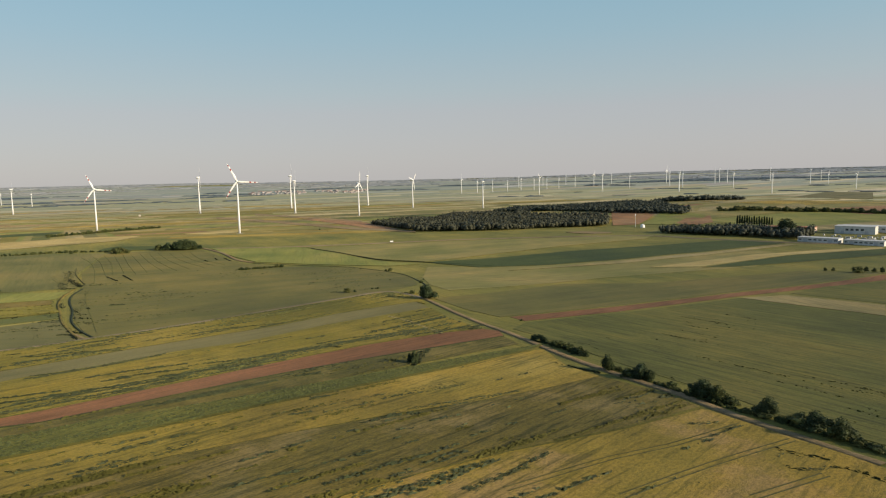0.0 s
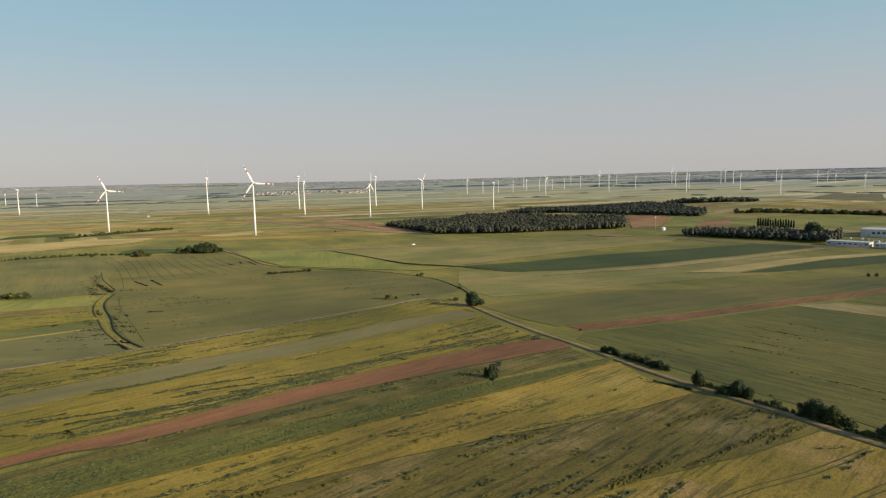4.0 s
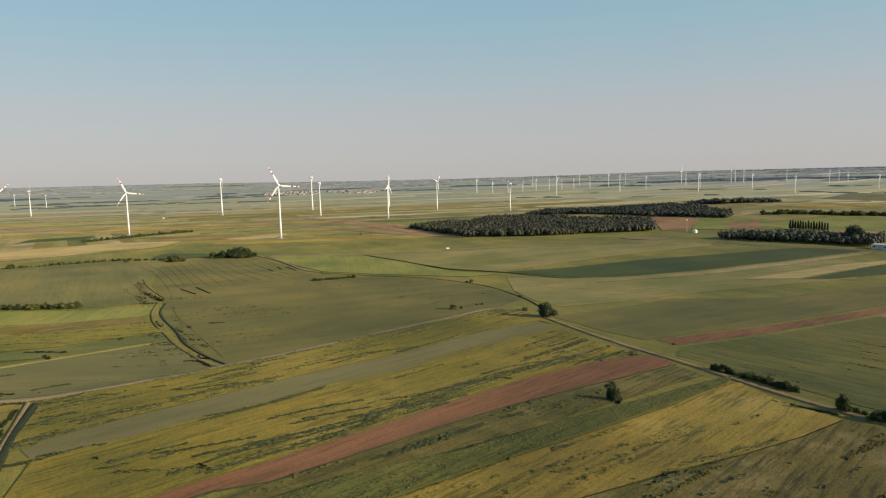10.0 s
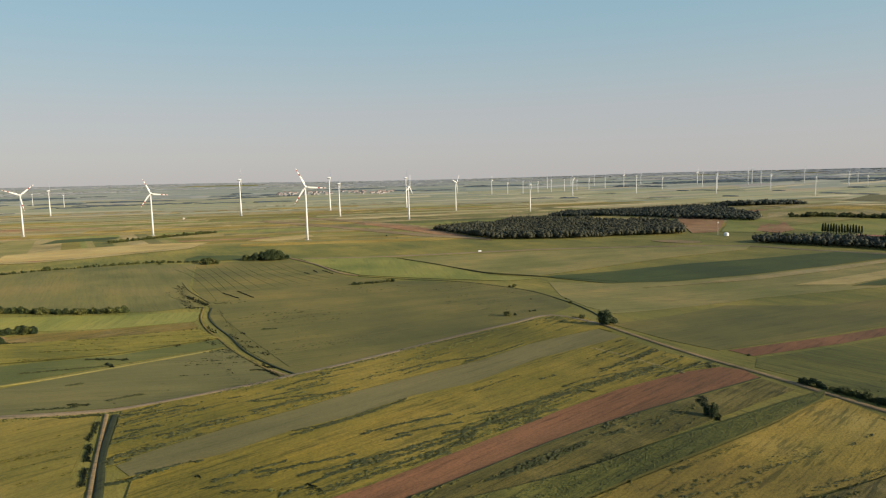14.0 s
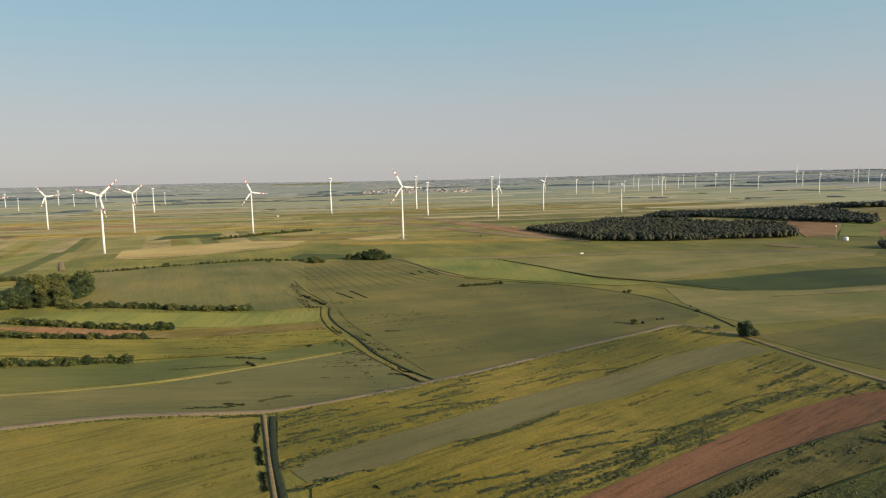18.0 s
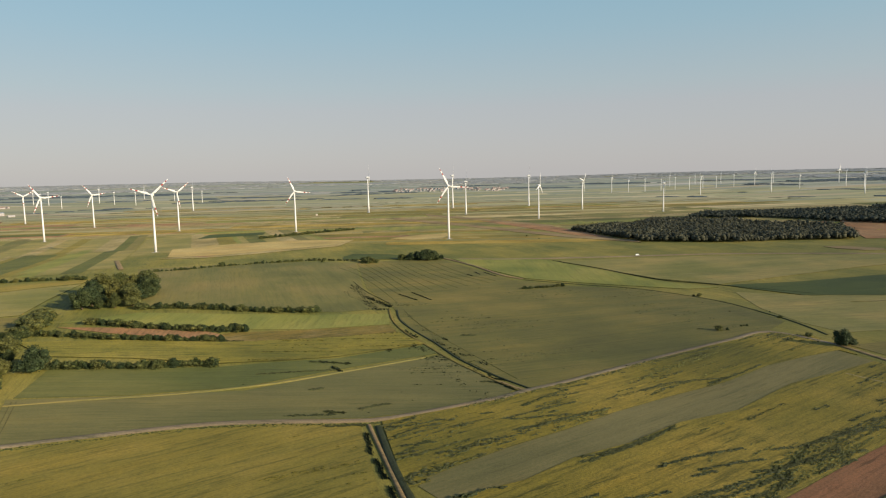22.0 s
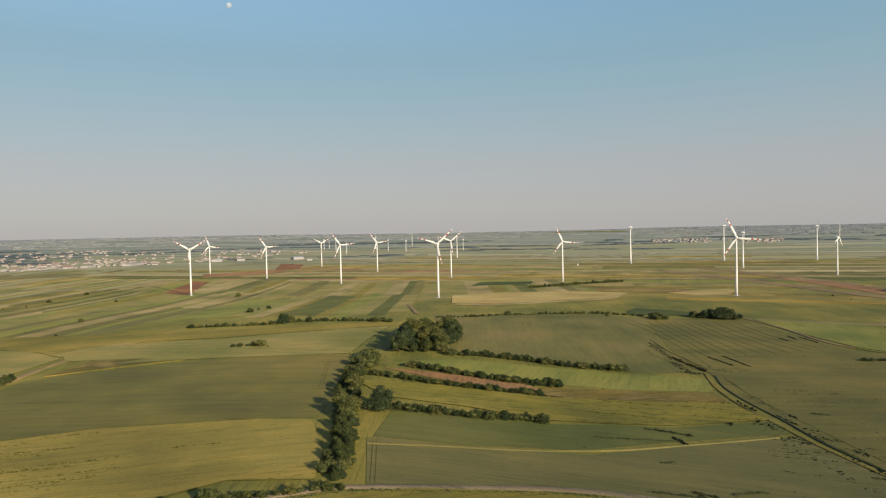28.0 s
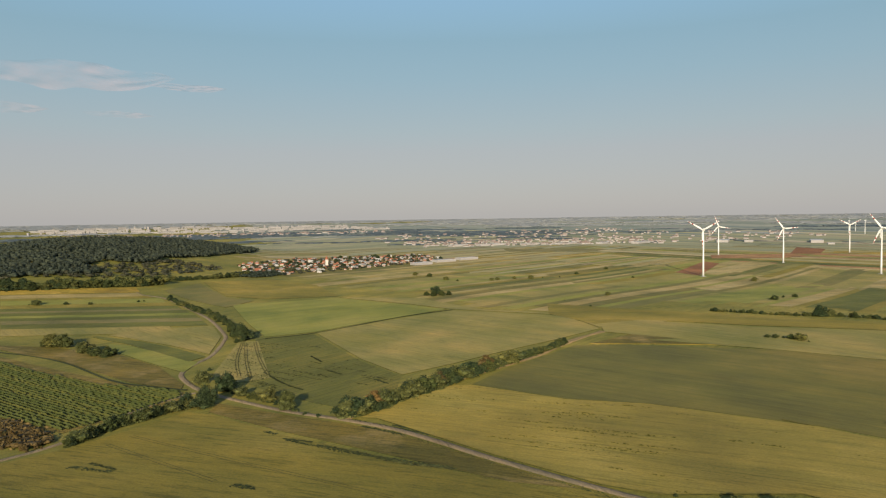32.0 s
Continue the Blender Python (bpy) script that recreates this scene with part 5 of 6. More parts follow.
def far_woods():
    """Belts of woodland and hedges in thin lines along the horizon; their leaf colours hold the haze."""
    rnd = np.random.RandomState(9)
    near, deep = ([], [], [0]), ([], [], [0])
    n = 0
    while n < 19000:
        r = 2500 + 2600 * rnd.uniform() ** 0.5
        a = rnd.uniform(-0.85, 2.3)
        x, y = -150 - r * math.sin(a), 300 + r * math.cos(a)
        d = noise.noise((a * 5.0, r * 0.006, 0.3)) + 0.5 * noise.noise((a * 14, r * 0.012, 4.3))
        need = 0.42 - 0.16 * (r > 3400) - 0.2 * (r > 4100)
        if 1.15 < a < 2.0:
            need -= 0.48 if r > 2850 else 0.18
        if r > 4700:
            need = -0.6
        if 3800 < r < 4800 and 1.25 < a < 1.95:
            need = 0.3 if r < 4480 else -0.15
        if d < need:
            continue
        n += 1
        h, w = rnd.uniform(1.5, 3.6), rnd.uniform(8, 20)
        q = w * rnd.uniform(1.8, 3.4)
        ball = BALL0[0] * (1 + 0.3 * (rnd.rand(len(BALL0[0]), 1) - 0.5)) * np.array((q, w, h))
        c, s = math.cos(a), math.sin(a)
        v = np.stack([ball[:, 0] * c - ball[:, 1] * s, ball[:, 0] * s + ball[:, 1] * c, ball[:, 2]], 1) + np.array((x, y, lz(x, y) + 1))
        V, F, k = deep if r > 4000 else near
        V.append(v)
        F += [tuple(f + k[0]) for f in BALL0[1]]
        k[0] += len(v)
    for (V, F, k), mat, label in ((near, "wood_haze_mid", "belts of woodland on the far plain, haze painted into their grey"), (deep, "wood_haze_deep", "woods along the horizon, haze painted in as pale blue-grey")):
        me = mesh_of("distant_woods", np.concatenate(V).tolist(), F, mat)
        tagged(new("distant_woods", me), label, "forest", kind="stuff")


far_woods()



# ---- buildings ----
def house(label, w, d, h, wall, roof, chimney=True):
    """A gabled house at the origin, its ridge along x."""
    t = tagged(new("house"), label, "house", "village houses")
    part("wall", box(bmesh.new(), -w / 2, -d / 2, -1, w / 2, d / 2, h), wall, t)
    bm = bmesh.new()
    e, r = 0.5, d * 0.5
    P = [(-w / 2 - e, -d / 2 - e, h - 0.2), (w / 2 + e, -d / 2 - e, h - 0.2), (w / 2 + e, 0, h + r), (-w / 2 - e, 0, h + r), (-w / 2 - e, d / 2 + e, h - 0.2), (w / 2 + e, d / 2 + e, h - 0.2)]
    v = [bm.verts.new(p) for p in P]
    for f in ((0, 1, 2, 3), (3, 2, 5, 4), (0, 3, 4), (1, 5, 2), (0, 4, 5, 1)):
        bm.faces.new([v[i] for i in f])
    rf = part("roof", bm, roof, t)
    if chimney:
        part("chimney", box(bmesh.new(), w * 0.2, 0.4, h + r * 0.4, w * 0.2 + 0.8, 1.2, h + r + 0.9), "roof_red", rf, "brick chimney")
    for s in (-1, 1):
        for x in (-w * 0.2,):
            part("window", box(bmesh.new(), x, s * d / 2 - 0.06, 1.0, x + 1.4, s * d / 2 + 0.06, 2.4), "glass_dark", t)
    part("door", box(bmesh.new(), 1.6, -d / 2 - 0.08, -0.2, 2.7, -d / 2 + 0.05, 2.0), "bark", t)
    return t


def row_of(src, places, group):
    first = [True] * len(src)
    for i, (x, y, turn, s) in enumerate(places):
        k = i % len(src)
        m = pose(x, y, lz(x, y) + 0.3, 0, 0, turn) @ Matrix.Scale(s, 4)
        if first[k]:
            src[k].matrix_basis = m
            first[k] = False
        else:
            copy_thing(src[k], m)


HOUSES = [house("white village house with a red tiled roof", 13, 9, 4.6, "plaster_white", "roof_red"), house("cream village house with an orange-red roof", 11, 10, 5.0, "plaster", "roof_red"),
          house("white village house with a red hipped roof", 15, 9, 3.8, "plaster_white", "roof_red"), house("pinkish village house with a grey roof", 12, 9, 5.2, "plaster_pink", "roof_grey"),
          house("white farm building with a pale roof", 24, 11, 4.4, "plaster_white", "roof_pale", False)]
VILLAGE = [(-1640, 75), (-1590, 150), (-1660, 270), (-1760, 420), (-1880, 590), (-2150, 600), (-2120, 380), (-2060, 210), (-1800, 60)]
rv = random.Random(8)
places = []
while len(places) < 290:
    x, y = rv.uniform(-2190, -1580), rv.uniform(50, 610)
    if inside(VILLAGE, x, y) and all(math.hypot(x - a, y - b) > 12 for a, b, *_ in places):
        places.append((x, y, rv.choice((25, 115, 30, 120, 65)), rv.uniform(0.55, 0.82)))
row_of(HOUSES, places, "village houses")
tower = tagged(new("church_tower"), "white church tower with a red pointed roof in the village", "church")
tower.matrix_basis = pose(-1790, 260, lz(-1790, 260))
part("wall", box(bmesh.new(), -3, -3, -1, 3, 3, 17), "plaster_white", tower)
part("roof", lathe(bmesh.new(), [(17, 4.2), (19, 3.0), (26, 0.1)], 4), "roof_red", tower)
rv = random.Random(21)
for i in range(110):
    x, y = rv.uniform(-2190, -1590), rv.uniform(60, 600)
    if inside(VILLAGE, x, y):
        plant("tree", rv.choice((0, 2)), x, y, rv.uniform(5, 10), "green garden tree between village houses", "village trees", wide=1.3)


forest("garden trees filling the gaps between village houses", VILLAGE, 21, 4.6, 8, "wood_far", 30, 8)
forest("dark trees at the edge of the village", [(-1560, 40), (-1540, 95), (-1590, 150), (-1640, 120), (-1640, 60)], 9, 6, 9, "wood_hill", 36)


def hall(label, w, d, h, wall="hall_white", roof="roof_pale", bays=6, span=1.0):
    t = tagged(new("industrial_hall"), label, "factory building", "industrial halls")
    part("wall", box(bmesh.new(), -w / 2, -d / 2, -1, w / 2, d / 2, h), wall, t)
    part("roof", box(bmesh.new(), -w / 2 - 0.4, -d / 2 - 0.4, h, w / 2 + 0.4, d / 2 + 0.4, h + 0.7, 0.1), roof, t)
    for k in range(bays):
        x = span * (-w / 2 + (k + 0.5) * w / bays)
        part("window", box(bmesh.new(), x - span * w / bays * 0.3, -d / 2 - 0.08, h * 0.45, x + span * w / bays * 0.3, -d / 2 + 0.05, h * 0.72), "glass_dark", t)
    for k in (-0.3, 0.3):
        part("gate", box(bmesh.new(), k * w - 2, -d / 2 - 0.1, -0.2, k * w + 2, -d / 2 + 0.05, 4), "grey_metal", t)
    return t


def put(ob, x, y, turn):
    ob.matrix_basis = pose(x, y, lz(x, y) + 0.2, 0, 0, turn)


put(hall("long white factory hall with a flat pale roof", 60, 24, 7.5, bays=9), 575, 905, -40)
put(hall("white factory block with a row of dark windows", 46, 26, 9.5, bays=4, span=0.5), 545, 880, -40)
put(hall("low white factory building with a pale roof", 44, 14, 4.8, bays=8), 438, 775, -50)
put(hall("low white warehouse with dark window bays", 40, 13, 4.6, bays=8), 468, 738, -50)
put(hall("low pale brick hall behind the wood", 70, 16, 6, "plaster_pink", "roof_red", 9), 480, 930, -40)
put(hall("wide white storage hall", 50, 30, 8, bays=7), 620, 850, -40)
rv = random.Random(4)
SHEDS = [hall("small white storage container shed", 8, 3.2, 3.0, bays=2), hall("small grey storage shed in a factory yard", 9, 4, 3.2, "grey_metal", "roof_grey", 2), hall("small white yard building", 12, 6, 4, bays=3)]
yard = []
while len(yard) < 120:
    x, y = rv.uniform(425, 640), rv.uniform(690, 880)
    u, v = (x - 430) * 0.64 - (y - 790) * 0.77, (x - 430) * 0.77 + (y - 790) * 0.64
    if -4 < v < 95 and -15 < u < 190 and all(math.hypot(x - a, y - b) > 5.5 for a, b, *_ in yard) and not (430 < x < 490 and y > 725):
        yard.append((x, y, rv.choice((-50, 40)), rv.uniform(0.4, 0.95)))
row_of(SHEDS, yard, "yard sheds")
for x, y, w, d, h, a in [(-2313, 1852, 90, 40, 11, -45), (-2250, 1915, 40, 30, 9, -45), (-2105, 2085, 110, 40, 11, -45), (-1960, 1990, 30, 20, 7, -45), (-2420, 1560, 110, 30, 9, -60), (-2470, 1430, 90, 26, 8, -60),
                         (-2530, 1300, 120, 26, 8, -65), (-2560, 1160, 90, 26, 8, -70), (-2590, 1010, 120, 26, 9, -75), (-2600, 880, 80, 26, 9, -75), (-1880, 640, 60, 24, 7, -70), (-1830, 560, 60, 24, 7, -70), (-1760, 480, 50, 22, 7, -70)]:
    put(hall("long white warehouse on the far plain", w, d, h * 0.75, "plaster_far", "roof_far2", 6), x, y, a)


def block(label, w, d, h, wall):
    t = tagged(new("apartment_building"), label, "apartment building", "city skyline")
    part("wall", box(bmesh.new(), -w / 2, -d / 2, -2, w / 2, d / 2, h), wall, t)
    part("roof", box(bmesh.new(), -w / 2 + 1, -d / 2 + 1, h, w / 2 - 1, d / 2 - 1, h + 1.2), "roof_grey", t)
    for k in range(2):
        z = h * (0.25 + 0.4 * k)
        part("window", box(bmesh.new(), -w / 2 + 2, -d / 2 - 0.15, z, w / 2 - 2, -d / 2 + 0.1, z + 1.8), "glass_dark", t, "band of windows")
    return t


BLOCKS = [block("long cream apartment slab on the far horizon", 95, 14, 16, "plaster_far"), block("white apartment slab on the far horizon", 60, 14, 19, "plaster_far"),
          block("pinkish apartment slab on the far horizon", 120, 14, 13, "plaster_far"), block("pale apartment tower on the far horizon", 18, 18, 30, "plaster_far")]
rv = random.Random(12)
city = []
for row in range(6):
    y = -900 + rv.uniform(0, 60)
    while y < 1010 - 40 * row:
        u = (y + 900) / 1900
        out = 3900 + 85 * row + rv.uniform(-25, 25) + 40 * math.sin(u * 9 + row)
        s = rv.uniform(0.5, 0.92)
        a = math.asin(max(-1, min(1, (y - 23) / out)))
        if noise.noise((y * 0.006, row * 0.7, 2.0)) > -0.36 + 0.05 * row:
            city.append((-244 - out * math.cos(a), y, 90 + rv.uniform(-22, 22), s))
        y += 58 * s + rv.uniform(0, 14)
rv.shuffle(city)
row_of(BLOCKS, city, "city skyline")


def far_town():
    """Roofs and walls of the distant towns, too small to tell apart."""
    rv = np.random.RandomState(30)
    spots = []
    for i in range(230):
        u = rv.rand()
        spots.append((-2700 + 180 * u + rv.uniform(-260, 120), 760 + 950 * u + rv.uniform(-60, 60)))
    spots += [(rv.uniform(-1080, -430), rv.uniform(3560, 3900)) for i in range(110)]
    spots += [(rv.uniform(-2950, -2350), rv.uniform(1600, 2500)) for i in range(90)]
    spots += [(rv.uniform(-3500, -2950), rv.uniform(700, 2100)) for i in range(150)]
    spots += [(rv.uniform(-3950, -3750), rv.uniform(-700, 950)) for i in range(150)]
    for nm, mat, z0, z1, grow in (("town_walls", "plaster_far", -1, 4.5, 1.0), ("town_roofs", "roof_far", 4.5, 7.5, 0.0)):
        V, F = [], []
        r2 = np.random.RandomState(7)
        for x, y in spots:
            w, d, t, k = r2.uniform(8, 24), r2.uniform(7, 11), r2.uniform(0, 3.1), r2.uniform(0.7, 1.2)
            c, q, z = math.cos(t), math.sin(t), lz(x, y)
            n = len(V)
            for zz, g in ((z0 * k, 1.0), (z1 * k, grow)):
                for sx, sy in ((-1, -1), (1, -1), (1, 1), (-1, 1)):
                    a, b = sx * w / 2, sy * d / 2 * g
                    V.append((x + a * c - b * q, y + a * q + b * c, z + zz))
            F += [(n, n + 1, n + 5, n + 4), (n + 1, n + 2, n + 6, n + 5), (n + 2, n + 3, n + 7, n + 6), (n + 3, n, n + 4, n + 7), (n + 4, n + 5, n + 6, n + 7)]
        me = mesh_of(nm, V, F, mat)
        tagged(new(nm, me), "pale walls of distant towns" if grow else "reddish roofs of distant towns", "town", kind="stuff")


far_town()

# small structures on the plain
hut = tagged(new("hunting_hide"), "small pale wooden hide on stilts in a field", "hide")
for sx in (-1.6, 1.6):
    for sy in (-1.6, 1.6):
        part("leg", box(bmesh.new(), sx - 0.2, sy - 0.2, -0.5, sx + 0.2, sy + 0.2, 4), "bark", hut)
part("cabin", box(bmesh.new(), -2.6, -2.6, 4, 2.6, 2.6, 8.4, 0.1), "plaster", hut)
part("roof", box(bmesh.new(), -3, -3, 8.4, 3, 3, 8.9), "roof_grey", hut)
put(hut, -825, 1808, 20)
post = tagged(new("sign_post"), "small white sign post where a track leaves the road", "sign")
part("pole", lathe(bmesh.new(), [(-0.4, 0.12), (2.6, 0.1)], 8), "white_paint", post)
part("sign", box(bmesh.new(), -0.6, -0.12, 1.7, 0.6, -0.06, 2.6, 0.02), "white_paint", post)
put(post, -589, 84, 60)
mast = tagged(new("radio_mast"), "thin grey lattice mast beside a white tank", "mast")
part("pole", lathe(bmesh.new(), [(-1, 0.35), (10, 0.28), (21, 0.12)], 8), "grey_metal", mast)
part("antenna", box(bmesh.new(), -0.8, -0.15, 18, 0.8, 0.15, 20), "white_paint", mast)
put(mast, 303, 1055, 0)
tank = tagged(new("storage_tank"), "round white storage tank on the plain", "tank")
part("shell", lathe(bmesh.new(), [(-0.5, 3.4), (3.6, 3.4), (4.6, 2.2), (4.9, 0.3)], 20), "white_paint", tank)
part("hatch", lathe(bmesh.new(), [(4.8, 0.5), (5.2, 0.5)], 10), "grey_metal", tank)
put(tank, 310, 1040, 0)


van = tagged(new("van"), "small white van on a distant country road", "van")
part("body", box(bmesh.new(), -2.6, -1.0, 0.45, 2.6, 1.0, 2.4, 0.2), "white_paint", van)
part("windscreen", box(bmesh.new(), 2.35, -0.85, 1.4, 2.64, 0.85, 2.1, 0.04), "glass_dark", van)
for sx in (-1.7, 1.7):
    for sy in (-0.95, 0.95):
        wheel = lathe(bmesh.new(), [(-0.12, 0.36), (0.12, 0.36)], 14)
        bmesh.ops.rotate(wheel, matrix=Matrix.Rotation(radians(90), 3, "X"), verts=wheel.verts)
        bmesh.ops.translate(wheel, vec=(sx, sy, 0.36), verts=wheel.verts)
        part("wheel", wheel, "glass_dark", van)
van.matrix_basis = pose(-70, 877.5, lz(-70, 877.5) + 0.72, 0, 0, 15) @ Matrix.Scale(0.8, 4)


# ---- lodged crop, weeds and wheel tracks ----
def wheel_track(pts, up=0.0):
    for off in (-0.95, 0.95):
        line = smooth_line(pts, 10)
        moved = []
        for i, p in enumerate(line):
            d = line[min(i + 1, len(line) - 1)] - line[max(i - 1, 0)]
            d = d / (np.linalg.norm(d) + 1e-9)
            moved.append((p[0] - d[1] * off, p[1] + d[0] * off))
        lane("wheel_track", "rut", "dark tractor wheel track pressed into standing crop", 0.3, moved, up)


wheel_track([(12, 137), (39, 154), (56, 162), (80, 177)], 0.22)
wheel_track([(36, 133), (62, 150), (88, 165)], 0.22)
wheel_track([(63, 132), (84, 143)], 0.22)
wheel_track([(-400, 283), (-383, 259), (-369, 239)])
wheel_track([(-538, 414), (-514, 381), (-490, 349)])
wheel_track([(-875, 41), (-790, 34), (-727, 34)], 0.35)
wheel_track([(-873, 44), (-785, 41), (-718, 41)], 0.35)
wheel_track([(-873, 52), (-790, 51), (-719, 53)], 0.35)
wheel_track([(-604, -21), (-560, 11), (-519, 42), (-471, 79)])
wheel_track([(-593, -30), (-552, -4), (-516, 19)])
wheel_track([(-593, 661), (-541, 587), (-499, 520)])
for pts in [[(-401, 730), (-367, 685), (-330, 622), (-293, 550)],
            [(-394, 741), (-358, 687), (-319, 618), (-292, 571)],
            [(-387, 752), (-346, 685), (-302, 600)],
            [(-379, 758), (-335, 680), (-295, 607)],
            [(-369, 760), (-325, 678), (-281, 601)],
            [(-363, 766), (-318, 687), (-275, 611)],
            [(-355, 772), (-312, 696), (-265, 622)],
            [(-345, 774), (-303, 698), (-256, 630)],
            [(-335, 775), (-295, 707), (-248, 641)],
            [(-325, 782), (-286, 713), (-238, 653)],
            [(-314, 784), (-276, 719), (-231, 664)],
            [(-302, 786), (-266, 721), (-225, 675)]]:
    lane("wheel_track", "beet", "dark curved tractor track in green crop", 0.3, pts)


def tufts(name, label, mat, at, turn, size, rnd, up=0.0):
    """Frayed low ridges of lodged stalks at the plan points, one mesh. turn and size: arrays."""
    n = len(at)
    if not n:
        return
    L, W, H = size * rnd.uniform(0.8, 3.0, n), size * rnd.uniform(0.1, 0.3, n), size * rnd.uniform(0.4, 1.25, n)
    a = turn + rnd.normal(size=n) * 0.16
    c, s = np.cos(a), np.sin(a)
    one = np.ones(n)
    U = np.stack([-L, L, L * rnd.uniform(0.6, 1, n), -L * rnd.uniform(0.6, 1, n), -L * 0.6, 0 * L, L * 0.65], 1)
    S = np.stack([-W, -W * 0.7, W * 0.7, W, W * rnd.uniform(-0.7, 0.7, n), W * rnd.uniform(-0.8, 0.8, n), W * rnd.uniform(-0.7, 0.7, n)], 1)
    Z = np.stack([-0.3 * one, -0.3 * one, -0.3 * one, -0.3 * one, H * rnd.uniform(0.4, 1, n), H, H * rnd.uniform(0.3, 1, n)], 1)
    X, Y = at[:, :1] + U * c[:, None] - S * s[:, None], at[:, 1:] + U * s[:, None] + S * c[:, None]
    V = np.stack([X, Y, Z + (land(at[:, 0], at[:, 1]) + 0.12 + up)[:, None]], -1).reshape(-1, 3)
    F = []
    for k in range(0, 7 * n, 7):
        F += [(k, k + 1, k + 6, k + 5, k + 4), (k + 2, k + 3, k + 4, k + 5, k + 6), (k + 1, k + 2, k + 6), (k + 3, k, k + 4)]
    tagged(new(name, mesh_of(name, V.tolist(), F, mat)), label, "crop clumps", kind="stuff")


def lodged(plot, turn, tries, cut, size, mat, label, seed, stretch=9.0, where=None, bias=None):
    """Clumps of lodged crop or weeds in streaks along the rows of a plot."""
    rnd = np.random.RandomState(seed)
    poly = PLOT[plot]
    bx, by = [p[0] for p in poly], [p[1] for p in poly]
    t = radians(turn)
    c, s = math.cos(t), math.sin(t)
    at = []
    for i in range(tries):
        x, y = rnd.uniform(min(bx), max(bx)), rnd.uniform(min(by), max(by))
        u, v = x * c + y * s, -x * s + y * c
        d = noise.noise((u * 0.2 / stretch, v * 0.36, seed * 3.1)) + 0.85 * noise.noise((x * 0.013, y * 0.013, seed * 1.7)) + 0.4 * noise.noise((u * 0.16, v * 0.8, seed))
        if bias:
            d += bias(0.682 * x + 0.731 * y, 0.682 * y - 0.731 * x)
        if d > cut and inside(poly, x, y) and not (where and not where(x, y)):
            at.append((x, y))
    at = np.array(at).reshape(-1, 2)
    tufts("lodged_crop", label, mat, at, np.full(len(at), t), size * rnd.uniform(0.4, 1.0, len(at)), rnd, STAND.get(plot, 0.0))


ROWS_B = 37


def edge_band(u, v):
    """More lodging in the lower third of the barley, beside the ploughed strip."""
    return 0.1 if 233 < v < 256 and u > 40 else -0.08 if v < 262 else -0.16


def road_band(u, v):
    return 0.06 if u < 70 else -0.02 if v > 318 else -0.1


def tangle(u, v):
    return 0.1 if 40 < u < 135 and v < 142 else -0.1


lodged("brown-olive weedy fallow with dark clumps", ROWS_B, 140000, 0.42, 0.46, "lodge_y", "tousled olive clumps of lodged crop in streaks", 1, bias=tangle)
lodged("brown-olive weedy fallow with dark clumps", ROWS_B, 70000, 0.62, 0.52, "weed_leaf", "dark green weed clumps in fallow", 2, bias=tangle)
lodged("dark green weedy strip of tall growth", NEAR, 130000, -0.6, 0.3, "weed_green", "rough green weeds crowding a strip", 3)
lodged("golden-yellow ripening barley strip", NEAR - 8, 26000, 0.72, 0.5, "lodge_y", "lodged yellow barley clumps", 4)
lodged("golden-yellow ripening barley strip", NEAR - 8, 30000, 0.66, 0.6, "weed_leaf", "dark weed streaks in ripening barley", 21)
lodged("patchy yellow-brown fallow field beside the dirt track", ROWS_B, 18000, 0.56, 0.55, "weed_leaf", "dark weed clumps in patchy fallow", 5)
lodged("yellow-green barley strip beside the farm road", NEAR, 70000, 0.55, 0.44, "weed_green", "lodged barley clumps in long streaks", 6, bias=road_band)
lodged("yellow-green barley strip beside the farm road", NEAR, 90000, 0.54, 0.5, "weed_leaf", "dark weed clumps in barley", 7, bias=road_band)
lodged("yellow barley strip crossed by dark weed clumps", NEAR, 90000, 0.56, 0.42, "weed_green", "lodged barley clumps in streaks", 8, 14.0, bias=edge_band)
lodged("yellow barley strip crossed by dark weed clumps", NEAR, 110000, 0.54, 0.54, "weed_leaf", "dark weed clumps in streaks across barley", 9, 14.0, bias=edge_band)
lodged("olive-green weedy strip beside ploughed soil", NEAR, 36000, 0.6, 0.5, "lodge_g", "rough green lodged growth in streaks", 10, 20.0)
lodged("olive-green weedy strip beside ploughed soil", NEAR, 36000, 0.62, 0.62, "weed_leaf", "dark weeds in a line beside ploughed soil", 22, 24.0)
lodged("smooth grey-green oat terrace above the road", 12, 36000, 0.8, 0.45, "weed_leaf", "dark weed clumps near the ditch", 12, where=lambda x, y: x > -330)
lodged("grey-green wheat terrace", 12, 27000, 0.6, 0.45, "weed_leaf", "dark weed clumps near the ditch", 13, where=lambda x, y: x > -335)
lodged("golden-yellow barley terrace", 12, 24000, 0.45, 0.4, "lodge_y", "tousled barley near the ditch", 14, where=lambda x, y: x > -330)
lodged("broad green wheat field over the crest of the hill", 30, 42000, 0.78, 0.49, "weed_leaf", "small dark clumps in green wheat", 15)
lodged("large dark green wheat field with drill lines", -60, 48000, 0.7, 0.3, "weed_green", "small lodged streaks in green wheat", 16)
lodged("golden ripening wheat field beside the tree belt", 45, 36000, 0.62, 0.49, "lodge_y", "lodged streaks in ripening wheat", 17)
lodged("broad olive-yellow field below the road", 35, 36000, 0.7, 0.44, "lodge_y", "lodged streaks in olive-yellow crop", 18)
lodged("dark green field behind the road trees", 30, 27000, 0.5, 0.54, "weed_leaf", "dark clumps in a green field", 19)


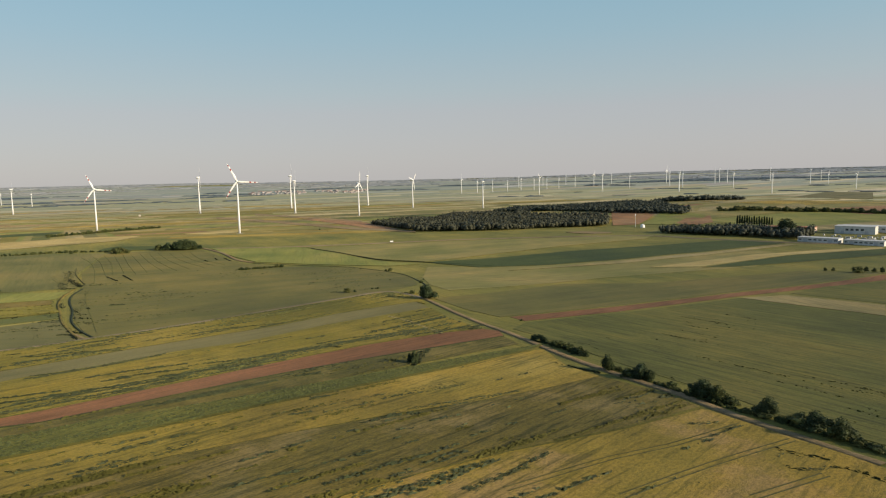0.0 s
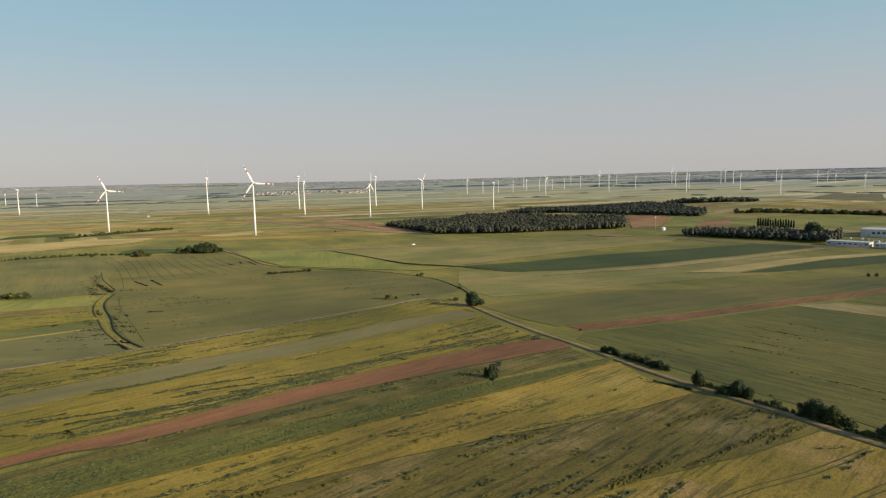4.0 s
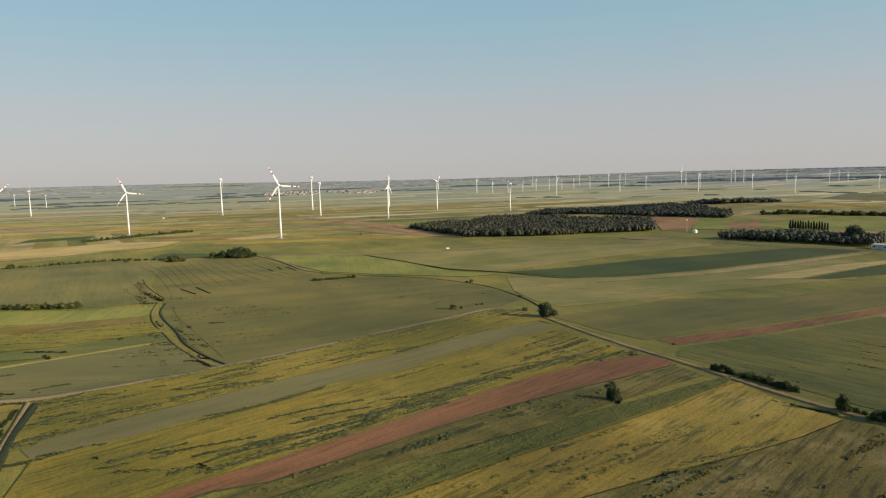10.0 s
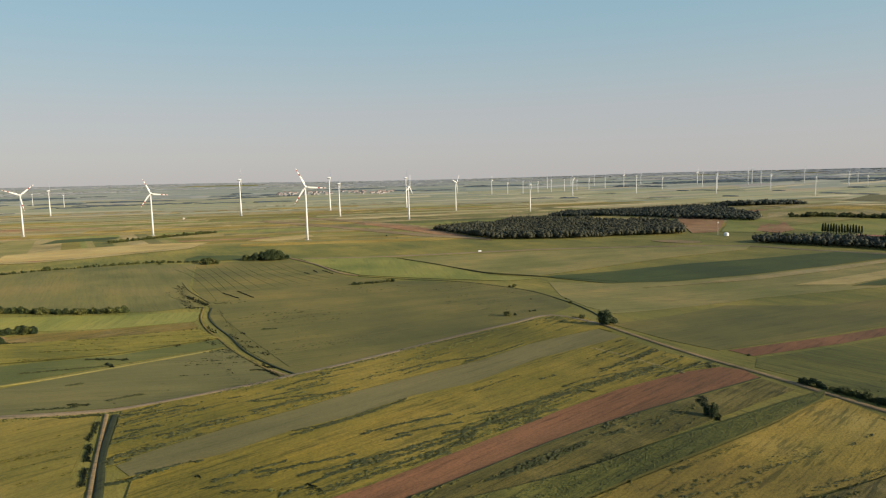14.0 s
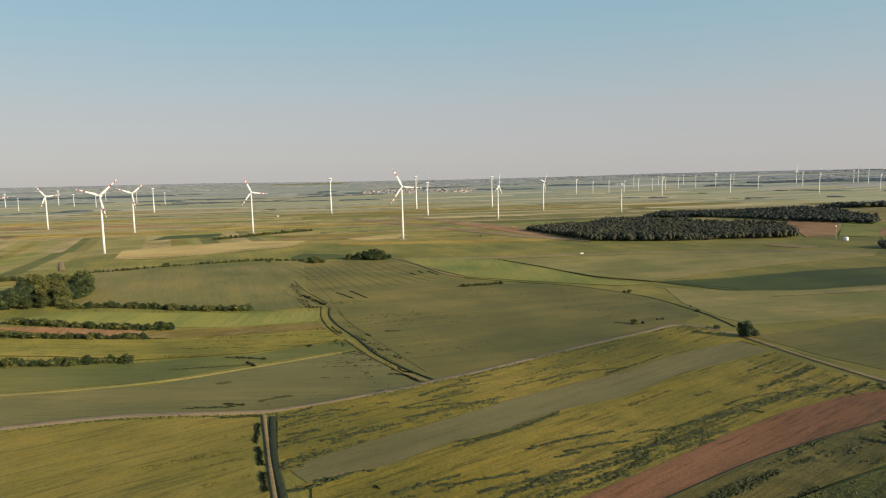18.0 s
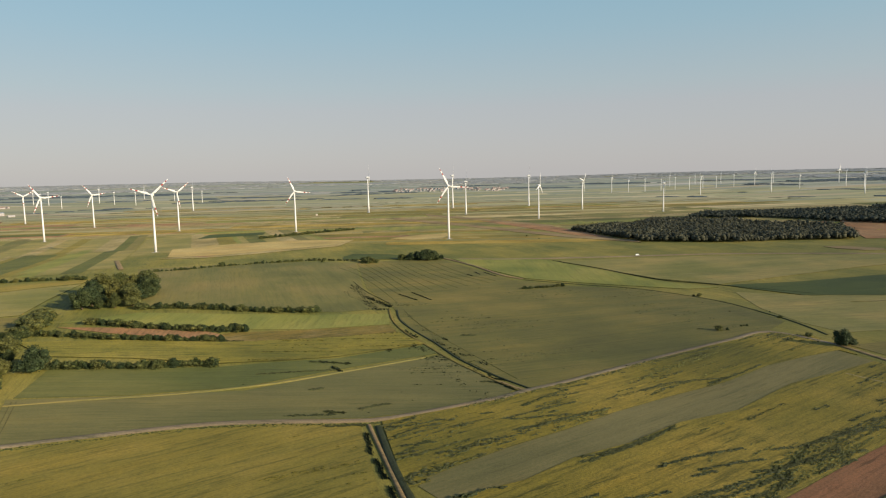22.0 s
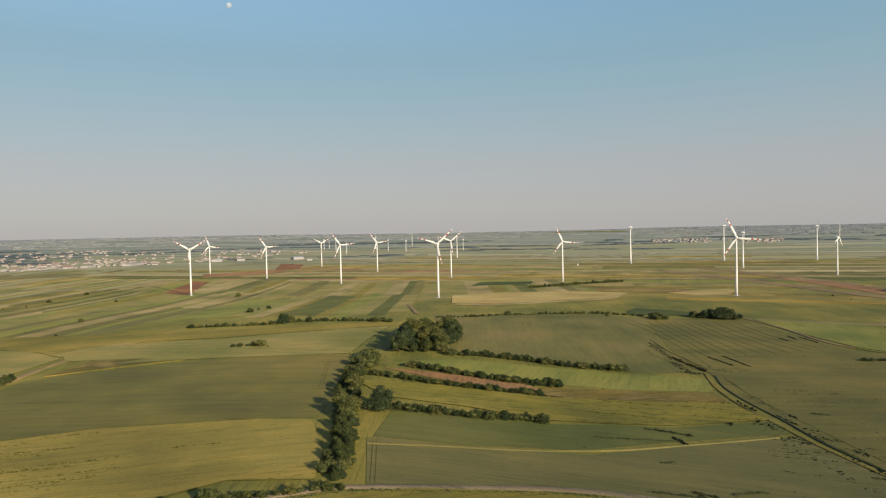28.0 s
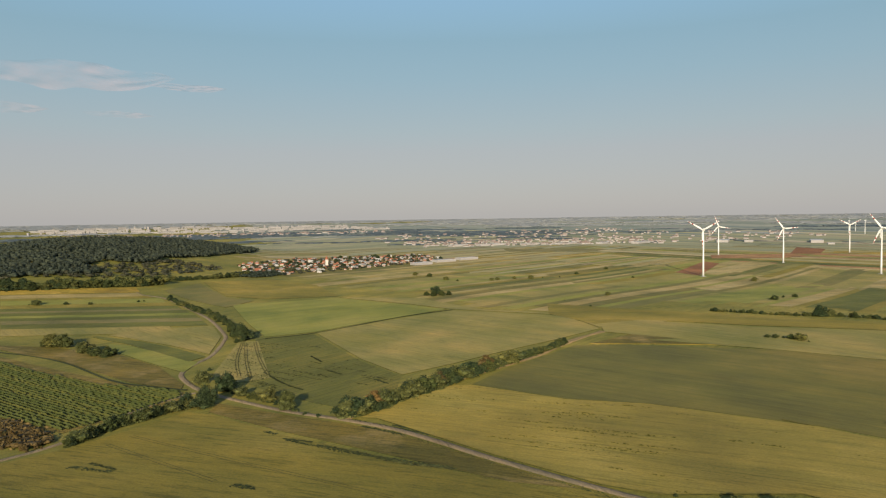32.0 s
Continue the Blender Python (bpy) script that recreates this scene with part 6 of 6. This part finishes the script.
def streak(pts, mat="weed_leaf", wide=1.3, size=0.5, many=4):
    rnd = np.random.RandomState(int(abs(pts[0][0] * 7 + pts[0][1])) % 9999)
    line = smooth_line(pts, 1.0)
    at, turn = [], []
    for i, p in enumerate(line[:-1]):
        d = line[i + 1] - p
        for k in range(int(many * 1.7)):
            at.append((p[0] + rnd.normal() * wide * 0.5, p[1] + rnd.normal() * wide * 0.5))
            turn.append(math.atan2(d[1], d[0]))
    at = np.array(at).reshape(-1, 2)
    tufts("lodged_streak", "dark streak of lodged crop and weeds along the rows", mat, at, np.array(turn), size * rnd.uniform(0.4, 1.0, len(at)), rnd)


streak([(-558, 51), (-532, 70), (-509, 90), (-490, 109)])
streak([(-534, 137), (-504, 169)])
streak([(-513, 144), (-492, 160), (-475, 176)])
streak([(-507, 130), (-473, 150)])
streak([(-503, 159), (-469, 186)])
streak([(-552, 196), (-531, 220), (-509, 241)])
streak([(-577, 86), (-548, 106), (-516, 128)])
streak([(-577, 42), (-571, 47)])
streak([(-563, -40), (-548, -22)])
streak([(-508, 25), (-502, 31)])
streak([(-453, 163), (-442, 176)])
streak([(-48, 152), (-34, 164), (-24, 174), (-17, 183)])
streak([(-25, 150), (-13, 156), (1, 162), (13, 172)])
streak([(-36, 136), (-20, 147), (-4, 160)])
streak([(-70, 159), (-64, 164)])
streak([(13, 184), (20, 189)])
streak([(-87, 151), (-78, 159), (-69, 168)])
streak([(-12, 218), (-4, 222), (4, 226)])
streak([(-19, 135), (-12, 143), (-5, 149)])
streak([(4, 137), (13, 146), (23, 156)])
streak([(78, 147), (83, 146), (90, 147), (95, 139)])
streak([(81, 158), (90, 152)])
streak([(67, 178), (75, 179)])
streak([(42, 251), (48, 244), (55, 237)])
streak([(57, 214), (63, 207)])
streak([(39, 199), (53, 204)])
streak([(-178, 277), (-164, 294), (-148, 297)])
streak([(-209, 236), (-196, 243)])
streak([(-192, 344), (-203, 350)])
streak([(-147, 318), (-131, 333), (-107, 351)])
streak([(-313, 338), (-277, 352)])
streak([(-273, 280), (-255, 284)])
streak([(-8, 283), (-12, 257)])
streak([(-13, 215), (6, 223)])
streak([(-72, 284), (-43, 306), (-13, 328)])
streak([(-103, 240), (-97, 240)])
streak([(-144, 198), (-126, 216), (-99, 236)])
streak([(-168, 200), (-143, 202)])
streak([(-206, 248), (-198, 262)])
streak([(-203, 304), (-184, 323)])
streak([(-365, 403), (-343, 404)])
streak([(-224, 443), (-219, 444)])
streak([(-39, 457), (-66, 433), (-103, 401), (-136, 368), (-163, 339), (-178, 325), (-187, 314), (-219, 287), (-237, 275), (-252, 272), (-274, 269), (-296, 264), (-314, 256), (-350, 238), (-366, 230), (-379, 219), (-422, 166), (-447, 147), (-493, 123), (-514, 114), (-550, 97)], "weed_green", 1.6, 0.4, 2)
streak([(-105, 152), (-97, 155), (-85, 164), (-77, 171)], wide=1.0, size=0.5, many=7)
streak([(-87, 148), (-80, 155), (-77, 161)], wide=1.0, size=0.5, many=7)
streak([(-73, 161), (-70, 164), (-67, 172)], wide=1.0, size=0.5, many=7)
streak([(-81, 142), (-71, 146), (-58, 155), (-48, 167)], wide=1.0, size=0.5, many=7)
streak([(-60, 144), (-48, 156), (-33, 170), (-15, 193)], wide=1.0, size=0.5, many=7)
streak([(-27, 144), (-20, 150), (-12, 156), (-7, 163)], wide=1.0, size=0.5, many=7)
streak([(-47, 140), (-28, 153), (-18, 166)], wide=1.0, size=0.5, many=7)
streak([(-42, 167), (-34, 174), (-19, 184)], wide=1.0, size=0.5, many=7)
streak([(-21, 168), (-13, 176)], wide=1.0, size=0.5, many=7)
streak([(-11, 158), (-3, 162)], wide=1.0, size=0.5, many=7)
streak([(-10, 165), (1, 172)], wide=1.0, size=0.5, many=7)
streak([(-12, 195), (2, 202), (23, 213)], wide=1.0, size=0.5, many=7)
streak([(4, 138), (10, 142), (18, 150)], wide=1.0, size=0.5, many=7)
streak([(20, 153), (25, 158)], wide=1.0, size=0.5, many=7)
streak([(-45, 211), (-36, 217)], wide=1.0, size=0.5, many=7)
streak([(19, 187), (13, 179)], wide=1.0, size=0.5, many=7)
streak([(38, 214), (47, 220)], wide=1.0, size=0.5, many=7)
streak([(38, 197), (50, 204)], wide=1.0, size=0.5, many=7)
streak([(-96, 205), (-84, 214), (-62, 234)], wide=1.0, size=0.5, many=7)
streak([(-52, 192), (-33, 204), (-20, 213)], wide=1.0, size=0.5, many=7)
streak([(-18, 210), (-8, 214), (5, 222)], wide=1.0, size=0.5, many=7)
streak([(-45, 207), (-38, 212)], wide=1.0, size=0.5, many=7)
streak([(-25, 231), (-21, 235)], wide=1.0, size=0.5, many=7)
streak([(-11, 279), (-12, 268), (-13, 254)], wide=1.0, size=0.5, many=7)
streak([(-9, 190), (4, 200), (24, 214)], wide=1.0, size=0.5, many=7)
streak([(-5, 187), (8, 195)], wide=1.0, size=0.5, many=7)
streak([(-141, 198), (-128, 210), (-113, 222), (-97, 245)], wide=1.0, size=0.5, many=7)
streak([(-136, 203), (-122, 217), (-103, 237), (-97, 248)], wide=1.0, size=0.5, many=7)
streak([(-97, 251), (-80, 266), (-58, 291), (-48, 292)], wide=1.0, size=0.5, many=7)
streak([(-89, 253), (-74, 269)], wide=1.0, size=0.5, many=7)
streak([(-82, 273), (-60, 291), (-14, 325)], wide=1.0, size=0.5, many=7)
streak([(-59, 300), (-45, 313), (-11, 330)], wide=1.0, size=0.5, many=7)
streak([(-157, 247), (-148, 258), (-143, 262)], wide=1.0, size=0.5, many=7)
streak([(-161, 210), (-150, 220)], wide=1.0, size=0.5, many=7)
streak([(-174, 203), (-167, 207)], wide=1.0, size=0.5, many=7)
streak([(3, 329), (18, 339)], wide=1.0, size=0.5, many=7)
streak([(-151, 254), (-137, 269), (-125, 285)], wide=1.0, size=0.5, many=7)
streak([(-100, 344), (-87, 360)], wide=1.0, size=0.5, many=7)
streak([(-127, 226), (-109, 236), (-98, 246)], wide=1.0, size=0.5, many=7)
streak([(-105, 245), (-83, 262), (-56, 289), (-33, 313)], wide=1.0, size=0.5, many=7)
streak([(-132, 249), (-114, 261)], wide=1.0, size=0.5, many=7)
streak([(-172, 318), (-158, 327)], wide=1.0, size=0.5, many=7)
streak([(-94, 407), (-79, 420)], wide=1.0, size=0.5, many=7)
streak([(-181, 273), (-171, 284)], wide=1.0, size=0.5, many=7)
streak([(-232, 273), (-223, 281)], wide=1.0, size=0.5, many=7)
streak([(-220, 245), (-212, 260)], wide=1.0, size=0.5, many=7)
streak([(-96, 297), (-76, 320)], wide=1.0, size=0.5, many=7)
streak([(-236, 264), (-229, 245)], wide=1.0, size=0.5, many=7)
streak([(-226, 240), (-219, 226)], wide=1.0, size=0.5, many=7)
streak([(-216, 220), (-210, 207)], wide=1.0, size=0.5, many=7)
streak([(-226, 262), (-218, 273)], wide=1.0, size=0.5, many=7)
streak([(-219, 254), (-209, 259)], wide=1.0, size=0.5, many=7)
streak([(-202, 247), (-194, 259)], wide=1.0, size=0.5, many=7)
streak([(-253, 270), (-240, 273)], wide=1.0, size=0.5, many=7)
streak([(-557, 201), (-535, 220), (-512, 240)], wide=1.0, size=0.5, many=7)
streak([(-520, 139), (-498, 157), (-476, 178)], wide=1.0, size=0.5, many=7)
streak([(-564, 87), (-543, 101)], wide=1.0, size=0.5, many=7)
streak([(-564, 109), (-545, 120)], wide=1.0, size=0.5, many=7)
streak([(-499, 240), (-486, 248)], wide=1.0, size=0.5, many=7)
streak([(-731, 51), (-685, 61), (-661, 70)], wide=0.9, size=0.5, many=6)
streak([(-773, 90), (-745, 94)], wide=0.9, size=0.5, many=6)
streak([(-711, 93), (-692, 100)], wide=0.9, size=0.5, many=6)
streak([(-664, 117), (-650, 121)], wide=0.9, size=0.5, many=6)
streak([(-561, 50), (-550, 61)], wide=0.9, size=0.5, many=6)
streak([(-544, 63), (-523, 79), (-506, 90), (-489, 109)], wide=0.9, size=0.5, many=6)
streak([(-565, -33), (-550, -21)], wide=0.9, size=0.5, many=6)
streak([(-508, 27), (-500, 33)], wide=0.9, size=0.5, many=6)
streak([(-595, 106), (-569, 124), (-532, 140)], wide=0.9, size=0.5, many=6)
streak([(-558, 103), (-534, 118), (-508, 132)], wide=0.9, size=0.5, many=6)
lane("ditch", "rut", "narrow dark ditch running up to a field junction", 0.5, [(-358, 642), (-335, 599), (-315, 569), (-296, 541)])
lane("wheel_track", "beet", "thin dark line beside an overgrown ditch", 0.22, [(-186, 347), (-201, 373), (-218, 402), (-237, 434), (-259, 472), (-274, 504), (-281, 521)])
streak([(-202, 340), (-195, 339), (-186, 328)], wide=1.2, size=0.6, many=5)
streak([(-208, 380), (-201, 371)], wide=3.0, size=0.6, many=2)
streak([(-222, 392), (-213, 391)], wide=3.0, size=0.6, many=2)
streak([(-229, 406), (-223, 404)], wide=3.0, size=0.6, many=2)
streak([(-242, 427), (-234, 415)], wide=3.0, size=0.6, many=2)
streak([(-223, 365), (-216, 369)], wide=3.0, size=0.6, many=2)
streak([(-232, 388), (-225, 378)], wide=3.0, size=0.6, many=2)
streak([(-265, 451), (-253, 432)], wide=3.0, size=0.6, many=2)
streak([(-321, 566), (-304, 526), (-291, 519)], wide=6.0, size=0.55, many=1)
streak([(-349, 622), (-321, 566), (-297, 538)], wide=6.0, size=0.55, many=1)
streak([(-349, 615), (-324, 559), (-308, 526)], wide=6.0, size=0.55, many=1)
streak([(-226, 443), (-218, 444)], wide=1.2, size=0.6, many=5)
streak([(-236, 432), (-233, 428)], wide=1.2, size=0.6, many=5)
streak([(-296, 365), (-285, 365), (-274, 364)], wide=1.2, size=0.6, many=5)
streak([(-281, 357), (-273, 348)], wide=1.2, size=0.6, many=5)
streak([(-247, 292), (-242, 297), (-236, 301)], wide=1.2, size=0.6, many=5)
streak([(-260, 287), (-252, 286)], wide=1.2, size=0.6, many=5)
streak([(-277, 316), (-272, 320)], wide=1.2, size=0.6, many=5)
streak([(-263, 413), (-251, 412), (-239, 398)], wide=3.0, size=0.6, many=2)
streak([(-274, 411), (-260, 395)], wide=3.0, size=0.6, many=2)
streak([(-288, 429), (-278, 436), (-267, 444)], wide=3.0, size=0.6, many=2)
streak([(-306, 412), (-293, 418)], wide=3.0, size=0.6, many=2)
streak([(-181, 305), (-173, 318), (-163, 331)], wide=1.2, size=0.6, many=5)
streak([(-175, 304), (-165, 312)], wide=1.2, size=0.6, many=5)
streak([(-185, 287), (-178, 289), (-163, 296)], wide=1.2, size=0.6, many=5)
streak([(-197, 292), (-192, 295)], wide=1.2, size=0.6, many=5)
streak([(-227, 277), (-222, 284)], wide=1.2, size=0.6, many=5)
streak([(-215, 275), (-211, 278)], wide=1.2, size=0.6, many=5)
streak([(-174, 280), (-163, 291), (-154, 300)], wide=1.2, size=0.6, many=5)
streak([(-96, 251), (-83, 259), (-67, 269)], wide=1.0, size=0.55, many=6)
streak([(-97, 265), (-85, 271), (-72, 282), (-58, 291)], wide=1.0, size=0.55, many=6)
streak([(-70, 282), (-57, 297), (-48, 305)], wide=1.0, size=0.55, many=6)
streak([(-51, 301), (-37, 313), (-22, 326), (-12, 332)], wide=1.0, size=0.55, many=6)
streak([(-33, 308), (-23, 316), (-9, 322)], wide=1.0, size=0.55, many=6)
streak([(-91, 209), (-82, 218), (-73, 226), (-62, 234)], wide=1.0, size=0.55, many=6)
streak([(-89, 197), (-82, 202), (-67, 212), (-56, 223)], wide=1.0, size=0.55, many=6)
streak([(-78, 189), (-74, 194), (-68, 198)], wide=1.0, size=0.55, many=6)
streak([(-45, 209), (-40, 212)], wide=1.0, size=0.55, many=6)
streak([(-21, 207), (-13, 212), (-6, 215)], wide=1.0, size=0.55, many=6)
streak([(-26, 233), (-21, 236)], wide=1.0, size=0.55, many=6)
streak([(-56, 240), (-48, 245)], wide=1.0, size=0.55, many=6)
streak([(-37, 194), (-31, 198), (-23, 204)], wide=1.0, size=0.55, many=6)
streak([(-47, 192), (-41, 195)], wide=1.0, size=0.55, many=6)
streak([(-69, 197), (-61, 204), (-52, 209)], wide=1.0, size=0.55, many=6)
streak([(6, 328), (15, 332)], wide=1.0, size=0.55, many=6)
streak([(-20, 185), (-14, 189)], wide=1.0, size=0.55, many=6)
streak([(-24, 328), (-17, 330)], wide=1.0, size=0.55, many=6)
streak([(-67, 313), (-59, 320)], wide=1.0, size=0.55, many=6)
streak([(-90, 246), (-74, 260)], wide=1.0, size=0.55, many=6)
streak([(-160, 250), (-147, 260), (-130, 278)], wide=0.9, size=0.62, many=5)
streak([(-136, 245), (-123, 256), (-106, 265)], wide=0.9, size=0.62, many=5)
streak([(-149, 211), (-135, 220), (-116, 234), (-86, 259)], wide=0.9, size=0.62, many=5)
streak([(-141, 211), (-128, 220), (-115, 230), (-101, 243)], wide=0.9, size=0.62, many=5)
streak([(-173, 208), (-164, 216), (-156, 222)], wide=0.9, size=0.62, many=5)
streak([(-230, 272), (-221, 275), (-212, 283)], wide=0.9, size=0.62, many=5)
streak([(-220, 253), (-213, 257)], wide=0.9, size=0.62, many=5)
streak([(-202, 246), (-197, 252)], wide=0.9, size=0.62, many=5)
streak([(-187, 287), (-170, 304), (-159, 313)], wide=0.9, size=0.62, many=5)
streak([(-183, 274), (-166, 289), (-146, 306)], wide=0.9, size=0.62, many=5)
streak([(-167, 331), (-154, 342)], wide=0.9, size=0.62, many=5)
streak([(-133, 376), (-115, 392), (-88, 412)], wide=0.9, size=0.62, many=5)
streak([(-130, 333), (-116, 347), (-89, 358)], wide=0.9, size=0.62, many=5)
streak([(-203, 208), (-195, 212)], wide=0.9, size=0.62, many=5)
streak([(-185, 223), (-182, 224)], wide=0.9, size=0.62, many=5)
streak([(-179, 212), (-177, 210)], wide=0.9, size=0.62, many=5)
streak([(-127, 239), (-119, 244)], wide=0.9, size=0.62, many=5)
streak([(-115, 223), (-107, 227)], wide=0.9, size=0.62, many=5)
streak([(-99, 348), (-79, 369), (-67, 384)], wide=0.9, size=0.62, many=5)
streak([(-133, 219), (-125, 225)], wide=0.9, size=0.62, many=5)
streak([(-109, 244), (-96, 251), (-84, 271)], wide=0.9, size=0.62, many=5)
streak([(-151, 198), (-144, 206), (-132, 221)], wide=0.9, size=0.6, many=5)
streak([(-162, 214), (-150, 219), (-135, 227)], wide=0.9, size=0.6, many=5)
streak([(-145, 204), (-141, 200)], wide=0.9, size=0.6, many=5)
streak([(-160, 246), (-148, 257), (-135, 271), (-124, 287)], wide=0.9, size=0.6, many=5)
streak([(-124, 244), (-114, 250), (-102, 256)], wide=0.9, size=0.6, many=5)
streak([(-103, 240), (-98, 242)], wide=0.9, size=0.6, many=5)
streak([(-80, 274), (-68, 283), (-50, 295)], wide=0.9, size=0.6, many=5)
streak([(-45, 303), (-26, 321), (-12, 330)], wide=0.9, size=0.6, many=5)
streak([(-93, 206), (-82, 214), (-63, 232)], wide=0.9, size=0.6, many=5)
streak([(-77, 191), (-68, 198), (-61, 202)], wide=0.9, size=0.6, many=5)
streak([(-44, 209), (-39, 212)], wide=0.9, size=0.6, many=5)
streak([(-47, 192), (-41, 194)], wide=0.9, size=0.6, many=5)
streak([(-52, 242), (-48, 243)], wide=0.9, size=0.6, many=5)
streak([(-168, 287), (-154, 299)], wide=0.9, size=0.6, many=5)
streak([(-111, 224), (-106, 228)], wide=0.9, size=0.6, many=5)
streak([(-94, 195), (-81, 204), (-65, 215)], wide=0.9, size=0.6, many=5)
streak([(-258, 710), (-251, 700)], wide=0.8, size=0.6, many=4)
streak([(-252, 727), (-245, 712)], wide=0.8, size=0.6, many=4)
streak([(-243, 728), (-228, 704)], wide=0.8, size=0.6, many=4)
streak([(-300, 586), (-280, 563)], wide=0.8, size=0.6, many=4)
streak([(-291, 596), (-269, 567)], wide=0.8, size=0.6, many=4)
streak([(-352, 620), (-331, 579), (-320, 560)], wide=4.0, size=0.7, many=2)
streak([(-324, 567), (-310, 551), (-294, 530)], wide=4.0, size=0.7, many=2)
streak([(-319, 549), (-303, 521), (-295, 522)], wide=4.0, size=0.7, many=2)
streak([(-318, 560), (-296, 534)], wide=4.0, size=0.7, many=2)
# rough growth along the ditches and the road verge
for pts in ([(-196, 312), (-212, 338), (-232, 372), (-252, 408), (-270, 450), (-285, 495)], [(-178, 320), (-200, 352), (-226, 400), (-250, 452), (-275, 505)], [(-231, 268), (-219, 243), (-211, 225)], [(-225, 280), (-190, 300), (-160, 325), (-120, 358)], [(-293, 530), (-330, 560), (-350, 590)]):
    streak(pts, "weed_leaf", 3.0, 0.4, 1)
    streak(pts, "weed_green", 4.5, 0.36, 1)


# ---- vineyard ----
def vineyard():
    """Rows of vines on the slope; each row is a part."""
    top = tagged(new("vineyard"), "green vineyard with parallel vine rows on a slope", "vineyard")
    turn = radians(33.8)
    d = np.array((math.cos(turn), math.sin(turn)))
    e = np.array((-d[1], d[0]))
    o = np.array((-790.0, -95.0))
    z0 = lz(*o)
    top.matrix_basis = pose(o[0], o[1], z0)
    poly = [(-1030, -262), (-895, -157), (-817, -103), (-756, -60), (-703, -4), (-682, -2), (-659, -24), (-636, -47), (-634, -58), (-686, -102), (-782, -177), (-900, -260)]
    rnd = np.random.RandomState(77)
    for j in range(-60, 60):
        w = j * 2.9
        run, runs = [], []
        for u in np.arange(-330, 240, 1.6):
            if inside(poly, *(o + d * u + e * w)):
                run.append(u)
            elif run:
                runs.append(run)
                run = []
        for us in runs:
            if len(us) < 5:
                continue
            us = np.array(us)
            n = len(us)
            ring = []
            gap = 0.55 + 0.45 * np.array([1.0 if noise.noise((u * 0.09, w * 0.4, 3)) > -0.42 else 0.25 for u in us])
            q = o + us[:, None] * d + w * e
            z = land(q[:, 0], q[:, 1]) - z0
            for side, up in ((-0.26, 0.1), (-0.38, 0.8), (-0.15, 1.4), (0.15, 1.45), (0.38, 0.85), (0.26, 0.1)):
                f = gap * rnd.uniform(0.6, 1.35, n)
                off = side * f + rnd.normal(size=n) * 0.1
                p = q - o + off[:, None] * e + (rnd.normal(size=n) * 0.3)[:, None] * d
                ring.append(np.stack([p[:, 0], p[:, 1], z + up * f], 1))
            V = np.stack(ring, 1).reshape(-1, 3)
            F = [(6 * i + k, 6 * i + k + 1, 6 * i + k + 7, 6 * i + k + 6) for i in range(n - 1) for k in range(5)]
            ob = new("vine", mesh_of("vine", V.tolist(), F, "vine_leaf"))
            ob.parent = top


vineyard()

# ---- sky: moon and thin clouds ----
moon = new("moon", mesh_of("moon", *[x.tolist() for x in (ico_ball(4)[0] * 19, ico_ball(4)[1])], "moon_rock", True))
moon.matrix_basis = pose(-216 - 0.7034 * 4700, 35 + 0.6413 * 4700, 113 + 0.3065 * 4700)
tagged(moon, "pale half-lit daytime moon in the blue sky", "moon", kind="structure")


def cloud(az, el, wide, high, seed, label):
    """A thin sheet of drifting cloud, seen edge-on from afar."""
    rnd = np.random.RandomState(seed)
    r = 4650.0
    V, F = [], []
    nx, ny = 40, 10
    for i in range(nx + 1):
        for j in range(ny + 1):
            u, v = i / nx * 2 - 1, j / ny * 2 - 1
            edge = (1 - abs(u) ** 3) * (0.75 + 0.25 * noise.noise((u * 3, seed, 0)))
            a = az + u * wide
            b = el + v * high * edge + 0.25 * high * noise.noise((u * 2.2, 0.5, seed))
            rr = r + 60 * noise.noise((u * 4, v * 2, seed))
            V.append((-244 + rr * math.cos(b) * math.cos(a), 23 + rr * math.cos(b) * math.sin(a), 115 + rr * math.sin(b)))
    for i in range(nx):
        for j in range(ny):
            k = i * (ny + 1) + j
            F.append((k, k + 1, k + ny + 2, k + ny + 1))
    ob = new("cloud", mesh_of("cloud", V, F, "cloud", True))
    ob.visible_shadow = False
    tagged(ob, label, "cloud", "thin clouds", "structure")


cloud(math.atan2(-0.17, -0.97), math.asin(0.188), 0.125, 0.022, 1, "thin pinkish cloud bank low in the sky")
cloud(math.atan2(-0.03, -0.985), math.asin(0.18), 0.05, 0.006, 2, "thin pale cloud wisp")
cloud(math.atan2(-0.12, -0.983), math.asin(0.141), 0.045, 0.005, 3, "thin pale cloud wisp")
cloud(math.atan2(-0.255, -0.955), math.asin(0.143), 0.06, 0.009, 4, "thin pinkish cloud wisp")
